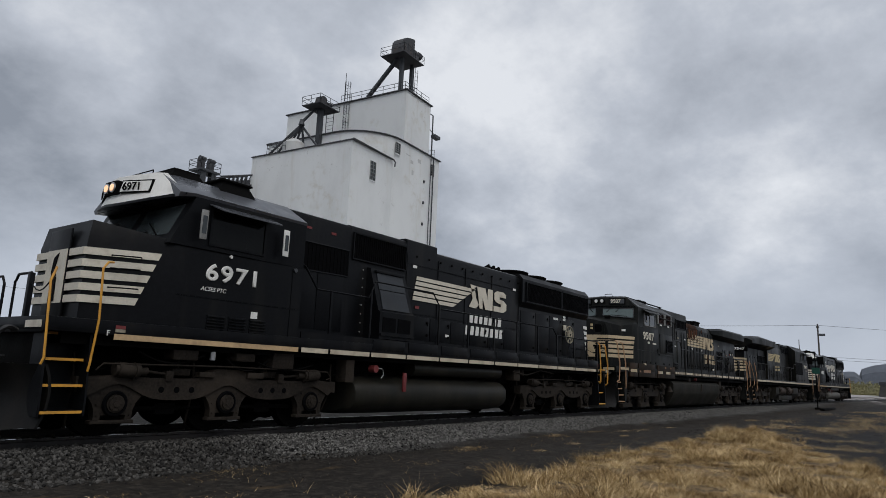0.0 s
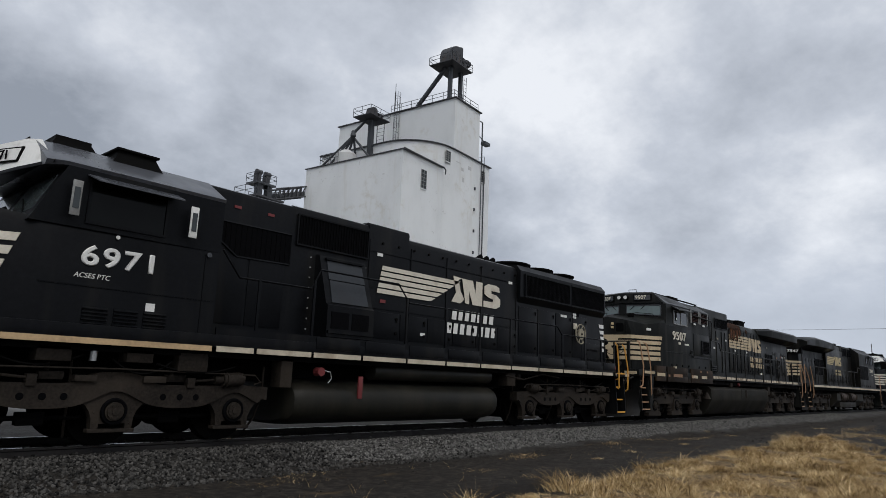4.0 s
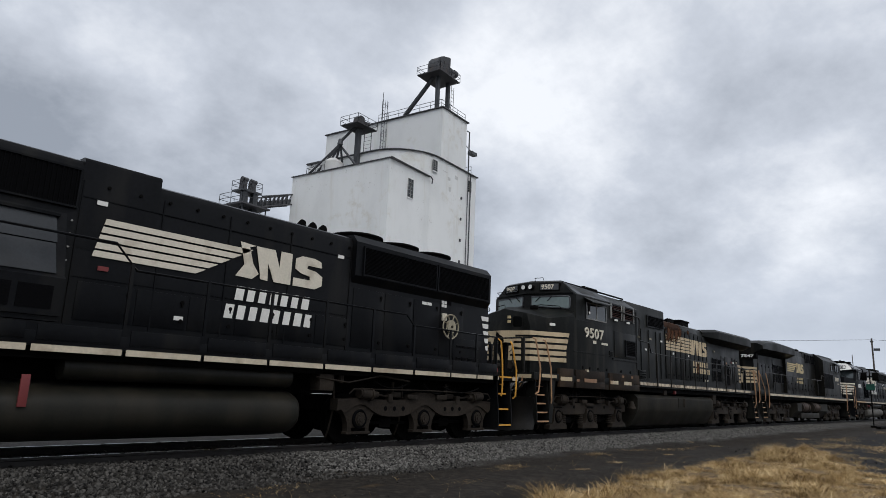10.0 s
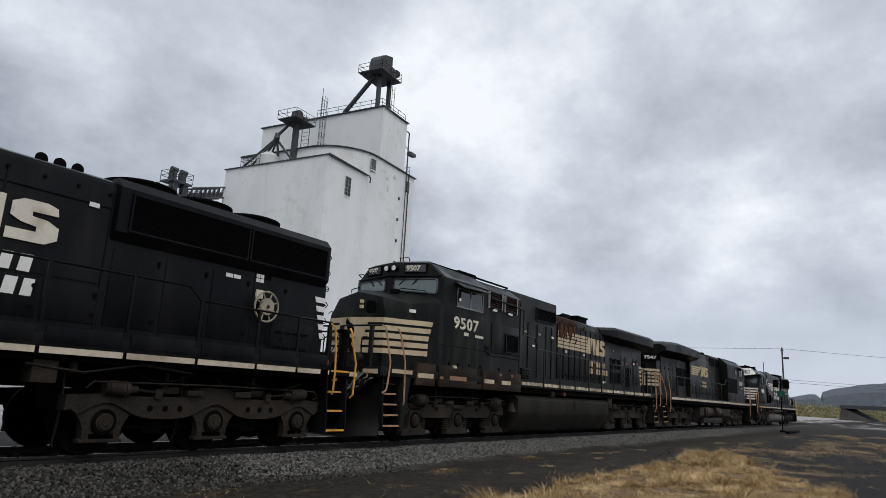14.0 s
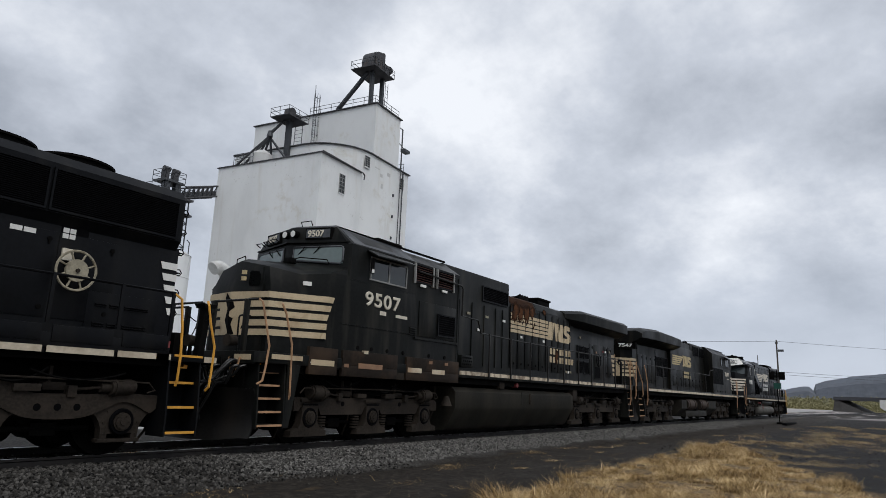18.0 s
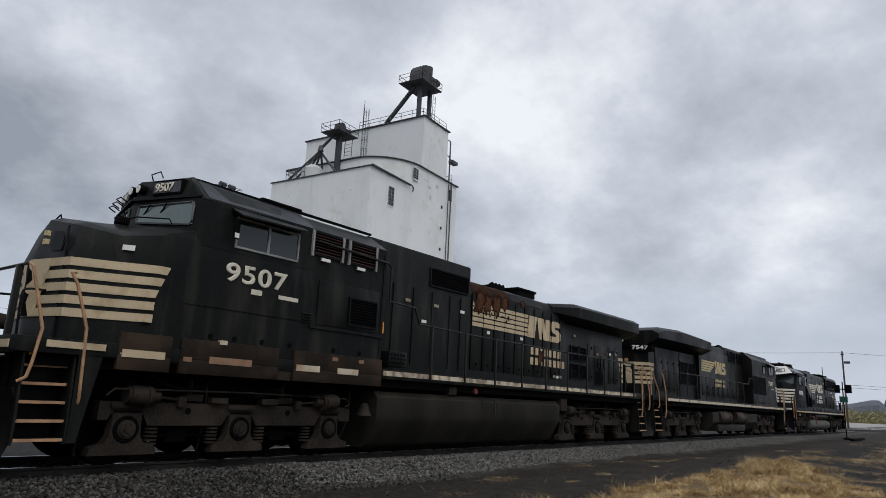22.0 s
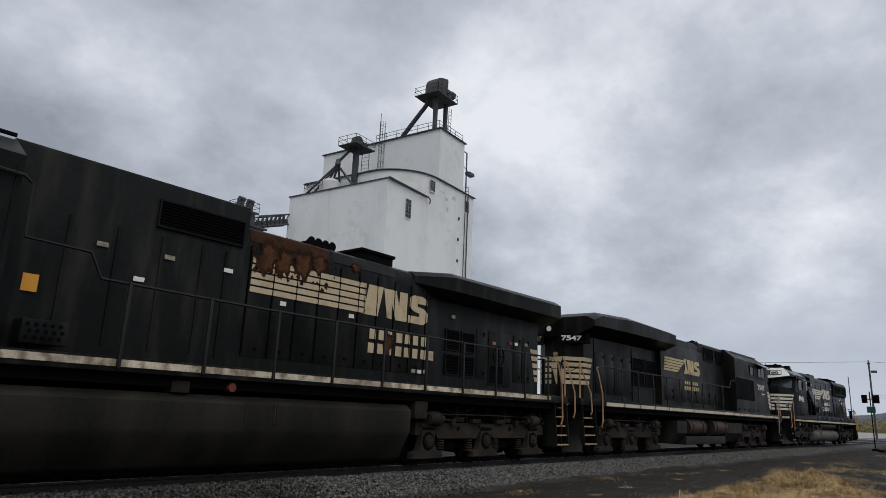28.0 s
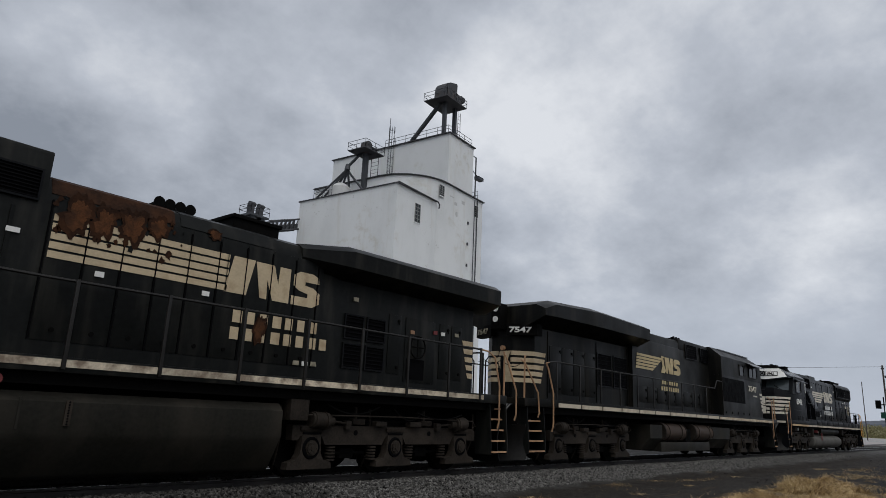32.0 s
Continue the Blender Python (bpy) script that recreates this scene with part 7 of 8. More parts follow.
def axis_steps(fine_lo, fine_hi, step, far):
    out = []
    v = fine_lo
    while v <= fine_hi:
        out.append(v)
        v += step
    lo, hi, k = fine_lo, fine_hi, step
    while hi < far:
        k *= 1.35
        hi += k
        lo -= k
        out += [hi, lo]
    return sorted(out)


def build_ground():
    xs, ys = axis_steps(-6, 64, 0.5, 4200), axis_steps(-2, 18, 0.25, 4200)
    verts = [(x, y, ground_height(x, y)) for y in ys for x in xs]
    n = len(xs)
    faces = [(j * n + i, j * n + i + 1, (j + 1) * n + i + 1, (j + 1) * n + i) for j in range(len(ys) - 1) for i in range(n - 1)]
    me = bpy.data.meshes.new("ground")
    me.from_pydata(verts, [], faces)
    for p in me.polygons:
        p.use_smooth = True
    me.materials.append(GROUND)
    tagged(new("ground", me), "gravel and dirt rail yard with dry grass", "ground", kind="structure")


build_ground()


def build_track():
    root = thing("railway_track", "steel rails on dark timber ties", "railway track", (0, TRACK_Y, -0.0), kind="structure")
    prof = [(-0.068, -0.17), (0.068, -0.17), (0.068, -0.155), (0.012, -0.13), (0.012, -0.05), (0.035, -0.035), (0.035, -0.004), (-0.035, -0.004), (-0.035, -0.035), (-0.012, -0.05), (-0.012, -0.13), (-0.068, -0.155)]
    for y in (-0.755, 0.755):
        run = [-60, 0] + list(range(30, 120, 5)) + [150, 200, 300, 420]
        bm = loft(B(), [[(x, p[0] + y + bend(x), p[1]) for p in prof] for x in run])
        r = part("rail", bm, RAILSTEEL, root, "brown rail with a bright worn head")
        head = [(y - 0.033, -0.006), (y + 0.033, -0.006), (y + 0.028, 0.0), (y - 0.028, 0.0)]
        part("rail_head", loft(B(), [[(x, p[0] + bend(x), p[1]) for p in head] for x in run]), RAILTOP, r)
    me = None
    rng = random.Random(2)
    for i in range(230):
        x = -22 + 0.55 * i
        if me is None:
            tie = part("tie", box(B(), -0.115, 0.115, -1.3, 1.3, -0.33, -0.145, 0.012), TIE, root)
            me = tie.data
        else:
            tie = new("tie", me)
            tie.parent = root
        tie.location = (x + rng.uniform(-0.03, 0.03), bend(x) + rng.uniform(-0.05, 0.05), rng.uniform(-0.012, 0.006))
        tie.rotation_euler = (0, 0, rng.uniform(-0.02, 0.02))


build_track()


def stone_mesh(rng):
    bm = bmesh.new()
    bmesh.ops.create_icosphere(bm, subdivisions=1, radius=1)
    for v in bm.verts:
        v.co *= rng.uniform(0.65, 1.15)
    vs = [tuple(v.co) for v in bm.verts]
    fs = [tuple(v.index for v in f.verts) for f in bm.faces]
    bm.free()
    return vs, fs


def scatter_stones(name, label, count, where, size, mat, seed):
    rng = random.Random(seed)
    kinds = [stone_mesh(rng) for _ in range(9)]
    verts, faces = [], []
    for _ in range(count):
        x, y = where(rng)
        s = rng.uniform(*size)
        vs, fs = rng.choice(kinds)
        m = Euler((rng.uniform(0, 6), rng.uniform(0, 6), rng.uniform(0, 6))).to_matrix()
        k = len(verts)
        o = Vector((x, y, ground_height(x, y) + s * 0.25))
        verts += [tuple(m @ Vector((v[0], v[1], v[2] * 0.75)) * s + o) for v in vs]
        faces += [tuple(k + i for i in f) for f in fs]
    me = bpy.data.meshes.new(name)
    me.from_pydata(verts, [], faces)
    me.materials.append(mat)
    tagged(new(name, me), label, "gravel", kind="stuff")


def shoulder(rng):
    x = 1.5 + 10 * rng.random()
    y = 8.55 + 1.75 * rng.random() ** 0.8 + 0.25 * noise.noise((x * 0.6, 3, 0))
    return x, y


def fresh_shoulder(rng):
    x = 8.2 + 42 * rng.random() ** 1.5 + rng.gauss(0, 0.6)
    y = 8.95 + 1.3 * rng.random() + 0.2 * noise.noise((x * 0.6, 3, 0))
    return x, y


scatter_stones("ballast", "dark oily crushed stone along the track", 11000, shoulder, (0.011, 0.038), STONE, 5)
scatter_stones("fresh_ballast", "pale grey crushed stone along the track", 19000, fresh_shoulder, (0.013, 0.038), PALESTONE, 15)
scatter_stones("track_ballast", "dark crushed stone between the ties", 4500, lambda r: (1 + 50 * r.random(), TRACK_Y + r.uniform(-1.3, 1.5)), (0.014, 0.036), STONE, 6)
scatter_stones("yard_stones", "dark stones and clods on the bare yard", 2200, lambda r: (22 + 60 * r.random() ** 1.5, r.uniform(-6, 8.8)), (0.01, 0.034), STONE, 9)
scatter_stones("loose_gravel", "small stones strewn over the dirt lane", 900, lambda r: (2 + 30 * r.random() ** 1.4, r.uniform(4.5, 8.9)), (0.006, 0.018), STONE, 7)


def in_turf(x, y):
    edge = min(4.55 + 0.085 * x, 5.8) - 0.05 * max(0, x - 21) + 0.40 * noise.noise((x * 0.45, y * 0.45, 1)) + 0.25 * noise.noise((x * 1.6, y * 1.6, 7))
    back = 0.36 * x - 4.3 + 0.5 * noise.noise((x * 0.4, y * 0.9, 3)) + 0.35 * noise.noise((x * 1.5, y * 2.5, 6))
    return back < y < edge and x < 30 and x - y > -1 + 0.8 * noise.noise((x, y, 9))


def grass(name, label, blades, seed):
    rng = random.Random(seed)
    verts, faces = [], []

    def blade(x, y, h, lean, w, b=None):
        a = rng.uniform(0, 6.283)
        z = ground_height(x, y) - 0.01
        dx, dy = math.cos(a) * w, math.sin(a) * w
        b = rng.uniform(0, 6.283) if b is None else b + rng.gauss(0, 0.8)
        lx, ly = math.cos(b) * lean, math.sin(b) * lean
        k = len(verts)
        verts.extend([(x - dx, y - dy, z), (x + dx, y + dy, z), (x + lx * 0.4 + dx * 0.7, y + ly * 0.4 + dy * 0.7, z + h * 0.6), (x + lx * 0.4 - dx * 0.7, y + ly * 0.4 - dy * 0.7, z + h * 0.6), (x + lx, y + ly, z + h)])
        faces.extend([(k, k + 1, k + 2, k + 3), (k + 3, k + 2, k + 4)])

    # tufts of many sizes that each lie over to a side of their own, with bare or matted spots between them
    n = 0
    while n < blades:
        x, y = 5.5 + 24.5 * rng.random() ** 1.3, rng.uniform(-1.5, 7.4)
        if not in_turf(x, y):
            continue
        cover = noise.noise((x * 1.1, y * 1.3, 2)) + 0.6 * noise.noise((x * 3.1, y * 3.5, 8))
        if cover < -0.28 + 0.36 * rng.random():
            continue
        tall = 0.20 if noise.noise((x * 0.75, y * 1.0, 12)) > 0.24 else 0.0
        h = 0.03 + 0.15 * max(0, cover + 0.05) * rng.uniform(0.5, 1.5) + tall * rng.random() ** 2
        side, spread = rng.uniform(0, 6.283), rng.uniform(0.02, 0.09)
        for _ in range(rng.randint(6, 22)):
            blade(x + rng.gauss(0, spread), y + rng.gauss(0, spread), h * rng.uniform(0.3, 1.35), h * rng.uniform(0.5, 1.9), rng.uniform(0.0022, 0.0066), side)
            n += 1
    # matted straw on the fringe towards the bare soil
    for _ in range(5200):
        x = rng.uniform(12, 34)
        y = 0.36 * x - 4.6 - abs(rng.gauss(0, 1.4))
        if noise.noise((x * 0.6, y * 1.6, 15)) < 0.12:
            continue
        for _ in range(4):
            blade(x + rng.gauss(0, 0.12), y + rng.gauss(0, 0.06), rng.uniform(0.01, 0.06), rng.uniform(0.08, 0.25), rng.uniform(0.002, 0.004))
    # stray tufts on the lane
    for _ in range(26):
        x, y = 3 + 22 * rng.random(), rng.uniform(5.6, 8.9)
        k, spread = rng.randint(30, 160), rng.uniform(0.08, 0.4)
        for _ in range(k):
            blade(x + rng.gauss(0, spread), y + rng.gauss(0, spread * 0.4), rng.uniform(0.01, 0.05), rng.uniform(0.05, 0.2), rng.uniform(0.002, 0.004))
    for _ in range(40):
        x, y = 3 + 14 * rng.random(), rng.uniform(5.0, 8.0)
        for _ in range(3):
            blade(x + rng.gauss(0, 0.03), y + rng.gauss(0, 0.03), rng.uniform(0.05, 0.14), rng.uniform(0.08, 0.2), 0.0022)
    # patches further along
    for _ in range(3600):
        x, y = rng.uniform(28, 64), rng.uniform(-4, 6.2)
        if noise.noise((x * 0.16, y * 0.45, 5)) + 0.4 * noise.noise((x * 0.7, y * 1.4, 9)) < 0.10:
            continue
        for _ in range(12):
            blade(x + rng.gauss(0, 0.45), y + rng.gauss(0, 0.25), rng.uniform(0.02, 0.10), rng.uniform(0.08, 0.25), rng.uniform(0.003, 0.007))
    me = bpy.data.meshes.new(name)
    me.from_pydata(verts, [], faces)
    me.materials.append(STRAW)
    tagged(new(name, me), label, "grass", kind="stuff")


grass("dry_grass", "straw-coloured dead grass in uneven tufts", 190000, 11)

# ---- grain elevator: u runs along its track side, v away from the track ----
ELEV = Vector((41.9, 43.0, 0))
UX = Vector((math.cos(radians(6)), math.sin(radians(6)), 0))
VX = Vector((-UX.y, UX.x, 0))


def ev(u, v, z):
    return tuple(ELEV + UX * u + VX * v + Vector((0, 0, z)))


def eprism(bm, pts, z0, z1):
    lo = [bm.verts.new(ev(p[0], p[1], z0)) for p in pts]
    hi = [bm.verts.new(ev(p[0], p[1], z1)) for p in pts]
    fs = [bm.faces.new(lo[::-1]), bm.faces.new(hi)]
    n = len(pts)
    for i in range(n):
        fs.append(bm.faces.new((lo[i], lo[(i + 1) % n], hi[(i + 1) % n], hi[i])))
    bmesh.ops.recalc_face_normals(bm, faces=fs)
    return bm


def rect(u0, u1, v0, v1):
    return [(u0, v0), (u1, v0), (u1, v1), (u0, v1)]


def ebox(bm, u0, u1, v0, v1, z0, z1):
    return eprism(bm, rect(u0, u1, v0, v1), z0, z1)


def railing(parent, pts, z, h=1.05, mat=None, gap=1.6):
    """Pipe railing through plan points."""
    bm = B()
    for hh in (h, h * 0.52):
        tube(bm, [ev(p[0], p[1], z + hh) for p in pts], 0.03, 5)
    for a, c in zip(pts, pts[1:]):
        d = math.hypot(c[0] - a[0], c[1] - a[1])
        k = max(1, round(d / gap))
        for i in range(k + 1):
            u, v = a[0] + (c[0] - a[0]) * i / k, a[1] + (c[1] - a[1]) * i / k
            tube(bm, [ev(u, v, z), ev(u, v, z + h)], 0.028, 5)
    return part("railing", bm, mat or STEEL, parent, "thin pipe railing")


def ladder(parent, u, v, z0, z1, wide=0.5, cage=True, along="u"):
    bm = B()
    off = lambda k: (u + k, v) if along == "u" else (u, v + k)
    for k in (-wide / 2, wide / 2):
        p = off(k)
        tube(bm, [ev(*p, z0), ev(*p, z1)], 0.03, 5)
    z = z0
    while z < z1:
        tube(bm, [ev(*off(-wide / 2), z), ev(*off(wide / 2), z)], 0.018, 4)
        z += 0.4
    if cage:
        z = z0 + 2.2
        while z < z1:
            tube(bm, [ev(u + 0.4 * math.cos(a), v - 0.1 - 0.42 * math.sin(a), z) for a in [math.pi * k / 8 for k in range(9)]], 0.02, 4)
            z += 1.1
        for k in range(5):
            a = math.pi * (k + 0.5) / 5
            tube(bm, [ev(u + 0.4 * math.cos(a), v - 0.1 - 0.42 * math.sin(a), z0 + 2.2), ev(u + 0.4 * math.cos(a), v - 0.1 - 0.42 * math.sin(a), z1)], 0.016, 4)
    return part("ladder", bm, STEEL, parent, "caged steel ladder")


def elevator_window(parent, u, z, w, h, v=0.0):
    win = part("window", ebox(B(), u, u + w, v - 0.03, v + 0.02, z, z + h), GLASS, parent, "small-paned dark window")
    bm = B()
    for i in range(3):
        ebox(bm, u + w * i / 2 - 0.025, u + w * i / 2 + 0.025, v - 0.07, v - 0.02, z, z + h)
    for j in range(6):
        ebox(bm, u, u + w, v - 0.07, v - 0.02, z + h * j / 5 - 0.02, z + h * j / 5 + 0.02)
    part("window_frame", bm, FRAMEGREY, win)
    part("sill", ebox(B(), u - 0.06, u + w + 0.06, v - 0.08, v, z - 0.12, z - 0.03), CONCRETE, win)


def build_elevator():
    root = thing("grain_elevator", "tall white-painted concrete grain elevator with dark roof edges", "grain elevator")
    # front block
    h1, h2, h3 = 22.6, 25.2, 31.1
    front = part("front_block", ebox(B(), 0, 6.65, 0, 13.3, -0.3, h1), CONCRETE, root)
    # middle block with a rounded corner towards the lens
    plan = [(15.7, 0.0), (15.7, 14.5), (3.2, 14.5), (3.2, 5.0)] + [(3.2 + 5.0 - 5.0 * math.cos(a), 5.0 - 5.0 * math.sin(a)) for a in [math.pi / 2 * k / 10 for k in range(1, 11)]]
    mid = part("middle_block", eprism(B(), plan, -0.3, h2), CONCRETE, root)
    # tower
    tower = part("tower_block", ebox(B(), 8.4, 13.35, -0.02, 17.3, h2, h3), CONCRETE, root)
    # roof edges, thin dark caps that overhang a little
    bm = eprism(B(), [(-0.12, -0.12), (6.5, -0.12), (6.65, 0.15), (6.65, 13.42), (-0.12, 13.42)], h1, h1 + 0.10)
    part("roof_edge", bm, TRIM, front, "dark roof edge")
    cap = [(15.9, -0.2), (15.9, 14.7), (3.0, 14.7), (3.0, 5.0)] + [(8.2 - 5.2 * math.cos(a), 5.0 - 5.2 * math.sin(a)) for a in [math.pi / 2 * k / 10 for k in range(1, 11)]]
    part("roof_edge", eprism(B(), cap, h2, h2 + 0.09), TRIM, mid)
    part("roof_edge", ebox(B(), 8.2, 13.55, -0.22, 17.5, h3, h3 + 0.10), TRIM, tower)
    # gutter end and downpipe
    part("gutter", tube(B(), [ev(-0.2, -0.3, h1 + 0.05), ev(6.4, -0.3, h1 - 0.05), ev(6.7, -0.3, h1 - 0.25), ev(6.7, -0.25, h1 - 0.7)], 0.07, 8), TRIM, front)
    elevator_window(front, 2.95, 19.55, 0.85, 1.9, 0.0)
    elevator_window(mid, 7.0, 23.55, 0.8, 1.15, 0.0)
    elevator_window(mid, 13.95, 23.1, 0.7, 1.3, 0.0)
    part("roof_hatch", ebox(B(), 3.4, 4.6, 4.0, 5.2, h2 - 1.9, h2 - 0.2), SIDING, mid)
    # conduit up the right edge, with small brackets
    for u in (13.8, 14.35):
        c = part("conduit", tube(B(), [ev(u, -0.12, 3.0), ev(u, -0.12, h2 - 0.2 if u < 14 else h2)], 0.05 if u < 14 else 0.07, 6), STEEL, mid)
    for k in range(8):
        part("bracket", ebox(B(), 12.55, 12.72, -0.14, 0.0, 5 + 2.4 * k, 5.3 + 2.4 * k), TRIM, mid)
    # stain-edged repair band on the middle block
    for u, z, w, hh in ((8.9, h2 - 1.2, 0.9, 0.10), (9.9, h2 - 1.9, 0.5, 0.35), (11.3, h2 - 1.4, 0.6, 0.4), (10.2, h2 - 3.1, 0.35, 0.5)):
        part("patch", ebox(B(), u, u + w, -0.012, 0.0, z, z + hh), SIDING, mid)
    # pipe with a lamp at the right edge of the tower
    part("vent_pipe", tube(B(), [ev(13.2, 0.4, h3 - 0.6), ev(14.6, 0.4, h3 - 0.6), ev(14.6, 0.4, h2 + 0.2)], 0.08, 8), STEEL, tower)
    part("floodlight", ebox(tube(B(), [ev(13.1, 0.4, h3 - 2.2), ev(15.0, 0.2, h3 - 3.0)], 0.05, 6), 14.5, 15.6, -0.1, 0.5, h3 - 3.3, h3 - 2.95), STEEL, tower)
    railing(tower, [(14.9, 0.2), (14.9, 3.0)], h2 + 0.2, 1.0)
    railing(tower, [(8.3, 0.1), (13.1, 0.1)], h3 + 0.1, 0.85)
    railing(tower, [(8.3, 0.1), (8.3, 9.0)], h3 + 0.1, 0.85)
    ladder(tower, 8.15, 8.2, h2, h3 + 2.4, 0.5, True)
    part("antenna", tube(B(), [ev(8.2, 8.4, h3 + 0.2), ev(8.2, 8.4, h3 + 3.6)], 0.035, 5), STEEL, tower)
    railing(front, [(0.1, 8.8), (0.1, 11.4), (3.0, 11.4)], h1 + 0.2, 1.1)
    return root


elevator = build_elevator()


def leg_head(name, label, u, v, z, s, casing=1.0, tall=True):
    """Bucket elevator head with its casing, motor, platform and railings."""
    root = thing(name, label, "elevator head")
    k = s * casing
    w = 0.45 if tall else 0.5
    # a tall hood with a flat back and a rounded front, or a squat round drum
    prof = [(-0.80, -0.1), (0.76, -0.1), (0.80, 1.74), (0.70, 1.80), (-0.10, 1.56), (-0.46, 1.36), (-0.70, 1.06), (-0.80, 0.62)] if tall else \
        [(-0.62, -0.3), (0.55, -0.3), (0.62, 0.9), (0.50, 1.34), (0.15, 1.56), (-0.28, 1.52), (-0.58, 1.24), (-0.68, 0.7)]
    bm = B()
    lo = [bm.verts.new(ev(u + p[0] * k, v - w * k, z + p[1] * k)) for p in prof]
    hi = [bm.verts.new(ev(u + p[0] * k, v + w * k, z + p[1] * k)) for p in prof]
    fs = [bm.faces.new(lo), bm.faces.new(hi[::-1])] + [bm.faces.new((lo[i], hi[i], hi[(i + 1) % 8], lo[(i + 1) % 8])) for i in range(8)]
    bmesh.ops.recalc_face_normals(bm, faces=fs)
    part("head_casing", bm, RUSTYSTEEL, root, "grey rounded head casing")
    for e in (-0.52, 0.0, 0.48):
        part("casing_band", ebox(B(), u + e * k - 0.04, u + e * k + 0.04, v - (w + 0.03) * k, v - w * k, z, z + 1.2 * k), TRIM, root)
    bm = cyl(B(), ev(u + 0.7 * k, v - 0.4 * k, z + 0.8 * k), ev(u + 1.5 * k, v - 0.4 * k, z + 0.8 * k), 0.20 * k, 14)
    cyl(bm, ev(u + 1.25 * k, v - 0.4 * k, z + 0.8 * k), ev(u + 1.55 * k, v - 0.4 * k, z + 0.8 * k), 0.28 * k, 14)
    ebox(bm, u + 0.8 * k, u + 1.15 * k, v - 0.6 * k, v - 0.25 * k, z - 0.1, z + 0.6 * k)
    part("motor", bm, TRIM, root)
    p = 1.55 * s
    part("platform", ebox(B(), u - p, u + p, v - p * 0.8, v + p * 0.8, z - 0.19, z - 0.1), TRIM, root, "dark grated platform")
    railing(root, [(u - p, v - p * 0.8), (u + p, v - p * 0.8), (u + p, v + p * 0.8), (u - p, v + p * 0.8), (u - p, v - p * 0.8)], z - 0.1, 0.9)
    return root


def build_heads():
    # high head on the tower
    head = leg_head("elevator_head", "grey bucket-elevator head on legs above the tower", 9.6, 1.6, 35.5, 1.28, 1.22)
    for u, v in ((8.95, 1.2), (10.95, 1.2)):
        part("casing_leg", ebox(B(), u - 0.18, u + 0.18, v - 0.2, v + 0.2, 31.3, 35.4), STEEL, head)
    part("spout", tube(B(), [ev(8.9, 1.8, 35.3), ev(8.6, 5.4, 31.3)], 0.26, 10), STEEL, head, "slanting grain spout")
    bm = B()
    for k in range(8):
        tube(bm, [ev(11.2, 0.9, 31.4 + 0.45 * k), ev(11.7, 0.9, 31.4 + 0.45 * k)], 0.02, 4)
    for u in (11.2, 11.7):
        tube(bm, [ev(u, 0.9, 31.3), ev(u, 0.9, 35.0)], 0.03, 5)
    part("ladder", bm, STEEL, head)
    # lower head on the front block
    low = leg_head("elevator_head", "dark bucket-elevator head with fanned grain spouts", 2.9, 7.0, 28.2, 1.0, 0.78, False)
    part("casing_leg", ebox(B(), 2.68, 3.14, 6.75, 7.25, 22.7, 28.2), STEEL, low)
    part("distributor", cyl(B(), ev(1.6, 8.3, 26.0), ev(1.6, 8.3, 26.6), 0.32, 14, 0.2), STEEL, low)
    for k, (u, v) in enumerate(((0.5, 11.8), (0.8, 11.0), (1.4, 10.6), (2.4, 10.2), (3.2, 9.0), (3.0, 6.0))):
        part("spout", tube(B(), [ev(2.5, 7.3, 28.0), ev(1.6 + 0.03 * k, 8.3, 26.4), ev(1.5 + 0.08 * k, 8.4, 25.9), ev(u, v, 22.7)], 0.12, 8), STEEL, low, "slanting grain spout")
    part("hopper", cyl(cyl(B(), ev(1.4, 8.9, 22.7), ev(1.4, 8.9, 23.9), 1.2, 20, 1.15), ev(1.4, 8.9, 23.9), ev(1.4, 8.9, 24.4), 1.15, 20, 0.5), SIDING, low)
    bm = B()
    for u, v in ((4.3, 6.4), (4.3, 7.4)):
        tube(bm, [ev(u, v, 22.7), ev(u, v, 28.0)], 0.04, 5)
    for k in range(12):
        tube(bm, [ev(4.3, 6.4, 22.9 + 0.42 * k), ev(4.3, 7.4, 22.9 + 0.42 * k)], 0.02, 4)
    part("ladder", bm, STEEL, low)
    part("cross_brace", tube(B(), [ev(3.2, 6.4, 23.0), ev(7.6, 8.3, 26.6)], 0.12, 6), STEEL, low)
    part("cross_brace", tube(B(), [ev(3.2, 7.2, 23.2), ev(7.6, 8.3, 24.2)], 0.08, 6), STEEL, low)


build_heads()


def lattice(bm, legs, z0, z1, bays, r=0.07):
    """A braced tower on four plan points."""
    for a, c in zip(legs, legs[1:] + legs[:1]):
        for i in range(bays):
            za, zb = z0 + (z1 - z0) * i / bays, z0 + (z1 - z0) * (i + 1) / bays
            tube(bm, [ev(*a, za), ev(*c, zb)], r * 0.55, 4)
            tube(bm, [ev(*a, zb), ev(*c, zb)], r * 0.6, 4)
    for a in legs:
        tube(bm, [ev(*a, z0), ev(*a, z1)], r, 5)


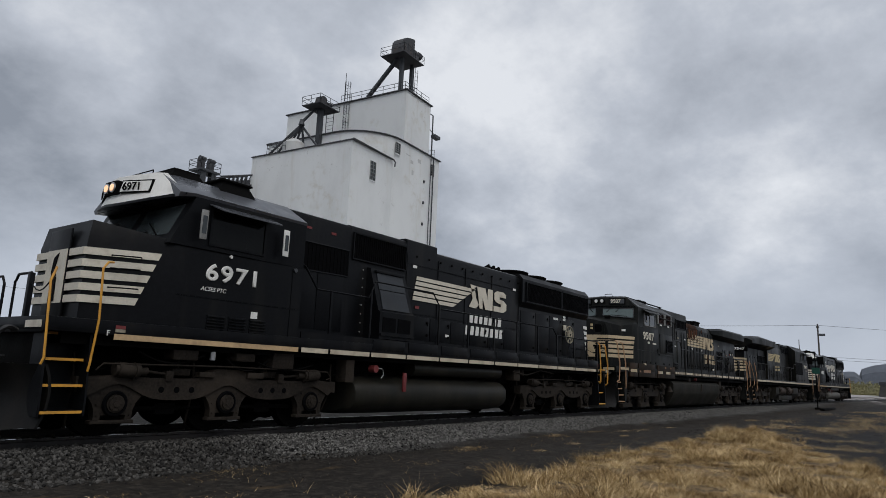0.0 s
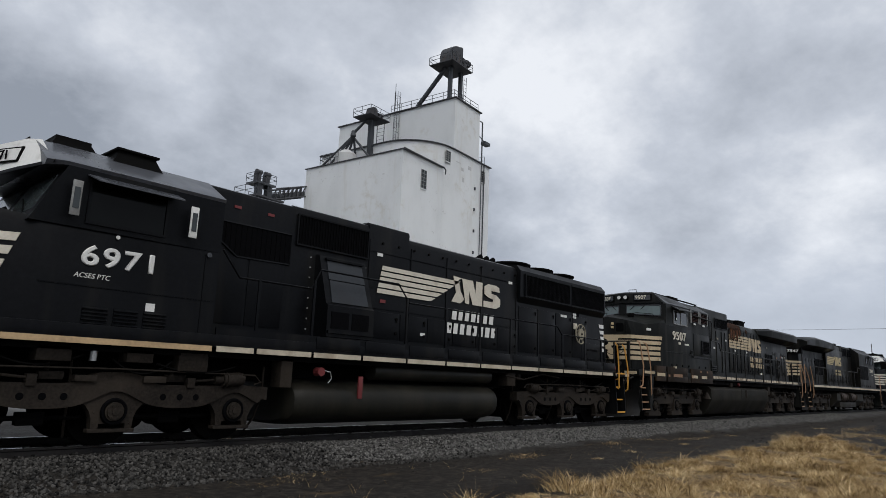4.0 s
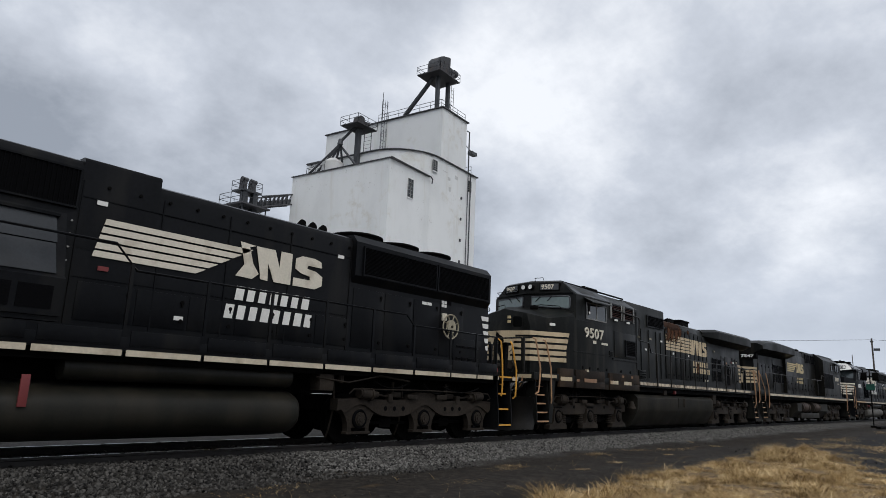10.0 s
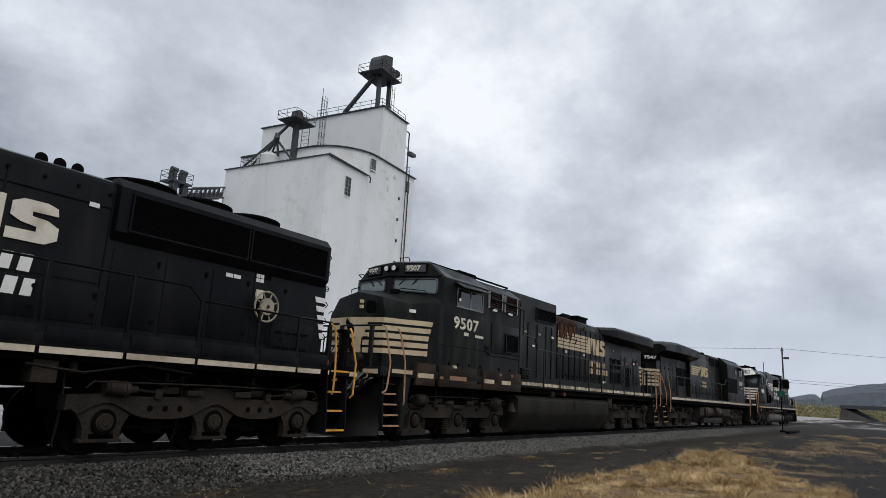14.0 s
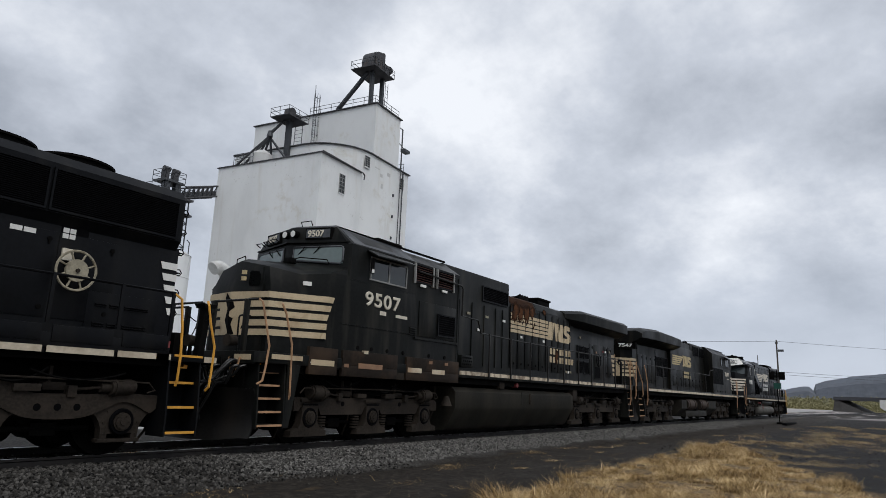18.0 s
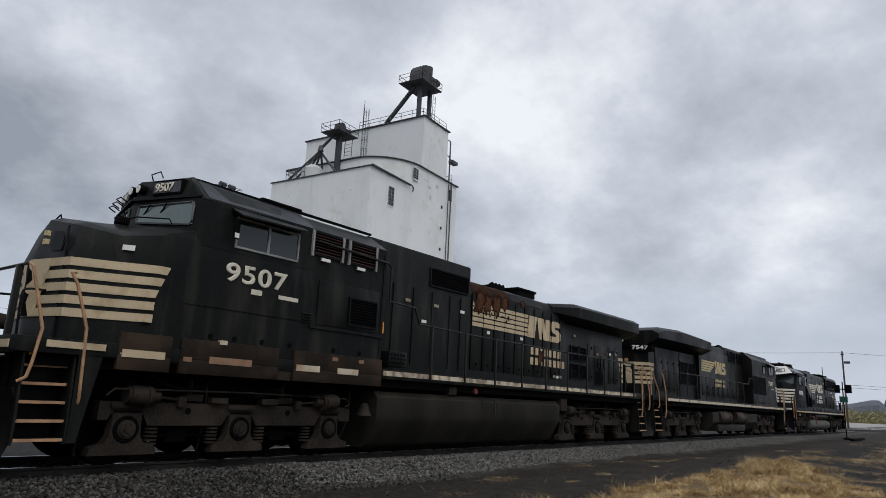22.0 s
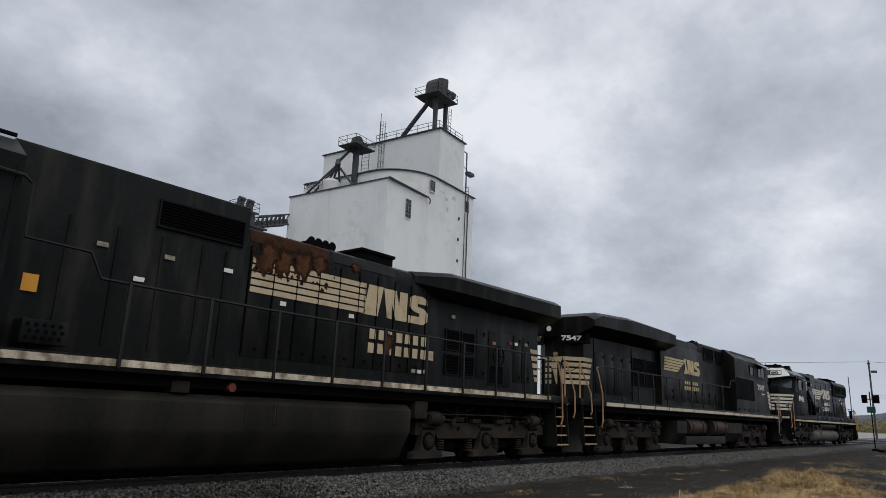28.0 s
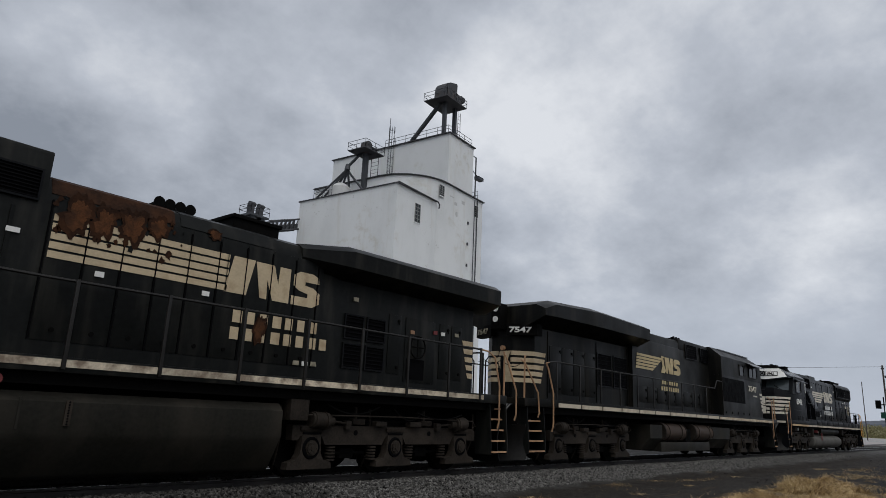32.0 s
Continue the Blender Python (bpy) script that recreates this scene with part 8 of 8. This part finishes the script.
def build_leg_tower():
    u, v = TOWER_UV
    u += 0.5
    root = thing("leg_tower", "open steel lattice tower with grain legs and platforms", "steel tower")
    s = 1.45
    legs = [(u - s, v - s), (u + s, v - s), (u + s, v + s), (u - s, v + s)]
    bm = B()
    lattice(bm, legs, -0.3, 18.0, 8)
    part("lattice", bm, STEEL, root, "braced steel legs")
    for z in (16.4, 17.9):
        part("platform", ebox(B(), u - s - 0.3, u + s + 0.3, v - s - 0.3, v + s + 0.3, z, z + 0.18), TRIM, root)
    railing(root, [(u - s - 0.3, v - s - 0.3), (u + s + 0.3, v - s - 0.3), (u + s + 0.3, v + s + 0.3), (u - s - 0.3, v + s + 0.3), (u - s - 0.3, v - s - 0.3)], 18.08, 1.1)
    for du, dv in ((-0.6, -0.5), (0.0, 0.3), (0.6, -0.5)):
        part("grain_leg", ebox(B(), u + du - 0.28, u + du + 0.28, v + dv - 0.28, v + dv + 0.28, -0.3, 19.6), STEEL, root)
    part("platform", ebox(B(), u - 1.15, u + 1.15, v - 1.0, v + 0.8, 19.5, 19.66), STEEL, root)
    railing(root, [(u - 1.15, v - 1.0), (u + 1.15, v - 1.0), (u + 1.15, v + 0.8), (u - 1.15, v + 0.8), (u - 1.15, v - 1.0)], 19.66, 0.95)
    for du in (-0.6, 0.5):
        bm = cyl(B(), ev(u + du - 0.3, v - 0.3, 20.75), ev(u + du + 0.35, v - 0.3, 20.75), 0.26, 14)
        part("head_casing", ebox(bm, u + du - 0.24, u + du + 0.24, v - 0.5, v + 0.1, 19.6, 20.7), TRIM, root, "dark rounded head casing")
    # conveyor bridge to the concrete block
    cb = thing("conveyor_bridge", "dark steel truss conveyor bridge", "conveyor")
    bm = B()
    a, c = (u + 1.5, v), (0.6, v - 0.2)
    n = 8
    za, zb = 18.4, 19.8
    for off in (-0.7, 0.7):
        for zz in (0.0, 1.1):
            tube(bm, [ev(a[0], a[1] + off, za + zz), ev(c[0], c[1] + off, zb + zz)], 0.09, 5)
        for i in range(n):
            p, q = i / n, (i + 1) / n
            tube(bm, [ev(a[0] + (c[0] - a[0]) * p, a[1] + off, za + (zb - za) * p), ev(a[0] + (c[0] - a[0]) * q, a[1] + off, za + (zb - za) * q + 1.1)], 0.055, 4)
            tube(bm, [ev(a[0] + (c[0] - a[0]) * q, a[1] + off, za + (zb - za) * q), ev(a[0] + (c[0] - a[0]) * q, a[1] + off, za + (zb - za) * q + 1.1)], 0.055, 4)
    part("truss", bm, TRIM, cb)
    part("conveyor_trough", loft(B(), [[ev(a[0], a[1] - 0.5, za + 0.1), ev(a[0], a[1] + 0.5, za + 0.1), ev(a[0], a[1] + 0.5, za + 0.6), ev(a[0], a[1] - 0.5, za + 0.6)], [ev(c[0], c[1] - 0.5, zb + 0.1), ev(c[0], c[1] + 0.5, zb + 0.1), ev(c[0], c[1] + 0.5, zb + 0.6), ev(c[0], c[1] - 0.5, zb + 0.6)]]), STEEL, cb)


TOWER_UV = (-5.8, 14.0)
build_leg_tower()


# ---- distance ----
def build_sheds():
    """Pale sheds, a round bin and a ladder stair in front of the lattice tower."""
    for u0, u1, v0, v1, h, mat, lab in ((-14.7, -11.8, 8.0, 9.1, 8.8, SIDING, "pale corrugated metal shed"), (-11.55, -9.5, 8.2, 11.0, 10.0, BEIGE, "narrow beige sheet-metal shed"),
                                        (-17.6, -15.4, 8.0, 9.6, 4.5, SIDING, "small stained concrete bin house")):
        root = thing("shed", lab, "shed")
        part("wall", ebox(B(), u0, u1, v0, v1, -0.3, h), mat, root)
        part("roof", ebox(B(), u0 - 0.12, u1 + 0.12, v0 - 0.12, v1 + 0.12, h, h + 0.14), STEEL, root)
        bm = B()
        x = u0 + 0.3
        while x < u1:
            ebox(bm, x, x + 0.08, v0 - 0.05, v0, -0.3, h)
            x += 0.6
        part("siding_rib", bm, mat, root)
    root = thing("grain_bin", "round white-painted concrete grain bin", "grain bin")
    part("bin_wall", cyl(B(), ev(-7.45, 10.0, -0.3), ev(-7.45, 10.0, 11.8), 1.9, 40), CONCRETE, root)
    part("bin_lid", cyl(B(), ev(-7.45, 10.0, 11.8), ev(-7.45, 10.0, 12.1), 1.94, 40, 1.5), SIDING, root)
    for z in (3.4, 6.6, 9.8):
        part("hoop", tube(B(), [ev(-7.45 + 1.91 * math.cos(k * math.pi / 20), 10.0 + 1.91 * math.sin(k * math.pi / 20), z) for k in range(41)], 0.03, 5), SIDING, root)
    part("vent_post", tube(B(), [ev(-6.2, 9.0, 12.0), ev(-6.2, 9.0, 13.1), ev(-6.5, 9.0, 13.3)], 0.05, 6), STEEL, root)
    root = thing("ladder_frame", "yellow steel ladder beside the beige shed", "ladder")
    bm = B()
    for u in (-10.75, -10.2):
        tube(bm, [ev(u, 7.6, -0.3), ev(u, 7.6, 9.4)], 0.07, 5)
    for k in range(24):
        tube(bm, [ev(-10.75, 7.6, 0.2 + 0.4 * k), ev(-10.2, 7.6, 0.2 + 0.4 * k)], 0.03, 5)
    part("ladder", bm, YELLOW, root)
    part("sign_plate", ebox(B(), -10.75, -10.2, 7.48, 7.52, 7.8, 9.2), YELLOW, root)
    part("sign_plate", ebox(B(), -9.45, -9.05, 7.48, 7.54, 7.6, 9.1), YELLOW, root)
    root = thing("rusty_post", "rust-brown steel post beside the yellow ladder", "post")
    part("post", ebox(B(), -9.95, -9.6, 7.6, 7.9, -0.3, 10.6), RUSTDARK, root)
    part("cross_arm", ebox(B(), -11.4, -9.2, 7.66, 7.84, 10.2, 10.38), RUSTDARK, root)


build_sheds()


def build_duct():
    """A fat pale duct that rises beside the elevator and bends over towards the lattice tower."""
    root = thing("goose_neck_duct", "fat pale sheet-metal duct with a bent top", "duct")
    x, y = 26.4, 34.6
    bow = [(x - 0.75 + 0.75 * math.cos(math.pi * k / 16), y, 7.2 + 0.9 * math.sin(math.pi * k / 16)) for k in range(0, 12)]
    part("pipe", tube(B(), [(x, y, -0.3), (x, y, 3.5)] + bow, 0.42, 18), DUCT, root)
    for z in (1.5, 3.6, 5.6, 7.0):
        part("flange", cyl(B(), (x, y, z), (x, y, z + 0.08), 0.48, 20), DUCT, root)


build_duct()


def build_signal():
    """Trackside mast with a black head, a case and a dark plank at its foot."""
    x, y = SIGNAL_AT
    root = thing("track_signal", "slim trackside signal mast with black lamp heads", "signal", (x, y, -0.36))
    Base.at = Vector((0, 0, 0))
    part("mast", cyl(B(), (0, 0, 0), (0, 0, 4.3), 0.04, 12), DARK, root)
    part("mast_foot", box(B(), -0.2, 0.2, -0.2, 0.2, 0, 0.16, 0.02), DARK, root)
    part("lamp_head", box(B(), -0.4, -0.15, -0.62, -0.2, 3.45, 4.05, 0.03), DARK, root, "black signal head with a hood")
    part("head_arm", box(B(), -0.3, -0.2, -0.4, 0.4, 3.7, 3.78), DARK, root)
    part("lamp_head", box(B(), -0.4, -0.15, 0.15, 0.5, 3.45, 4.05, 0.03), DARK, root)
    part("green_plate", box(B(), -0.16, -0.12, -0.3, 0.25, 2.75, 3.2), GREEN, root, "green metal plate")
    tb = thing("switch_timber", "long dark timber lying by the track", "timber", (x - 2.0, y - 0.9, -0.30))
    part("timber", box(B(), -2.8, 3.2, -0.15, 0.15, 0, 0.16, 0.02), DARK, tb)


SIGNAL_AT = (59.5, 7.9)
build_signal()


def pole_at(az, dist, top, name, label, arms=True, r=0.12):
    x, y = dist * math.sin(radians(az)), dist * math.cos(radians(az))
    root = thing(name, label, "utility pole", (x, y, -0.35))
    part("shaft", cyl(B(), (0, 0, 0), (0, 0, top + 0.35), r, 10, r * 0.7), TIMBERPOLE, root)
    if arms:
        part("lamp", box(B(), -0.15, 0.15, -0.95, -0.15, top - 1.5, top - 1.15, 0.03), STEEL, root)
        for k in (-0.15, 0.15):
            part("insulator", cyl(B(), (0, k, top - 0.25), (0, k, top), 0.06, 8), STEEL, root)
    return x, y


def build_poles():
    px, py = pole_at(82.75, 118, 11.2, "utility_pole", "tall weathered timber utility pole", True, 0.15)
    qx, qy = pole_at(81.45, 190, 13.4, "utility_pole", "thin far timber utility pole", False, 0.12)
    wires = ((((px, py, 11.0), (px - 80, py + 110, 12.5)), 2.2), (((px, py, 11.0), (px + 70, py - 130, 13.0)), 2.4), (((px, py, 6.2), (px + 70, py - 130, 7.6)), 1.4), (((px, py, 5.8), (px + 70, py - 130, 7.0)), 1.4))
    for ends, sag in wires:
        (a, c), s = ends, sag
        pts = [tuple(a[k] + (c[k] - a[k]) * j / 16 - (s * 4 * (j / 16) * (1 - j / 16) if k == 2 else 0) for k in range(3)) for j in range(17)]
        root = thing("overhead_wire", "thin sagging overhead wire", "wire")
        part("wire", tube(B(), pts, 0.026, 4), STEEL, root)


build_poles()


def build_hills():
    """Two wooded ridges behind the yard, with a notch between them."""
    def ridge(name, label, dist, table):
        """table: bearing and height, both in degrees, from the yard."""
        verts, faces = [], []
        n = 400
        for i in range(n + 1):
            b = table[0][0] + (table[-1][0] - table[0][0]) * i / n
            k = max(j for j in range(len(table) - 1) if table[j][0] <= b + 1e-9)
            (b0, e0), (b1, e1) = table[k], table[k + 1]
            e = e0 + (e1 - e0) * min(1, (b - b0) / (b1 - b0)) + 0.05 * noise.noise((b * 1.5, dist, 0)) + 0.025 * noise.noise((b * 7, dist, 3))
            a = radians(b)
            for d, f in ((dist, -0.2), (dist * 1.04, 0.7), (dist * 1.1, 1.0), (dist * 1.3, -0.2)):
                verts.append((d * math.sin(a), d * math.cos(a), 1.15 + dist * 1.1 * math.tan(radians(max(e, 0.1))) * f))
        for i in range(n):
            for j in range(3):
                faces.append((i * 4 + j, i * 4 + j + 1, i * 4 + 5 + j, i * 4 + 4 + j))
        me = bpy.data.meshes.new(name)
        me.from_pydata(verts, [], faces)
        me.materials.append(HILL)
        tagged(new(name, me), label, "hill", kind="structure")

    ridge("backdrop_hill_left", "wooded ridge with blue-grey haze painted into its colour", 1500, [(60, 0.5), (76, 0.7), (81, 0.85), (83, 1.05), (84.4, 1.4), (84.9, 1.42), (85.12, 1.25), (85.3, 0.9), (85.6, 0.2)])
    ridge("backdrop_hill_right", "long wooded ridge with haze painted into its colour", 1600, [(84.9, 0.3), (85.15, 1.0), (85.35, 1.6), (85.8, 1.8), (88, 2.25), (91, 2.6), (95, 2.7), (105, 2.4), (118, 2.0), (131, 1.6)])
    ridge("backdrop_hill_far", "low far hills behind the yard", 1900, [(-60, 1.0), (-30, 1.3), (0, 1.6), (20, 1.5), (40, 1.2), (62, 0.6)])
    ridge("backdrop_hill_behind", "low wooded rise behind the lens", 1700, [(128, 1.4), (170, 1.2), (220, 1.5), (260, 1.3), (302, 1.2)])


build_hills()


def build_overpass():
    """Road bridge on embankments beyond the yard, and a pale parked van."""
    root = thing("road_overpass", "dark concrete road overpass on sloping abutments", "bridge")
    az = lambda a, d: (d * math.sin(radians(a)), d * math.cos(radians(a)))
    x0, y0 = az(88.0, 260)
    x1, y1 = az(99.0, 246)
    dx, dy = (x1 - x0), (y1 - y0)
    ln = math.hypot(dx, dy)
    ux, uy = dx / ln, dy / ln
    def P(s, o, z):
        return (x0 + ux * s - uy * o, y0 + uy * s + ux * o, z)
    part("bridge_deck", loft(B(), [[P(-6, -5, 3.4), P(-6, 5, 3.4), P(-6, 5, 4.5), P(-6, -5, 4.5)], [P(ln, -5, 3.4), P(ln, 5, 3.4), P(ln, 5, 4.7), P(ln, -5, 4.7)]]), TRIM, root)
    part("abutment", loft(B(), [[P(-6.6, -4.5, -0.3), P(-6.6, 4.5, -0.3), P(3, 4.5, -0.3), P(3, -4.5, -0.3)], [P(-5.9, -4.4, 3.4), P(-5.9, 4.4, 3.4), P(-4.8, 4.4, 3.4), P(-4.8, -4.4, 3.4)]]), OLDCONCRETE, root)
    part("pier", loft(B(), [[P(22, -4, -0.3), P(22, 4, -0.3), P(24, 4, -0.3), P(24, -4, -0.3)], [P(22, -4, 3.4), P(22, 4, 3.4), P(24, 4, 3.4), P(24, -4, 3.4)]]), OLDCONCRETE, root)
    # pale covered freight car on a far siding, seen past the pier
    vx, vy = az(90.9, 235)
    car = thing("freight_car", "pale grey covered freight car on a far siding", "freight car", (vx, vy, -0.3))
    Base.at = Vector((0, 0, 0))
    part("body", prism(B(), [(-6, 1.0), (6, 1.0), (7, 1.8), (7, 4.0), (-7, 4.0), (-7, 1.8)], "x", -1.5, 1.5), SIDING, car)
    for k in range(9):
        part("rib", box(B(), -1.56, -1.5, -6.4 + 1.6 * k, -6.25 + 1.6 * k, 1.4, 4.0), SIDING, car)
    for y in (-5.2, -3.8, 3.8, 5.2):
        part("wheel", cyl(B(), (-0.9, y, 0.45), (0.9, y, 0.45), 0.45, 18), DARK, car)


build_overpass()


def build_scrub():
    """Low autumn growth along the far edge of the yard, as many small leaf clumps."""
    rng = random.Random(21)
    verts, faces = [], []
    for _ in range(8000):
        a = rng.uniform(80, 90)
        d = rng.uniform(330, 430)
        x, y, z = d * math.sin(radians(a)), d * math.cos(radians(a)), rng.uniform(0, 1.0) ** 2.0 * (4.8 + 2.4 * noise.noise((a * 2, d * 0.05, 0)))
        for _ in range(3):
            k = len(verts)
            s = rng.uniform(0.2, 0.5)
            n = Vector((rng.gauss(0, 1), rng.gauss(0, 1), rng.gauss(0, 1))).normalized()
            u = n.orthogonal().normalized() * s
            w = n.cross(u)
            c = Vector((x + rng.gauss(0, 0.5), y + rng.gauss(0, 0.5), max(0, z + rng.gauss(0, 0.2)) - 0.2))
            verts.extend([tuple(c - u), tuple(c + w * 0.7), tuple(c + u), tuple(c - w * 0.7)])
            faces.append((k, k + 1, k + 2, k + 3))
    me = bpy.data.meshes.new("far_scrub")
    me.from_pydata(verts, [], faces)
    me.materials.append(FIELD)
    tagged(new("far_scrub", me), "yellow-green autumn scrub along the far yard", "shrubs", kind="stuff")


build_scrub()


motions()
